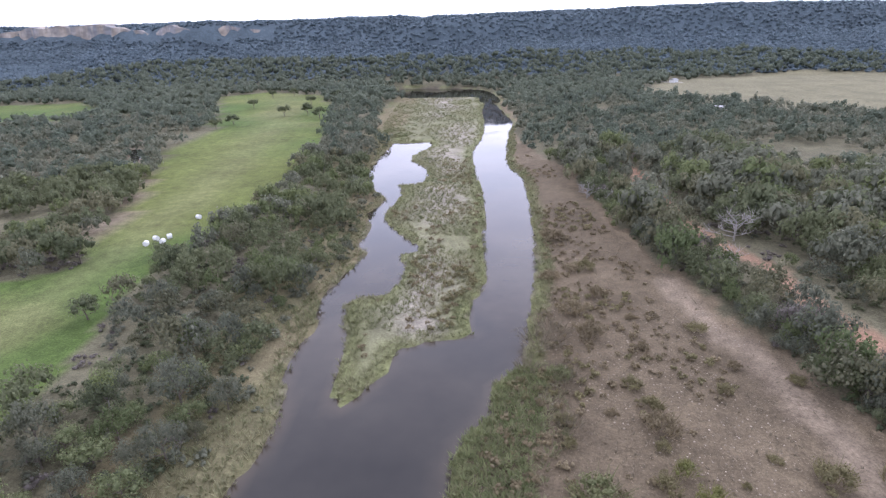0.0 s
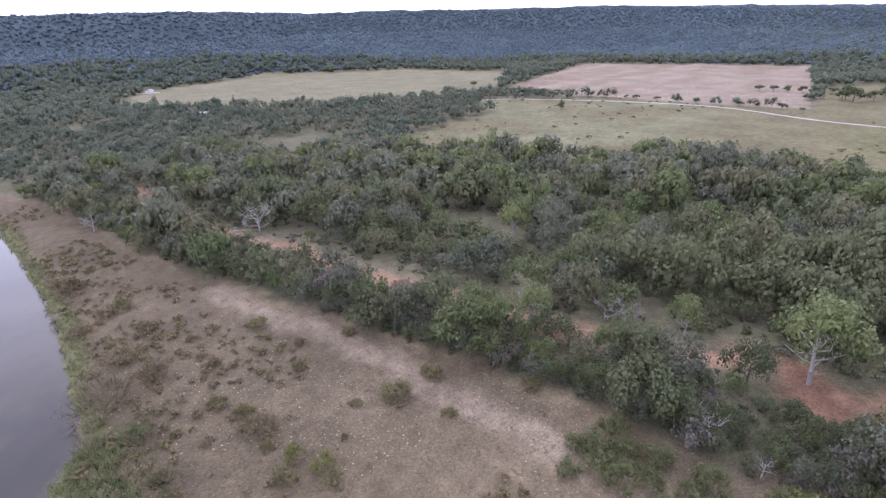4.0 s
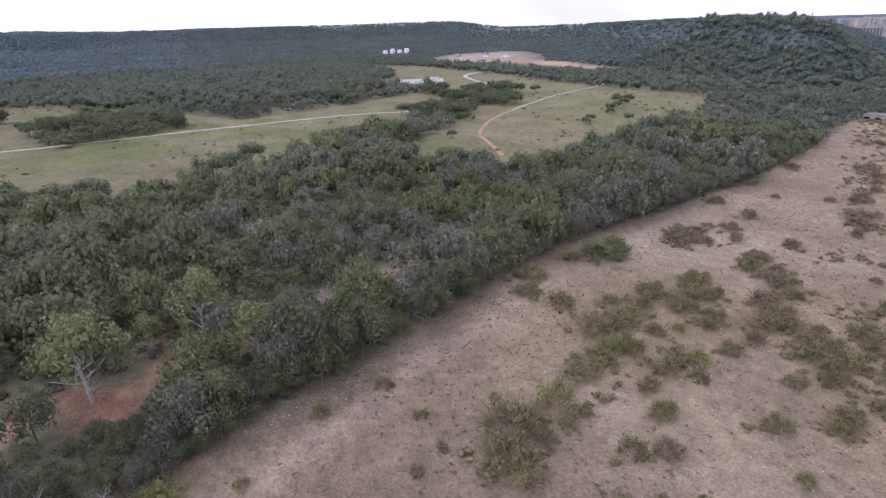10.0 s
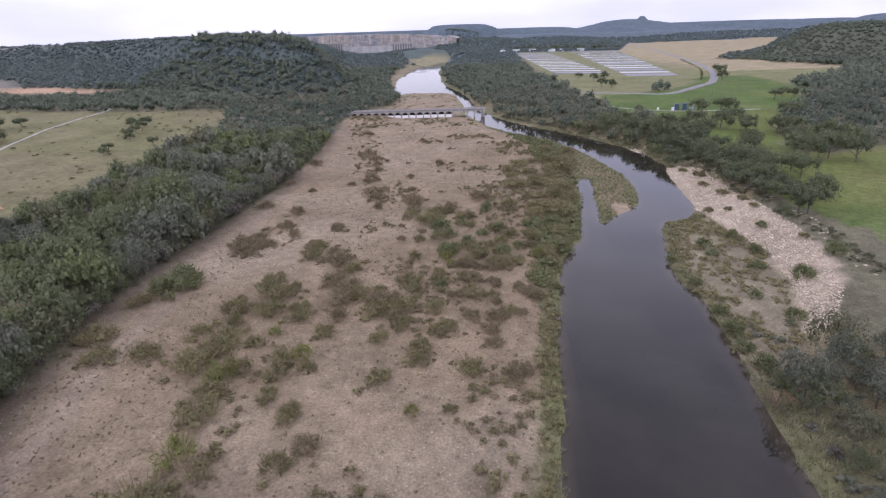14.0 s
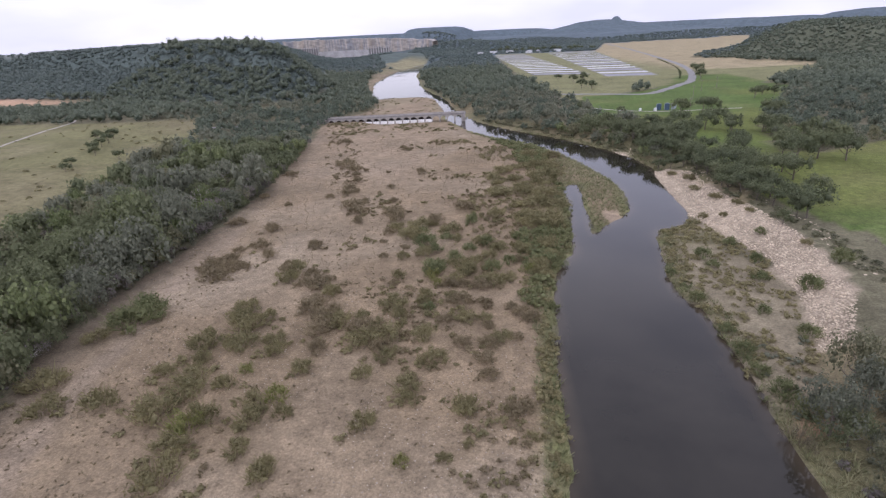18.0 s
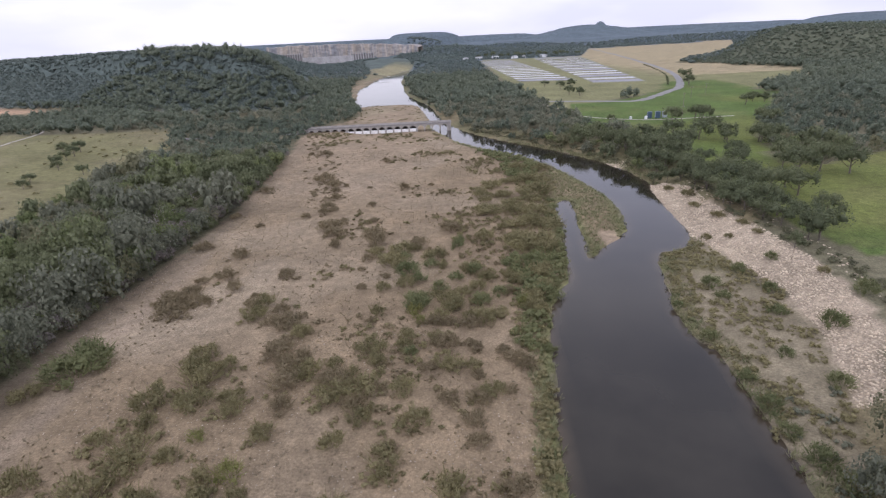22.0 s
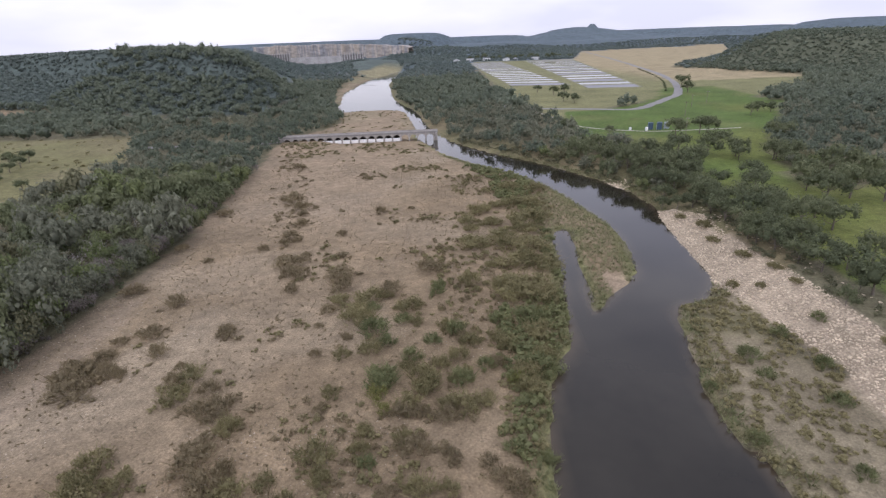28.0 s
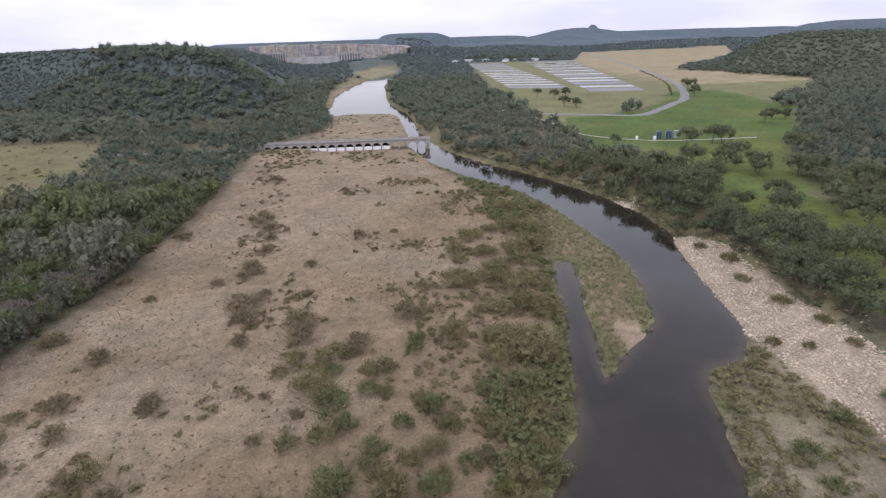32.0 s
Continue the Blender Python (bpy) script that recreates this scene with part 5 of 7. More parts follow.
off = bx - shore
thick = (by < -150) & (by > -400) & (bg_ > 1) & (off > -2) & (off < np.interp(by, [-400, -330, -260, -200, -150], [16, 35, 29, 19, 10])) & (bd > 0.3) & (bx > -31)
fringe = (by > -160) & (by < 70) & (bg_ > 0.6) & (off > 0) & (off < 5) & (bd > 0.4)
weedy = (by > 40) & (by < 330) & (bg_ > 3) & (bx < be - 6) & (bd > np.interp(off, [0, 25, 60], [0.40, 0.47, 0.56]))
sparse = (by < 60) & (by > -420) & (bg_ > 6) & (bx < be - 4) & (bd > 0.565)
rb = np.random.default_rng(23)
for name, label, mat, sel, lo, hi in (("willow_thicket", "dense olive-green willow thicket beside the river", LEAF_GREEN, thick & (rb.uniform(0, 1, len(bx)) < 0.6), 1.4, 3.3), ("olive_thicket", "dense olive shrubs beside the river", LEAF_SAGE, (thick & (rb.uniform(0, 1, len(bx)) < 0.5)) | fringe, 1.0, 2.3),
                                      ("brown_brush", "low brown brush on stony sand", LEAF_DRY, (weedy | sparse) & (rb.uniform(0, 1, len(bx)) < 0.5), 0.6, 1.6), ("olive_brush", "low olive brush on stony sand", LEAF_SAGE, (sparse | (weedy & (bd > 0.6))) & (rb.uniform(0, 1, len(bx)) < 0.4), 0.7, 1.9)):
    x, y = bx[sel], by[sel]
    strew(name, label, mat, BRUSH, x, y, rb.uniform(lo, hi, len(x)), rb.uniform(0.95, 1.5, len(x)), fractal(x, y, 15, 113, 2) * 1.2 - 0.3, 0.05, "brush")
west_x = np.interp(np.arange(-130, 420, 3.0), np.array(WEST_BANK)[::-1, 1], np.array(WEST_BANK)[::-1, 0])
x = west_x - rb.uniform(3, 22, len(west_x))
y = np.arange(-130, 420, 3.0) + rb.uniform(-1, 1, len(west_x))
strew("bank_brush", "grey-green brush on the grassy river bank", LEAF_GREY, BRUSH, x, y, rb.uniform(1.0, 2.6, len(x)), rb.uniform(0.8, 1.1, len(x)), rb.uniform(0, 0.6, len(x)), 0.05, "brush")

qx, qy = jittered(-84, -50, -232, -100, 2.6, np.random.default_rng(24))
k = inside(qx, qy, PENINSULA) & (water_gap(qx, qy) > 0.8) & (fractal(qx, qy, 11, 115, 3) > 0.42)
strew("peninsula_brush", "olive and brown brush on the gravel spit", LEAF_SAGE, BRUSH, qx[k], qy[k], rb.uniform(0.6, 2.1, k.sum()), rb.uniform(0.8, 1.2, k.sum()), rb.uniform(0, 0.6, k.sum()), 0.05, "brush")

px_, py_ = jittered(-30, 130, -470, -35, 2.3, np.random.default_rng(93))
k = (water_gap(px_, py_) > 4) & (px_ < np.interp(py_, EDGE_SAND[::-1, 1], EDGE_SAND[::-1, 0]) - 2) & (fractal(px_, py_, 26, 119, 3) + np.random.default_rng(94).uniform(-0.2, 0.2, len(px_)) > 0.53)
SPRIG = [crown(SH, 2, 26, 0.22, ICO1, 1.0, 0.8, -0.1, 0.45, 0, True) for _ in range(4)]
strew("sand_sprigs", "small brown weeds scattered over the sand", LEAF_DRY, SPRIG, px_[k], py_[k], rb.uniform(0.18, 0.55, k.sum()), np.full(k.sum(), 1.0), rb.uniform(-0.5, 0.4, k.sum()), 0.02, "weeds")

# ---- reeds, grass and stones ----


def tuft_template(rng, blades, tall, wide, fan):
    n = blades
    a = rng.uniform(0, 6.283, n)
    q = np.sqrt(rng.uniform(0, 1, n)) * fan * 0.6
    p = np.stack([q * np.cos(a), q * np.sin(a), np.full(n, -0.05)], 1)
    d = np.stack([np.cos(a) * fan, np.sin(a) * fan, np.full(n, tall)], 1) * rng.uniform(0.5, 1.1, (n, 1)) + rng.normal(size=(n, 3)) * 0.1
    b = a + rng.uniform(0.8, 2.2, n)
    s = np.stack([np.cos(b), np.sin(b), np.zeros(n)], 1) * wide
    v = np.stack([p - s, p + s, p + d * 0.6 + s * 0.8, p + d], 1).reshape(-1, 3)
    i = 4 * np.arange(n)[:, None]
    f = np.vstack([np.hstack([i, i + 1, i + 2]), np.hstack([i, i + 2, i + 3])])
    return v, f, np.repeat(rng.uniform(0, 1, n), 4)


TR = np.random.default_rng(31)
REEDS = [tuft_template(TR, 13, 1.0, 0.10, 0.85) for _ in range(4)]
GRASS = [tuft_template(TR, 7, 0.8, 0.14, 0.8) for _ in range(4)]
ix, iy = jittered(-64, 60, 90, 640, 1.8, np.random.default_rng(32))
g = water_gap(ix, iy)
isle = inside(ix, iy, ISLE)
k = isle & (g > 0.2) & ((fractal(ix, iy, 16, 91, 3) > 0.33) | (g < 5)) & ((iy < 330) | (np.random.default_rng(30).uniform(0, 1, len(ix)) < 0.5))
ex, ey = jittered(-110, 70, -440, 440, 1.7, np.random.default_rng(33))
g2 = water_gap(ex, ey)
near_shore = (g2 > 0.1) & (g2 < 2.5 + 6.5 * fractal(ex, ey, 30, 93, 2)) & ~inside(ex, ey, ISLE) & ~inside(ex, ey, RIPRAP)
meadow = (g2 > 2) & (ex < -36) & (ex > -62) & (ey > -60) & (fractal(ex, ey, 9, 95, 2) > 0.5)
islet = inside(ex, ey, np.array([(-32, -276), (-39, -276), (-36, -230), (-35, -210), (-44, -223), (-50, -234), (-57, -250), (-58, -272), (-54, -305), (-40, -345), (-28, -330), (-24, -300)]))
corner = (g2 > 0) & (ex > -8) & (ex < 22) & (ey > 30) & (ey < 100) & (g2 < 17)
m = (near_shore | meadow | ((islet | corner) & (g2 > 0.2))) & (np.hypot((ex - SPIT[0]) / 4, (ey - SPIT[1]) / 7) > 1)
rx, ry = np.concatenate([ix[k], ex[m]]), np.concatenate([iy[k], ey[m]])
rr = np.random.default_rng(34)
strew("reeds", "tall green and straw-coloured reeds along the water", REED, REEDS, rx, ry, rr.uniform(0.7, 1.5, len(rx)), rr.uniform(0.7, 1.1, len(rx)), fractal(rx, ry, 9, 97, 2) * 1.5 - 0.45, 0.02, "reeds")
gx_, gy_ = jittered(-8, 24, 30, 108, 1.1, np.random.default_rng(37))
g4 = water_gap(gx_, gy_)
k = (g4 > 0.1) & (g4 < np.interp(gy_, [30, 70, 108], [9, 15, 8])) & (fractal(gx_, gy_, 10, 109, 2) > 0.36)
strew("green_bank_grass", "tall fresh green grass on the low bank", REED_GREEN, REEDS, gx_[k], gy_[k], rr.uniform(0.8, 1.4, k.sum()), rr.uniform(0.7, 1.1, k.sum()), fractal(gx_[k], gy_[k], 9, 98, 2) * 1.4 - 0.4, 0.02, "grass")
sx, sy = jittered(-20, 130, -420, 230, 2.1, np.random.default_rng(35))
east = np.interp(sy, EDGE_SAND[::-1, 1], EDGE_SAND[::-1, 0])
g3 = water_gap(sx, sy)
k = (g3 > 3) & (sx < east) & (fractal(sx, sy, 18, 101, 3) > np.where(sy > 20, 0.3, 0.4)) & (np.random.default_rng(36).uniform(0, 1, len(sx)) < 0.75)
strew("dry_grass_tufts", "sparse straw-coloured grass tufts on sand", TUFT, GRASS, sx[k], sy[k], rr.uniform(0.25, 0.75, k.sum()), np.full(k.sum(), 0.8), fractal(sx[k], sy[k], 12, 103, 2) - 0.2, 0.02, "grass")


mx_, my_ = jittered(226, 700, -560, 330, 13.0, np.random.default_rng(45))
k = inside(mx_, my_, MEADOW_E) & (fractal(mx_, my_, 60, 123, 3) + rr.uniform(-0.25, 0.25, len(mx_)) > 0.64)
strew("meadow_scrub", "low scattered scrub in the dry meadow", LEAF_SAGE, BRUSH, mx_[k], my_[k], rr.uniform(0.7, 2.6, k.sum()), np.full(k.sum(), 0.8), rr.uniform(-0.2, 0.6, k.sum()), 0.05, "brush")


def stone_template(rng):
    v, f = ICO1
    w = v * np.array([1.0, rng.uniform(0.6, 0.9), rng.uniform(0.4, 0.65)]) * (1 + 0.22 * rng.uniform(-1, 1, (len(v), 1)))
    return w, f, np.full(len(v), rng.uniform(0, 1))


def flat_stone(rng):
    a = np.arange(5) * 1.2566 + rng.uniform(-0.3, 0.3, 5)
    lo = np.stack([np.cos(a), np.sin(a), np.full(5, -0.2)], 1) * rng.uniform(0.7, 1.1, (5, 1))
    v = np.vstack([lo, [[rng.uniform(-0.3, 0.3), rng.uniform(-0.3, 0.3), rng.uniform(0.35, 0.6)]]])
    return v, np.array([(i, (i + 1) % 5, 5) for i in range(5)]), np.full(6, rng.uniform(0, 1))


STONES = [stone_template(TR) for _ in range(3)]
FLATS = [flat_stone(TR) for _ in range(6)]
px, py = jittered(-112, -66, -325, -118, 0.8, np.random.default_rng(41))
k = inside(px, py, RIPRAP) & (fractal(px, py, 10, 105, 2) > 0.2)
strew("riprap", "pale limestone rubble piled on the river bank", STONE, STONES, px[k], py[k], rr.uniform(0.2, 0.6, k.sum()) ** 1.1, np.full(k.sum(), 1.15), rr.uniform(0, 1, k.sum()), 0.0, "rubble")
px, py = jittered(-30, 130, -400, 220, 1.8, np.random.default_rng(42))
east = np.interp(py, EDGE_SAND[::-1, 1], EDGE_SAND[::-1, 0])
k = (water_gap(px, py) > 4) & (px < east) & (fractal(px, py, 25, 107, 3) > 0.5)
strew("scattered_stones", "small pale and dark river stones on sand", PEBBLE, FLATS, px[k], py[k], rr.uniform(0.12, 0.34, k.sum()), np.full(k.sum(), 1.0), rr.uniform(0, 1, k.sum()), 0.0, "stones")
kx, ky = rr.normal(-77, 3.0, 240), rr.normal(-352, 4.2, 240)
strew("rock_knob", "small pale rubble slope at the water's edge", STONE, STONES + FLATS, kx, ky, rr.uniform(0.4, 1.1, 240), np.full(240, 1.0), rr.uniform(0, 1, 240), 0.0, "rocks")
ux, uy = np.interp(np.linspace(0, 1, 130), [0, 0.3, 0.6, 0.8, 1], [150, 130, 110, 90, 80]) + rr.normal(0, 5, 130), np.interp(np.linspace(0, 1, 130), [0, 0.3, 0.6, 0.8, 1], [-530, -450, -390, -320, -285]) + rr.normal(0, 5, 130)
strew("scrub_line", "line of brown scrub on the sand bar", LEAF_DRY, BRUSH, ux, uy, rr.uniform(0.9, 2.2, 130), np.full(130, 0.9), rr.uniform(-0.2, 0.6, 130), 0.05, "brush")
ux, uy = rr.uniform(55, 165, 260), rr.uniform(-712, -525, 260)
k = (water_gap(ux, uy) > 3) & (fractal(ux, uy, 30, 119, 3) > 0.42)
strew("bar_scrub", "olive scrub on the gravel bar above the bridge", LEAF_SAGE, BRUSH, ux[k], uy[k], rr.uniform(0.7, 2.0, k.sum()), np.full(k.sum(), 0.8), rr.uniform(-0.2, 0.6, k.sum()), 0.05, "brush")
vx, vy = np.interp(np.linspace(0, 1, 120), [0, 0.35, 0.7, 1], [-84, -60, -22, 12]) + rr.uniform(-7, 3, 120), np.interp(np.linspace(0, 1, 120), [0, 0.35, 0.7, 1], [-345, -400, -450, -500]) + rr.uniform(-4, 4, 120)
k = water_gap(vx, vy) > 2.5
strew("bank_scrub", "grey-green and brown bushes along the river bank", LEAF_OLIVE, BRUSH, vx[k], vy[k], rr.uniform(1.2, 3.0, k.sum()), np.full(k.sum(), 0.95), rr.uniform(-0.2, 0.6, k.sum()), 0.05, "brush")
wx2, wy2 = np.interp(np.linspace(0, 1, 70), [0, 0.4, 0.7, 1], [-97, -98, -104, -103]) + rr.uniform(-4, 4, 70), np.linspace(-300, -150, 70)
strew("bank_top_brush", "olive bushes along the top of the stony bank", LEAF_OLIVE, BRUSH, wx2, wy2, rr.uniform(0.9, 2.6, 70), np.full(70, 0.95), rr.uniform(-0.2, 0.6, 70), 0.05, "brush")
ridge = np.linspace(0, 1, 46)
tx = np.concatenate([np.interp(ridge, [0, 0.4, 0.7, 1], [-96, -100, -106, -100]) + rr.uniform(-2.2, 2.2, 46) for _ in range(5)])
ty = np.concatenate([np.interp(ridge, [0, 0.4, 0.7, 1], [-292, -252, -200, -152]) + rr.uniform(-2, 2, 46) for _ in range(5)])
strew("ledge_blocks", "broken limestone blocks along the bank's upper edge", STONE, STONES, tx, ty, rr.uniform(0.3, 0.8, len(tx)), np.full(len(tx), 0.8), rr.uniform(0, 1, len(tx)), 0.15, "rubble")

ux, uy = rr.uniform(30, 152, 520), rr.uniform(-492, -415, 520)
k = (water_gap(ux, uy) > 3) & (fractal(ux, uy, 24, 125, 3) + np.interp(uy, [-492, -415], [0.12, -0.12]) > 0.5) & (ux < np.interp(uy, EDGE_SAND[::-1, 1], EDGE_SAND[::-1, 0]) - 2)
strew("bridge_scrub", "olive and brown scrub on the sand before the bridge", LEAF_SAGE, BRUSH, ux[k], uy[k], rr.uniform(0.7, 2.3, k.sum()), np.full(k.sum(), 1.0), rr.uniform(-0.3, 0.5, k.sum()), 0.05, "brush")

# ---- single trees ----
cottonwoods = [tree_kind("cottonwood_tree", "pale yellow-green cottonwood with open crown and grey trunk", LEAF_PALE, np.random.default_rng(51 + q), 13, 1500, 0.048, 22, DEADWOOD, 1.3, 0.85, 0.3, 10, 0.3) for q in range(2)]
for x, y, s in ((118, 7, 10.5), (131, -7, 4.6), (128, -18, 9.6), (112, -26, 8.0), (146, 100, 7.0), (121, 33, 5.4), (160, 70, 6.4), (-80, 66, 4.2), (-72, 88, 4.4), (-70, 58, 3.8)):
    set_out(srng.choice(cottonwoods), x, y, s, srng.uniform(0, 6.28), 1.35 if s < 5 else 1.2)["group"] = "cottonwoods by the track"


young = [tree_kind("young_willow", "bright yellow-green bushy willow on the river bank", LEAF_WILLOW, np.random.default_rng(56 + q), 12, 1600, 0.047, 22, None, 1.05, 1.0, 0.0, 6, 0.4) for q in range(2)]
for x, y, s in ((-61, 99, 5.4), (-54, 113, 4.8), (-67, 74, 5.4), (-59, 69, 5.2), (-73, 76, 5.0), (-56, 88, 4.4), (-66, 86, 4.0), (-64, 58, 4.4), (-72, 62, 3.8), (-60, 50, 4.0), (-79, 84, 3.6)):
    set_out(srng.choice(young), x, y, s, srng.uniform(0, 6.28), srng.uniform(0.95, 1.2))["group"] = "bright willows on the bank"


def dead_tree(rng, limbs, twigs, label):
    v, f = branches(rng, 1.5, 1.25, 0.05, limbs, twigs, 4, 0.2)
    e = new("dead_tree", mesh_from("dead_tree", v, f, DEADWOOD, True))
    return tagged(e, label, "tree")


snags = [dead_tree(np.random.default_rng(61 + q), 11, 9, "bleached bare dead tree with many crooked branches") for q in range(3)]
for x, y, s in SNAGS:
    set_out(srng.choice(snags), x, y, s * 1.2, srng.uniform(0, 6.28), srng.uniform(1.0, 1.3), 0.3)["group"] = "dead trees in the wood"
# half-dead tree over the red track, with thin foliage
set_out(cottonwoods[1], 101, 62, 6.2, 1.0, 1.3)["label"] = "half-dead tree with thin pale leaves over bare limbs"

GROVES = []
for x0, y0, x1, y1, n, w in ((505, 15, 468, -90, 20, 12), (392, -240, 340, -282, 14, 8), (440, -320, 372, -352, 20, 12), (560, -140, 620, -100, 14, 14), (520, -180, 500, -130, 6, 10), (560, 60, 600, 20, 8, 10), (470, -330, 540, -380, 10, 10), (660, -330, 560, -300, 22, 18), (560, -230, 500, -250, 12, 12), (460, -410, 420, -430, 6, 8)):
    for q in range(n):
        u = srng.random()
        GROVES.append((x0 + (x1 - x0) * u + srng.uniform(-w, w), y0 + (y1 - y0) * u + srng.uniform(-w, w), srng.uniform(5.5, 9.0)))
lawn_oaks = [tree_kind("lawn_oak", "broad dark oak standing alone on mown grass", LEAF, np.random.default_rng(71 + q), 12, 1150, 0.056, 20, None, 1.05, 0.95, 0.22, 6, 0.48) for q in range(2)]
for x, y, s in ((-204, 547, 7), (-155, 486, 7), (-189, 420, 6), (-183, 440, 6.5), (-211, 629, 6), (-190, 640, 6), (-136, 493, 7), (-133, 614, 7), (-120, 470, 7), (-99, 123, 5), (-88, 152, 6), (-126, 161, 6), (-150, 560, 7),
                (-257, -736, 9), (-103, -475, 5), (-114, -673, 8), (-105, -690, 7), (-75, -505, 6), (-170, -465, 8), (-254, -566, 7), (-262, -560, 6), (-124, -396, 9), (-118, -358, 9), (-93, -357, 7.5), (-103, -387, 9), (-144, -456, 9), (-102, -361, 8), (-139, -390, 9), (-98, -300, 6), (-109, -345, 9), (-87, -368, 8), (-100, -286, 6.5), (-98, -272, 7.5), (-99, -259, 7.5), (-97, -246, 5.5), (-105, -268, 8), (-104, -252, 7.5), (-111, -286, 8.5), (-118, -276, 8), (-86, -307, 4), (-90, -300, 4.5), (-95, -296, 5.5), (-90, -318, 7), (-97, -325, 8), (-92, -335, 8), (-104, -330, 8), (-100, -345, 9), (-88, -345, 6), (-103, -312, 8), (-106, -240, 8), (-108, -232, 7), (-112, -222, 6.5), (-108, -205, 8.0), (-119, -260, 8.5), (-101, -228, 6), (-104, -221, 6.5), (-99, -238, 6), (-97, -252, 5), (-104, -243, 7), (-97, -283, 5.5), (-102, -296, 7), (-112, -262, 7.5), (-129, -257, 8), (-126, -307, 8), (-160, -296, 9), (-170, -290, 9), (-148, -292, 9), (-122, -226, 6.5), (-152, -407, 9), (-154, -387, 8), (-169, -375, 9), (-195, -420, 10), (-238, -545, 7), (-277, -810, 11), *((-10 - 24 * q, -1850 - 23 * (q * 7 % 5), 9 + q % 3 * 1.5) for q in range(14)), (-120, -770, 8), (-105, -760, 7), (-90, -800, 7), (-92, -375, 7), (-84, -382, 7), (-164, -465, 8),
                (-151, -377, 7), (-170, -374, 7), (-131, -271, 7), (-100, -251, 6), (-108, -244, 6.5), (-99, -275, 6), (-112, -262, 7), (-120, -285, 7), (-105, -206, 4.6), (-97, -199, 3.6), (-107, -338, 6.5),
                (-91, -379, 5), (-80, -389, 4.5), (-74, -431, 5), (-115, -320, 6), (-135, -330, 7), (-150, -310, 6), (-100, -365, 6), (-112, -380, 7), (-60, -440, 4.5), (-85, -410, 5),
                (478, -6, 9), (438, -34, 8), (455, -20, 8), (465, -50, 8), (482, -70, 9), (481, -141, 9), (353, -258, 7), (366, -252, 7), (378, -245, 7), (387, -335, 7), (400, -336, 7), (415, -338, 7), (431, -337, 7),
                (270, -332, 4.5), (315, -422, 7), (308, -430, 6), (251, -352, 5), (287, -214, 4), (312, -202, 5), (296, -398, 5), (286, -376, 5.5), (278, -366, 4.5), (263, -318, 4), (300, -412, 5.5), (272, -58, 11), (262, -48, 9.5), (279, -70, 9), (294, -84, 9), (472, 329, 5), (403, 230, 4.5), (499, 398, 5), (661, 14, 7),
                (640, -30, 9), (600, -60, 9), (620, -80, 9), (560, -30, 9), *GROVES):
    set_out(srng.choice(lawn_oaks), x, y, s * 1.02, srng.uniform(0, 6.28), srng.uniform(0.95, 1.25))["group"] = "oaks in the open grass"
hx2 = np.concatenate([np.interp(np.linspace(0, 1, 34), [0, 0.5, 1], [480, 494, 487]), np.full(14, 900.0), np.interp(np.linspace(0, 1, 12), [0, 1], [487, 640])])
hy2 = np.concatenate([np.linspace(330, 66, 34), np.linspace(140, 440, 14), np.linspace(66, 92, 12)])
for x, y in zip(hx2[:34:2], hy2[:34:2]):
    set_out(srng.choice(lawn_oaks), x + srng.uniform(-4, 4), y + srng.uniform(-3, 3), srng.uniform(2.2, 4.2), srng.uniform(0, 6.28), 0.9)["group"] = "hedge trees along the ploughed field"
for y in np.linspace(72, 130, 6):
    set_out(srng.choice(lawn_oaks), 600 + srng.uniform(-4, 4), y, 5.0, srng.uniform(0, 6.28), 1.0)["group"] = "hedge trees along the ploughed field"
LOOP = catmull([(-60, -640), (-96, -632), (-149, -600), (-215, -681), (-260, -773), (-323, -1032), (-398, -1636), (-489, -2589)], 8)
for q in range(20):
    p = LOOP[34 + q * 3]
    set_out(lawn_oaks[q % 2], p[0] + 16, p[1], 2.2, q, 1.2)["group"] = "young trees lining the drive"
for proto in oaks + hackberries + willows + mesquites + bare + young + cottonwoods + lawn_oaks + snags:
    for o in (*proto.children, proto):
        bpy.data.objects.remove(o)

# ---- roads and tracks ----
GRAVEL = plain("white_gravel", (0.36, 0.335, 0.30), 0.95, 0.15, 0.2, 3.0)
RED_DIRT = plain("red_dirt", (0.31, 0.19, 0.125), 0.95, 0.25, 0.2, 2.0)
ASPHALT = plain("old_asphalt", (0.20, 0.195, 0.19), 0.9, 0.15, 0.2, 3.0)
CONCRETE = plain("weathered_concrete", (0.30, 0.278, 0.25), 0.85, 0.25, 0.25, 3.0)
PALE_CONCRETE = plain("pale_concrete", (0.70, 0.69, 0.67), 0.8, 0.15, 0.3, 3.0)


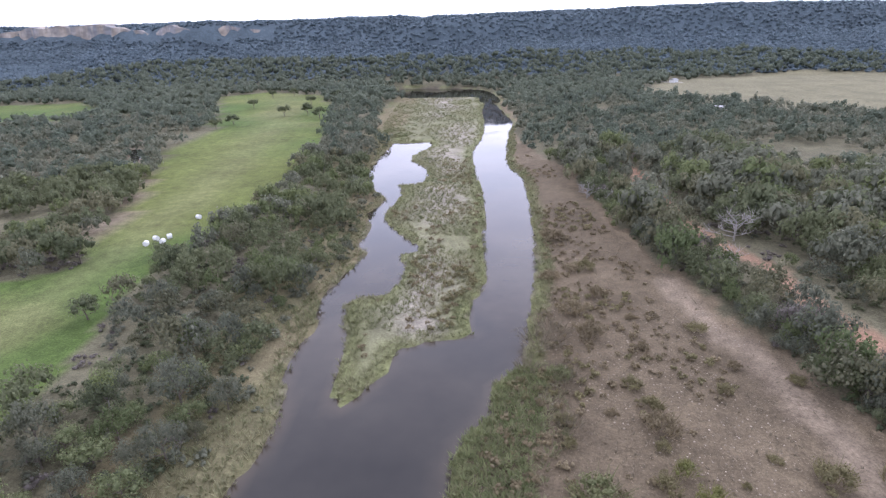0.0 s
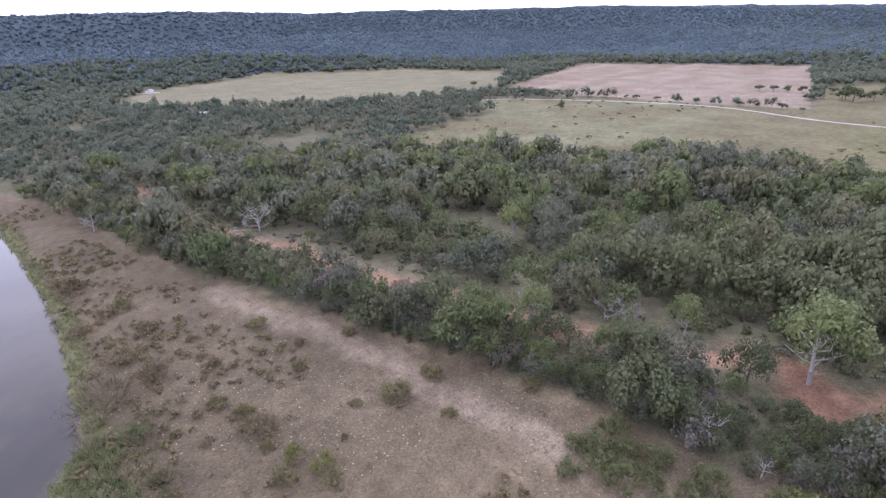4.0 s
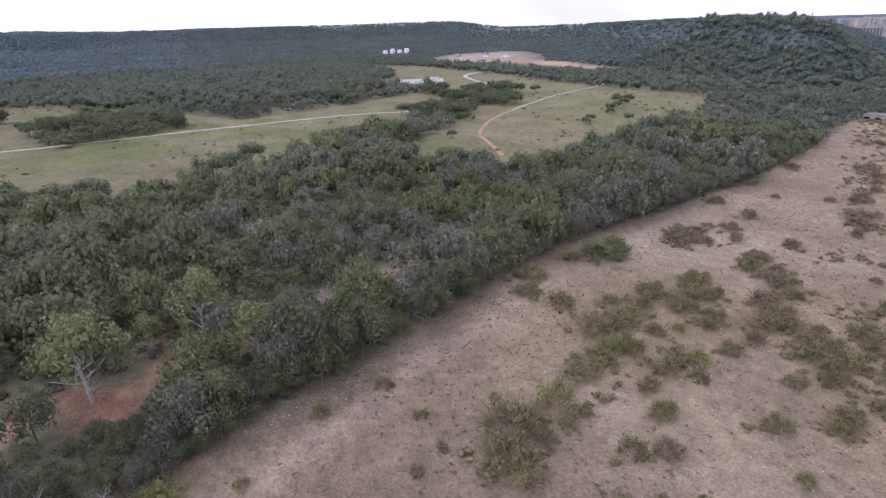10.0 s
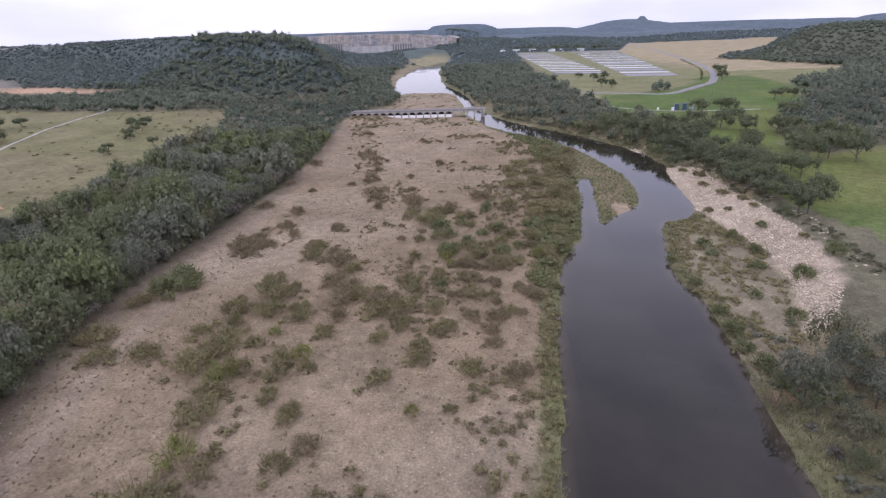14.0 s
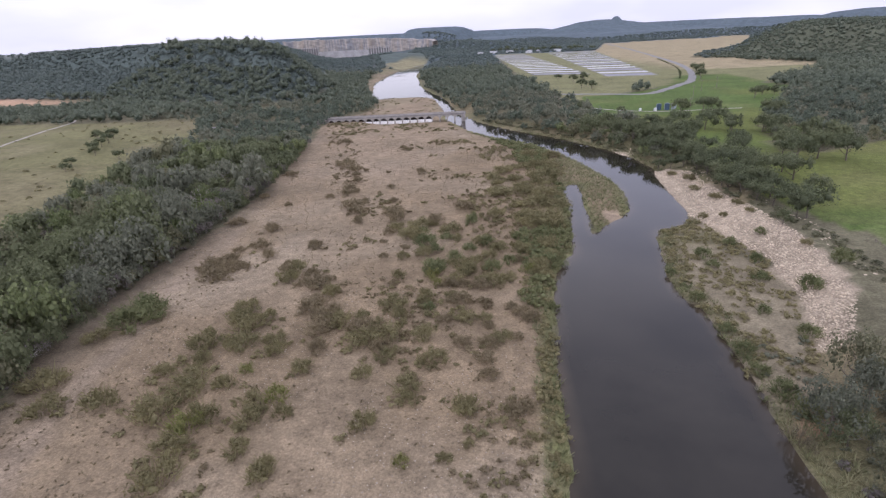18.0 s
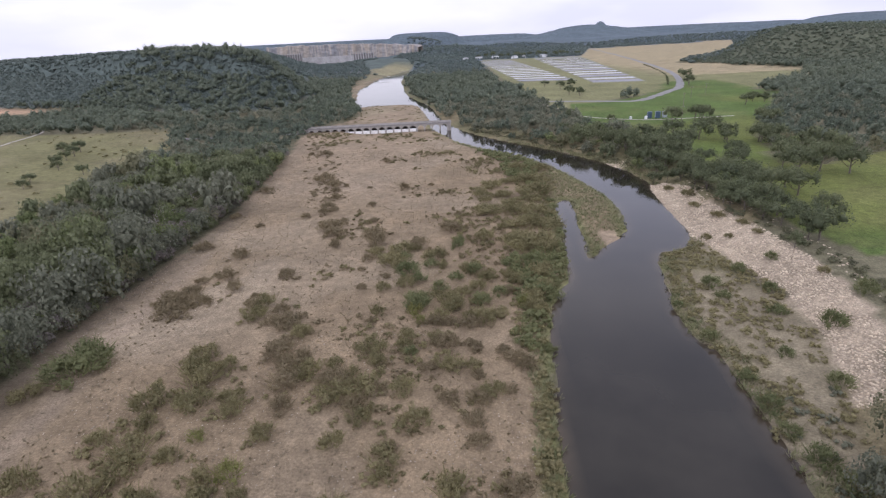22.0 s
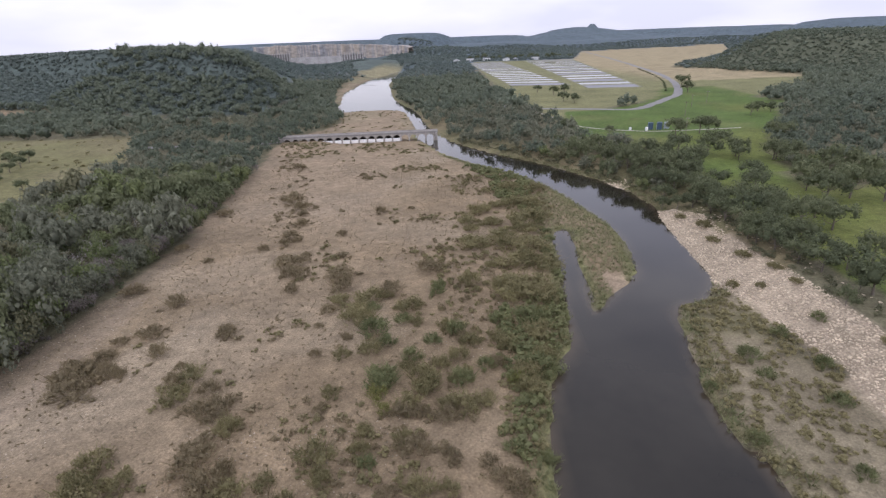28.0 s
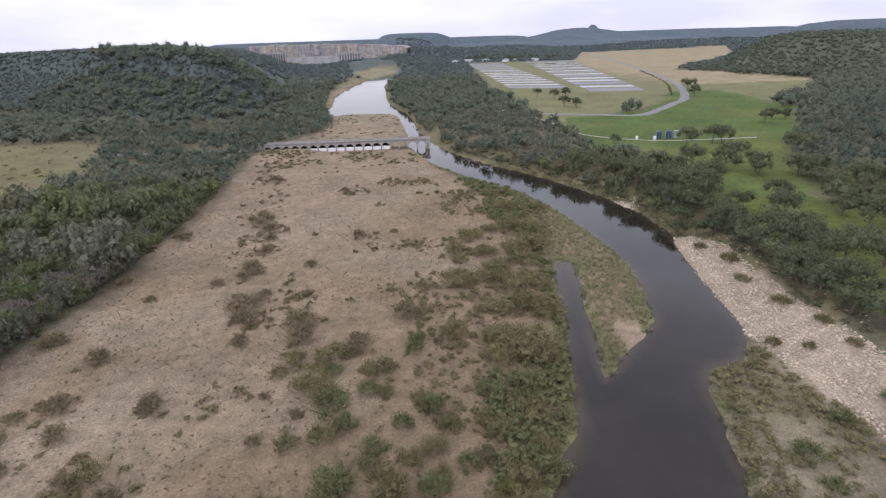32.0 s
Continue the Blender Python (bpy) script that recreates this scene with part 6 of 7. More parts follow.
def cliff_material():
    """Sandstone in upright streaks of tan, orange and grey, with level ledges."""
    m, n, l, b = material("sandstone_cliff", 0.95, 0.15)
    c = n.new("ShaderNodeTexCoord")
    outs = []
    for sc, detail in (((0.045, 0.045, 0.006), 4.0), ((0.15, 0.15, 0.012), 5.0), ((0.06, 0.06, 0.12), 3.0)):
        k = n.new("ShaderNodeMapping")
        k.inputs["Scale"].default_value = sc
        l.new(c.outputs["Object"], k.inputs["Vector"])
        t = n.new("ShaderNodeTexNoise")
        t.inputs["Scale"].default_value, t.inputs["Detail"].default_value = 1.0, detail
        l.new(k.outputs["Vector"], t.inputs["Vector"])
        outs.append(t.outputs["Fac"])
    col = mix_node(n, l, remap(n, l, outs[0], 0.38, 0.62, 0, 1), (0.23, 0.23, 0.235), (0.33, 0.285, 0.235))
    col = mix_node(n, l, remap(n, l, outs[1], 0.5, 0.62, 0, 0.8), col, (0.40, 0.355, 0.30))
    l.new(scaled(n, l, col, remap(n, l, outs[2], 0.3, 0.7, 0.7, 1.25)), b.inputs["Base Color"])
    bump(n, l, b, outs[1], 1.5, 0.6)
    return m


CLIFF_ROCK = cliff_material()
# near-black brown for the plates that imitate shade in the bridge arches
ARCH_SHADE = plain("dark_rust", (0.055, 0.045, 0.04), 0.8, 0.3, 0.4, 3.0)
DAM_CONCRETE = plain("grey_dam_concrete", (0.36, 0.345, 0.33), 0.85, 0.2, 0.05, 0.4)
DAM_DARK = plain("stained_dam_concrete", (0.15, 0.14, 0.135), 0.85, 0.25, 0.05, 0.4)
WHITE_PAINT = plain("white_painted_metal", (0.72, 0.72, 0.71), 0.5, 0.08, 0.4, 4.0)
BLUE_STEEL = plain("dark_blue_steel", (0.055, 0.085, 0.125), 0.45, 0.15, 0.5, 4.0)
GREY_STEEL = plain("grey_steel", (0.33, 0.37, 0.41), 0.45, 0.12, 0.5, 4.0)
ROOF_METAL = plain("pale_sheet_roof", (0.52, 0.52, 0.52), 0.5, 0.12, 0.4, 4.0)
POLE_WOOD = plain("grey_pole_wood", (0.20, 0.17, 0.14), 0.9, 0.2, 2.0)


def ribbon(name, label, pts, width, mat, lift=0.14, category="road"):
    """A road draped over the ground, with worn uneven edges."""
    p = catmull(pts, 5.0)
    d = np.gradient(p, axis=0)
    d /= np.linalg.norm(d, axis=1)[:, None]
    nrm = np.stack([-d[:, 1], d[:, 0]], 1)
    rng = np.random.default_rng(len(p))
    rows = []
    for k in (-1.0, -0.5, 0.0, 0.5, 1.0):
        w = width / 2 * k * (1 + (0.22 * rng.uniform(-1, 1, len(p)) if abs(k) == 1 else 0))
        q = p + nrm * np.reshape(w, (-1, 1))
        rows.append(np.c_[q, ground_z(q[:, 0], q[:, 1]) + lift * (1.0 if abs(k) < 1 else 0.3)])
    v = np.stack(rows, 1).reshape(-1, 3)
    i = np.arange(len(p) - 1)[:, None] * 5 + np.arange(4)[None]
    f = np.stack([i, i + 1, i + 6, i + 5], -1).reshape(-1, 4)
    return tagged(new(name, mesh_from(name, v, f, mat, True)), label, category, kind="structure")


ribbon("road_east", "white gravel road across the meadow", [(414, 323), (445, 284), (480, 148), (444, 42), (437, -77), (428, -201), (405, -266), (402, -330), (430, -400), (560, -470)], 3.6, GRAVEL, 0.25)
ribbon("road_far", "white gravel road past the clearing", [(560, -470), (660, -520), (700, -600), (690, -700)], 6, GRAVEL, 0.3)
ribbon("track_white", "pale stony track over a grassy rise", [(440, -560), (425, -534), (401, -441), (372, -370), (350, -325)], 2.2, GRAVEL, 0.25)
ribbon("track_red", "reddish dirt track curving through dry grass", [(350, -325), (326, -282), (290, -240), (269, -228), (245, -216), (231, -208)], 2.8, RED_DIRT, 0.2)
ribbon("drive_loop", "grey drive curving round the fish ponds", LOOP[::6].tolist(), 9, ASPHALT, 0.3)
ribbon("drive_lawn", "pale path over mown grass to the tanks", [(-60, -640), (-78, -560), (-92, -510), (-128, -482), (-160, -478), (-200, -480)], 1.8, GRAVEL, 0.22)
ribbon("highway_east", "road leading to the stone bridge", [(152, -497), (200, -488), (260, -480)], 8, ASPHALT, 0.4)
ribbon("creek", "shallow creek shining between dirt banks", [(-186, 296), (-192, 308), (-198, 322), (-210, 345)], 6, WATER, 0.2, "creek")
ribbon("field_road", "pale bare strip beside the hay field", [(192, 745), (222, 725), (255, 700), (272, 690)], 7, GRAVEL, 0.3)
pad_pts = [(680, -415), (655, -470), (585, -428), (625, -388)]
pad_z = float(ground_z(np.array([q[0] for q in pad_pts]), np.array([q[1] for q in pad_pts])).max()) + 0.25


def part(name, bm, mat, parent, label=""):
    me = bpy.data.meshes.new(name)
    bm.to_mesh(me)
    bm.free()
    me.materials.append(mat)
    ob = new(name, me)
    ob.parent = parent
    return tagged(ob, label) if label else ob


def box(bm, x0, x1, y0, y1, z0, z1, bevel=0.0):
    m = Matrix.Translation(((x0 + x1) / 2, (y0 + y1) / 2, (z0 + z1) / 2)) @ Matrix.Diagonal((x1 - x0, y1 - y0, z1 - z0, 1))
    v = bmesh.ops.create_cube(bm, size=1.0, matrix=m)["verts"]
    if bevel:
        bmesh.ops.bevel(bm, geom=list({e for q in v for e in q.link_edges}), offset=bevel, segments=1, affect="EDGES")


def can(bm, x, y, z0, z1, r, top=None, n=20):
    bmesh.ops.create_cone(bm, cap_ends=True, segments=n, radius1=r, radius2=r if top is None else top, depth=z1 - z0, matrix=Matrix.Translation((x, y, (z0 + z1) / 2)))


def loft(name, outline, z0, z1, mat, parent=None, label=""):
    bm = bmesh.new()
    vs = [bm.verts.new((x, y, z0)) for x, y in outline]
    top = [bm.verts.new((x, y, z1)) for x, y in outline]
    bm.faces.new(top)
    for i in range(len(vs)):
        j = (i + 1) % len(vs)
        bm.faces.new((vs[i], vs[j], top[j], top[i]))
    bmesh.ops.recalc_face_normals(bm, faces=bm.faces)
    return part(name, bm, mat, parent, label)


pad = loft("gravel_pad", [(x + srng.uniform(-4, 4), y + srng.uniform(-4, 4)) for x, y in pad_pts], pad_z - 2.0, pad_z, GRAVEL)
tagged(pad, "bare pale gravel yard in the meadow", "yard", kind="structure")

# ---- stone arch bridge ----
bridge = new("arch_bridge")
tagged(bridge, "low masonry arch bridge with pale sills crossing the river", "bridge")
A, B = Vector((150, -500, 0)), Vector((29, -511, 0))
SPAN = (B - A).length / 18
bridge.matrix_world = Matrix.Translation(A) @ Matrix.Rotation(math.atan2(B.y - A.y, B.x - A.x), 4, "Z")
DECK, HALF = 7.2, 3.7


def arch_span():
    """One span: a wall block with a round-headed opening through it."""
    bm = bmesh.new()
    r, spring, pier = SPAN / 2 - 0.55, 2.9, 0.55
    prof = [(pier, -0.8), (pier, spring)] + [(SPAN / 2 - r * math.cos(a), spring + r * 0.92 * math.sin(a)) for a in np.linspace(0.2, math.pi - 0.2, 11)] + [(SPAN - pier, spring), (SPAN - pier, -0.8)]
    outer = [(0.0, -0.8), (0.0, DECK - 0.6)] + [(SPAN * k / 10, DECK - 0.6) for k in range(1, 10)] + [(SPAN, DECK - 0.6), (SPAN, -0.8)]
    n = len(prof)
    outer = outer[:1] + [outer[1]] + outer[2:-2] + outer[-2:]
    outer = [outer[min(i, len(outer) - 1)] for i in range(len(outer))]
    src = np.linspace(0, len(outer) - 1, n)
    outer = [outer[int(round(q))] for q in src]
    for y in (-HALF, HALF):
        a = [bm.verts.new((x, y, z)) for x, z in prof]
        b = [bm.verts.new((x, y, z)) for x, z in outer]
        for i in range(n - 1):
            q = [a[i], a[i + 1], b[i + 1], b[i]]
            q = [v for k, v in enumerate(q) if v not in q[:k]]
            bm.faces.new(q)
    bm.verts.ensure_lookup_table()
    for i in range(n - 1):
        bm.faces.new((bm.verts[i], bm.verts[i + 1], bm.verts[2 * n + i + 1], bm.verts[2 * n + i]))
    bmesh.ops.remove_doubles(bm, verts=bm.verts, dist=1e-4)
    bmesh.ops.recalc_face_normals(bm, faces=bm.faces)
    return bm


first = part("arch", arch_span(), CONCRETE, bridge)
for q in range(1, 18):
    o = new("arch", first.data)
    o.parent, o.location = bridge, (SPAN * q, 0, 0)
bm = bmesh.new()
box(bm, -0.45, 0.45, -HALF - 1.1, HALF + 1.1, -0.9, 2.6, 0.35)
pier = part("pier", bm, CONCRETE, bridge)
for q in range(1, 19):
    o = new("pier", pier.data)
    o.parent, o.location = bridge, (SPAN * q, 0, 0)
bm = bmesh.new()
box(bm, -6, SPAN * 18 + 3, -HALF - 0.25, HALF + 0.25, DECK - 0.6, DECK, 0.05)
part("deck", bm, ASPHALT, bridge, "grey road deck")
for y in (-HALF, HALF):
    bm = bmesh.new()
    box(bm, -6, SPAN * 18 + 3, y - 0.16, y + 0.16, DECK + 0.004, DECK + 0.75, 0.04)
    part("parapet", bm, CONCRETE, bridge, "low stone parapet")
bm = bmesh.new()
box(bm, 0.62, SPAN - 0.62, -HALF + 0.5, -HALF + 1.0, -0.9, 3.1, 0.05)
sill = part("sill", bm, PALE_CONCRETE, bridge, "pale concrete sill")
for q in range(5, 14):
    o = new("sill", sill.data)
    o.parent, o.location, o["label"] = bridge, (SPAN * q, 0, 0), "pale concrete sill"
sill.location = (SPAN * 4, 0, 0)
# dark plates added behind the openings, in place of shade under the vaults
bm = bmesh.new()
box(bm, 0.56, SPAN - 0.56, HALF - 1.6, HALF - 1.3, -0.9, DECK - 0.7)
backing = part("weir_gate", bm, ARCH_SHADE, bridge, "added dark plate for the shade inside the arch")
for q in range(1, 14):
    o = new("weir_gate", backing.data)
    o.parent, o.location, o["label"] = bridge, (SPAN * q, 0, 0), "added dark plate for the shade inside the arch"
for q in (0, 1):
    bm = bmesh.new()
    box(bm, -9 if q == 0 else SPAN * 18 + 0.5, -0.5 if q == 0 else SPAN * 18 + 2.6, -HALF - 0.6, HALF + 0.6, -1, DECK - 0.62, 0.2)
    part("abutment", bm, CONCRETE, bridge)

# ---- dam and cliffs up the valley ----
dam = new("dam")
tagged(dam, "long concrete dam with buttresses and a gated spillway", "dam")
DA, DB = Vector((706, -2020, 3)), Vector((352, -2108, 3))
dam.matrix_world = Matrix.Translation(DA) @ Matrix.Rotation(math.atan2(DB.y - DA.y, DB.x - DA.x), 4, "Z")


def slab(bm, x0, x1, z0, z1, foot, crest):
    """A wall with a sloping downstream face, which looks down the valley (local +y is upstream)."""
    v = [bm.verts.new(p) for x in (x0, x1) for p in ((x, -foot, z0), (x, crest, z0), (x, crest, z1), (x, -crest, z1))]
    for f in ((0, 1, 2, 3), (7, 6, 5, 4), (0, 4, 5, 1), (1, 5, 6, 2), (2, 6, 7, 3), (3, 7, 4, 0)):
        bm.faces.new([v[i] for i in f])
    bmesh.ops.recalc_face_normals(bm, faces=bm.faces)


SIDE = -1.0 if (Matrix.Rotation(math.atan2(DB.y - DA.y, DB.x - DA.x), 4, "Z") @ Vector((0, -1, 0))).y > 0 else 1.0
dam.scale = (1, SIDE, 1)
for x0, x1, z1, foot, mat, lab in ((0, 95, 43, 6, DAM_DARK, "dark recessed wall"), (95, 270, 31, 20, DAM_CONCRETE, "smooth pale face"), (270, 349, 34, 10, DAM_DARK, "spillway wall")):
    bm = bmesh.new()
    slab(bm, x0, x1, -4, z1, foot, 3)
    part("wall", bm, mat, dam, lab)
bm = bmesh.new()
slab(bm, 1, 4, -3.5, 46, 24, 6)
butt = part("buttress", bm, DAM_CONCRETE, dam, "pale buttress")
for q in range(1, 12):
    o = new("buttress", butt.data)
    o.parent, o.location, o["label"] = dam, (q * 8.2, 0, 0), "pale buttress"
bm = bmesh.new()
slab(bm, 271, 274, -3.5, 40, 22, 3.5)
pierd = part("spillway_pier", bm, DAM_CONCRETE, dam, "pale pier")
for q in range(1, 9):
    o = new("spillway_pier", pierd.data)
    o.parent, o.location, o["label"] = dam, (q * 9.2, 0, 0), "pale pier"
bm = bmesh.new()
box(bm, 268, 352, -2.5, 2.5, 40.2, 41.6)
part("service_bridge", bm, CONCRETE, dam)
bm = bmesh.new()
slab(bm, 275, 362, -4, 9, 34, 4)
part("apron", bm, DAM_CONCRETE, dam, "pale stepped apron")
bm = bmesh.new()
for x in (172, 215):
    slab(bm, x, x + 3, -3, 14, 24, 3)
part("outlet", bm, CONCRETE, dam)


def cliff(name, label, pts, z0, z1, mat, depth=14.0, seed=1, step=4.0):
    """A rock face with ledges and clefts along a line; it has a back, so that it stands as a solid."""
    p = catmull(pts, step)
    d = np.gradient(p, axis=0)
    d /= np.linalg.norm(d, axis=1)[:, None]
    nrm = np.stack([-d[:, 1], d[:, 0]], 1)
    s = np.r_[0, np.cumsum(np.hypot(*np.diff(p, axis=0).T))]
    rows = []
    levels = np.linspace(0, 1, 12)
    for t in levels:
        off = (fractal(s, s * 0 + t * 10, 26, seed, 3) - 0.5) * 16 + (lattice(s, s * 0, 9, seed + 5) - 0.5) * 6 - t * 4
        top = z0 + (np.interp(s / s[-1], np.linspace(0, 1, len(z1)), z1) + (lattice(s, s * 0, 18, seed + 9) - 0.5) * 5 - z0) * t
        q = p + nrm * off[:, None]
        rows.append(np.c_[q, top])
    back = p - nrm * depth
    rows.append(np.c_[back, rows[-1][:, 2] + 1])
    rows.append(np.c_[back, np.full(len(p), z0)])
    v = np.stack(rows, 1)
    n, m = v.shape[:2]
    i = np.arange(n - 1)[:, None] * m + np.arange(m - 1)[None]
    f = np.stack([i, i + 1, i + m + 1, i + m], -1).reshape(-1, 4)
    return tagged(new(name, mesh_from(name, v.reshape(-1, 3), f, mat, False)), label, "cliff", kind="structure")


cliff("cliff_south", "banded tan sandstone cliff behind the dam", [(225, -2300), (330, -2340), (460, -2320), (620, -2270), (800, -2200)], 4, (52, 64, 70, 72, 74, 73), CLIFF_ROCK, 40, 3, 7)


cliff("cliff_north", "tan and grey sandstone rim rock above the wooded slope", RIM_NORTH, 72, (80, 89, 81, 91, 80, 92, 97, 96, 95, 87), CLIFF_ROCK, 40, 7, 4)

# ---- fish ponds ----
POND_WATER = WATER
LINER = plain("pale_pond_liner", (0.205, 0.205, 0.225), 0.7, 0.2, 0.02, 0.3)
DIKE = plain("dike_gravel", (0.20, 0.20, 0.13), 0.95, 0.2, 0.05, 0.5)


def pond(c, filled):
    """One pond: four dikes round a basin."""
    c = [Vector((x, y, 0)) for x, y in c]
    mid = sum(c, Vector()) / 4
    inner = [mid + (q - mid) * 0.9 for q in c]
    e = new("fish_pond")
    bm = bmesh.new()
    o = [bm.verts.new((q.x, q.y, 6.6)) for q in c]
    t = [bm.verts.new((*(mid + (q - mid) * 0.96).xy, 8.0)) for q in c]
    s = [bm.verts.new((q.x, q.y, 7.1)) for q in inner]
    for i in range(4):
        j = (i + 1) % 4
        bm.faces.new((o[i], o[j], t[j], t[i])), bm.faces.new((t[i], t[j], s[j], s[i]))
    bmesh.ops.recalc_face_normals(bm, faces=bm.faces)
    part("dike", bm, DIKE, e)
    bm = bmesh.new()
    bm.faces.new([bm.verts.new((q.x, q.y, 7.3)) for q in (mid + (p - mid) * 0.92 for p in c)])
    bmesh.ops.recalc_face_normals(bm, faces=bm.faces)
    if bm.faces[:] and (bm.faces.ensure_lookup_table() or bm.faces[0].normal.z < 0):
        bmesh.ops.reverse_faces(bm, faces=bm.faces)
    part("basin", bm, POND_WATER if filled else LINER, e, "still water" if filled else "drained grey basin")
    tagged(e, "long rectangular fish pond full of water" if filled else "long rectangular fish pond, drained and grey", "pond", "hatchery ponds")


for (x0, y0), (x1, y1), (x2, y2), (x3, y3), fill in (((-63, -905), (-2, -1746), (-104, -1730), (-150, -882), "01111111010000000"), ((-160, -826), (-168, -1745), (-310, -1738), (-232, -818), "01011010101010100")):
    n = len(fill)
    for q, on in enumerate(fill):
        a, b = (q + 0.04) / n, (q + 0.96) / n
        pond([(x0 + (x1 - x0) * a, y0 + (y1 - y0) * a), (x0 + (x1 - x0) * b, y0 + (y1 - y0) * b), (x3 + (x2 - x3) * b, y3 + (y2 - y3) * b), (x3 + (x2 - x3) * a, y3 + (y2 - y3) * a)], on == "1")

# ---- tanks, poles, sheds and small things ----


def tank(x, y, r, h, mat, label, category="tank"):
    e = new("storage_tank")
    e.location = (x, y, float(ground_z(x, y)[0]) - 0.1)
    bm = bmesh.new()
    can(bm, 0, 0, 0, h, r)
    part("shell", bm, mat, e)
    bm = bmesh.new()
    can(bm, 0, 0, h + 0.004, h + r * 0.22, r * 1.02, r * 0.12)
    part("roof", bm, mat, e)
    bm = bmesh.new()
    can(bm, r + 0.12, 0, 0, h, 0.08, n=6), can(bm, r + 0.12, 0.45, 0, h, 0.08, n=6)
    for k in range(int(h / 0.5)):
        box(bm, r + 0.07, r + 0.17, 0, 0.45, 0.4 + k * 0.5, 0.46 + k * 0.5)
    part("ladder", bm, GREY_STEEL, e)
    return tagged(e, label, category)


tank(-137, -489, 1.9, 5.0, BLUE_STEEL, "dark blue upright storage tank on the lawn")
tank(-143, -487, 2.0, 5.3, BLUE_STEEL, "dark blue upright storage tank on the lawn")
tank(-149, -489, 1.9, 4.8, GREY_STEEL, "pale grey upright storage tank on the lawn")
tank(-133, -485, 1.1, 2.4, WHITE_PAINT, "small white tank beside larger tanks")
tank(-122, -489, 0.9, 2.0, WHITE_PAINT, "small white tank beside larger tanks")
for q, (x, y) in enumerate(((1160, -718), (1172, -706), (1186, -694), (1148, -730))):
    tank(x, y, 6, 9 + q % 2 * 2.5, WHITE_PAINT, "white storage tank at the foot of the hills")


def shed(x, y, w, d, h, turn, wall, roof, label, category="shed"):
    e = new("shed")
    z = float(ground_z(x, y)[0])
    e.matrix_world = Matrix.Translation((x, y, z - 0.2)) @ Matrix.Rotation(turn, 4, "Z")
    bm = bmesh.new()
    box(bm, -w / 2, w / 2, -d / 2, d / 2, 0, h)
    part("wall", bm, wall, e)
    bm = bmesh.new()
    v = [bm.verts.new(p) for p in ((-w / 2 - 0.4, -d / 2 - 0.4, h), (w / 2 + 0.4, -d / 2 - 0.4, h), (w / 2 + 0.4, 0, h + d * 0.25), (-w / 2 - 0.4, 0, h + d * 0.25), (-w / 2 - 0.4, d / 2 + 0.4, h), (w / 2 + 0.4, d / 2 + 0.4, h))]
    for f in ((0, 1, 2, 3), (3, 2, 5, 4), (0, 3, 4), (1, 5, 2)):
        bm.faces.new([v[i] for i in f])
    bmesh.ops.solidify(bm, geom=bm.faces[:], thickness=0.12)
    part("roof", bm, roof, e)
    for s in (-1, 1):
        bm = bmesh.new()
        box(bm, s * w * 0.22 - 0.5, s * w * 0.22 + 0.5, -d / 2 - 0.06, -d / 2 + 0.1, 0.2 if s < 0 else 1.0, 2.2)
        part("door" if s < 0 else "window", bm, GREY_STEEL, e)
    return tagged(e, label, category)


shed(262, 694, 9, 6, 3.2, 0.7, WHITE_PAINT, ROOF_METAL, "small white field shed with a metal roof")
shed(218, 470, 12, 5, 2.4, -0.7, CONCRETE, ROOF_METAL, "low shed with a long pale roof among trees")
shed(380, -680, 7, 5, 3.0, 0.3, WHITE_PAINT, ROOF_METAL, "small white cabin at the wood's edge")
for q, (x, y) in enumerate(((993, -766), (900, -762), (870, -728), (950, -738), (930, -792), (846, -770))):
    shed(x, y, 8 + q % 3 * 4, 6, 3.2, q * 0.7, WHITE_PAINT if q % 2 else CONCRETE, ROOF_METAL, "white worksite building on bare ground", "building")
for q, (x, y) in enumerate(((618, -432), (640, -450), (600, -420))):
    shed(x, y, 12, 5, 3.2, 0.9, WHITE_PAINT, ROOF_METAL, "white trailer-like shed on the gravel yard")
for q, (x, y) in enumerate(((-10, -1820), (-60, -1825), (-120, -1815), (-150, -1835), (30, -1800), (-210, -1830))):
    shed(x, y, 22, 12, 5, q * 0.5, WHITE_PAINT, ROOF_METAL, "white hatchery building behind the ponds", "building")
shed(-38, -640, 10, 6, 3.0, 0.4, CONCRETE, ROOF_METAL, "grey hut with pale roof in the trees")
shed(-45, -700, 10, 6, 3.0, 0.1, WHITE_PAINT, ROOF_METAL, "pale hut among riverside trees")


def utility_pole(x, y, h, arm=True):
    e = new("utility_pole")
    e.location = (x, y, float(ground_z(x, y)[0]) - 0.3)
    bm = bmesh.new()
    can(bm, 0, 0, 0, h, 0.22, 0.14, 8)
    part("pole", bm, POLE_WOOD, e)
    if arm:
        bm = bmesh.new()
        box(bm, -1.4, 1.4, -0.08, 0.08, h - 1.1, h - 0.9)
        part("crossarm", bm, POLE_WOOD, e)
        for s in (-1.2, 0, 1.2):
            bm = bmesh.new()
            can(bm, s, 0, h - 0.895, h - 0.6, 0.09, 0.05, 6)
            part("insulator", bm, GREY_STEEL, e)
    tagged(e, "weathered wooden utility pole in grass", "pole", "utility poles")


for x, y, h in ((367, -110, 11), (-149, -451, 14), (-183, -544, 13), (-214, -611, 12), (-240, -640, 12), (91, 284, 9)):
    utility_pole(x, y, h)


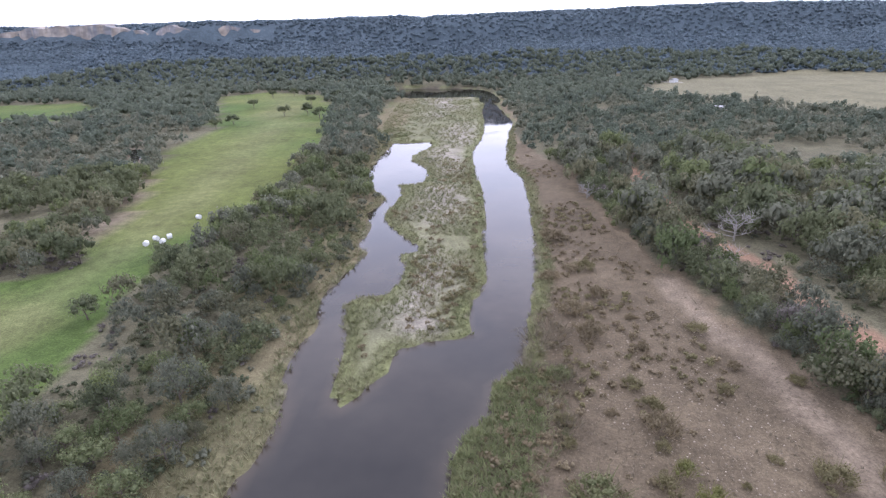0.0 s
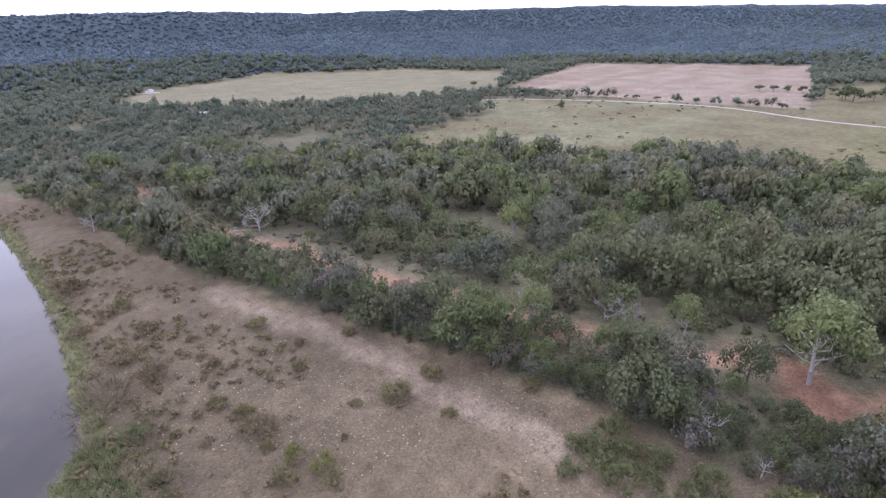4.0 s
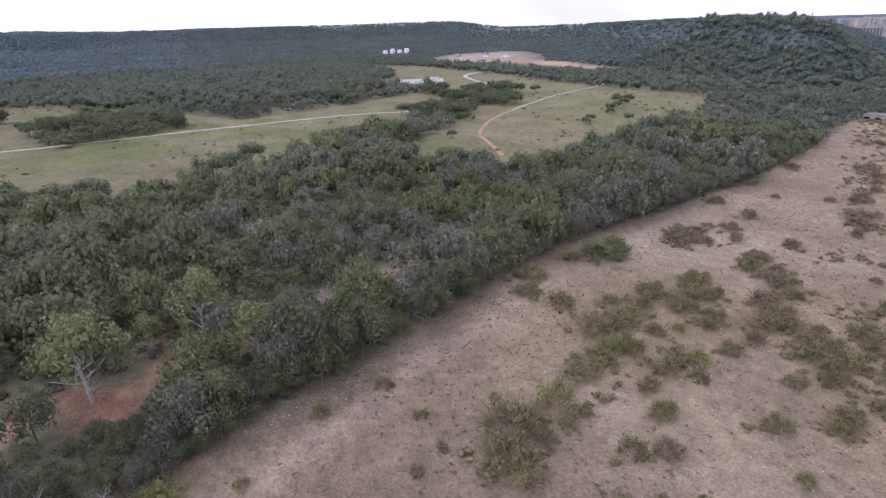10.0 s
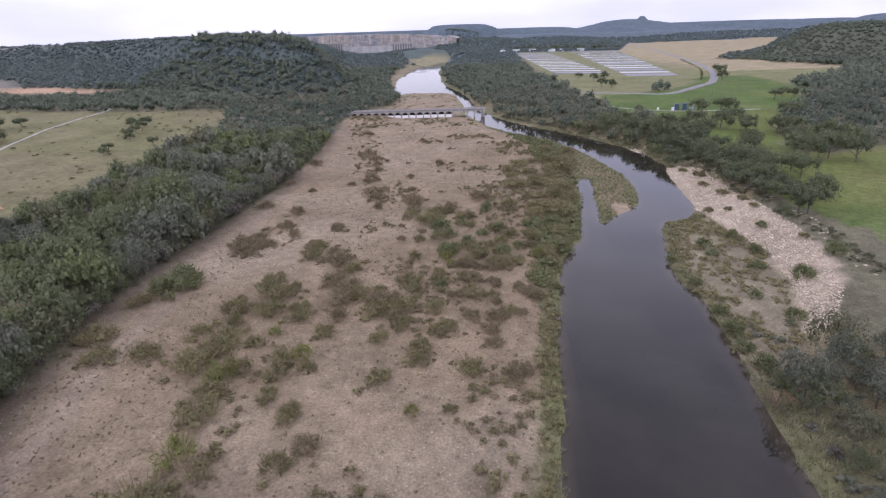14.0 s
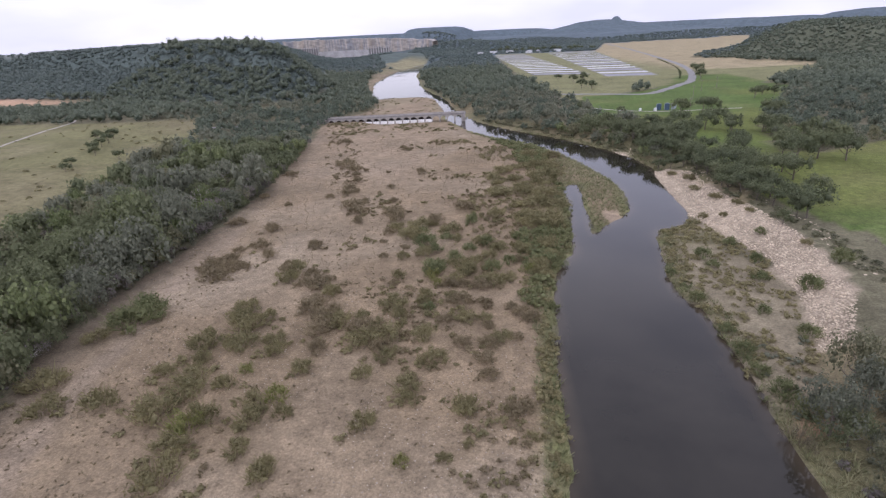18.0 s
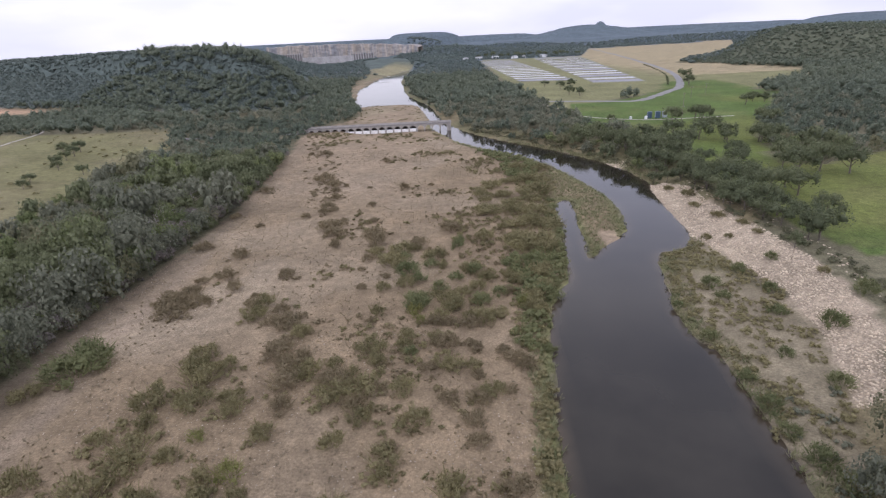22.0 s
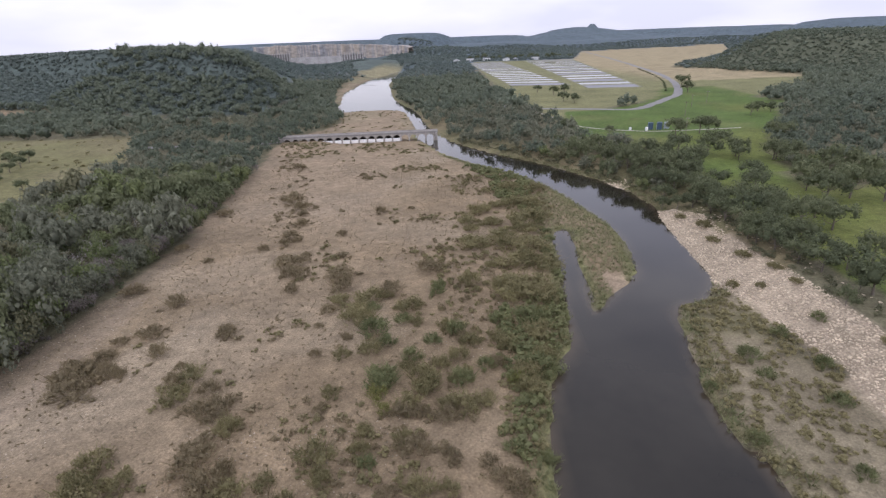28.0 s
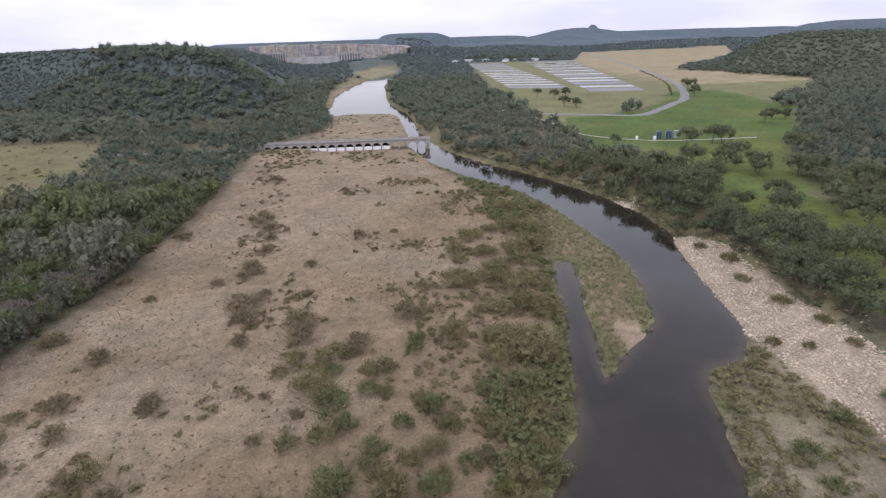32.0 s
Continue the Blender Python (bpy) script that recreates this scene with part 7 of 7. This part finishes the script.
def bale(x, y, turn):
    bm = bmesh.new()
    bmesh.ops.create_cone(bm, cap_ends=True, segments=16, radius1=0.95, radius2=0.95, depth=1.7, matrix=Matrix.Rotation(math.pi / 2, 4, "X"))
    bmesh.ops.bevel(bm, geom=bm.edges[:], offset=0.12, segments=2, affect="EDGES")
    me = bpy.data.meshes.new("hay_bale")
    bm.to_mesh(me)
    bm.free()
    me.materials.append(WHITE_PAINT)
    o = new("hay_bale", me)
    o.matrix_world = Matrix.Translation((x, y, float(ground_z(x, y)[0]) + 0.9)) @ Matrix.Rotation(turn, 4, "Z")
    tagged(o, "white plastic-wrapped round hay bale on grass", "hay bale", "wrapped bales")


for q, (x, y) in enumerate(((-107, 178), (-111, 181), (-107, 183), (-112, 176), (-106, 205))):
    bale(x, y, q * 1.1)


def rail_fence(x0, y0, x1, y1, n):
    e = new("rail_fence")
    for q in range(n):
        t = q / (n - 1)
        x, y = x0 + (x1 - x0) * t, y0 + (y1 - y0) * t
        bm = bmesh.new()
        z = float(ground_z(x, y)[0])
        can(bm, x, y, z - 0.2, z + 1.3, 0.1, 0.08, 6)
        part("post", bm, POLE_WOOD, e)
    for h in (0.55, 1.05):
        bm = bmesh.new()
        a, b = Vector((x0, y0, float(ground_z(x0, y0)[0]) + h)), Vector((x1, y1, float(ground_z(x1, y1)[0]) + h))
        m = look((a + b) / 2, b)
        bmesh.ops.create_cube(bm, size=1.0, matrix=m @ Matrix.Diagonal((0.06, 0.14, (b - a).length, 1)))
        part("rail", bm, POLE_WOOD, e)
    tagged(e, "short weathered wooden rail fence on the lawn", "fence")


rail_fence(-116, -181, -115, -172, 4)


def fallen_trunk(x0, y0, x1, y1):
    rng = np.random.default_rng(5)
    v, f = branches(rng, math.hypot(x1 - x0, y1 - y0) / 0.62, 3.2, 0.26, 7, 4, 6, 0.35)
    o = new("fallen_trunk", mesh_from("fallen_trunk", v, f, DEADWOOD, True))
    z0, z1 = float(ground_z(x0, y0)[0]) + 3.2, float(ground_z(x1, y1)[0]) + 0.6
    o.matrix_world = Matrix.Translation((x0, y0, z0)) @ Vector((x1 - x0, y1 - y0, z1 - z0)).to_track_quat("Z", "Y").to_matrix().to_4x4()
    tagged(o, "bleached fallen tree trunk leaning out of the wood", "tree trunk")


fallen_trunk(121, -57, 107, -67)
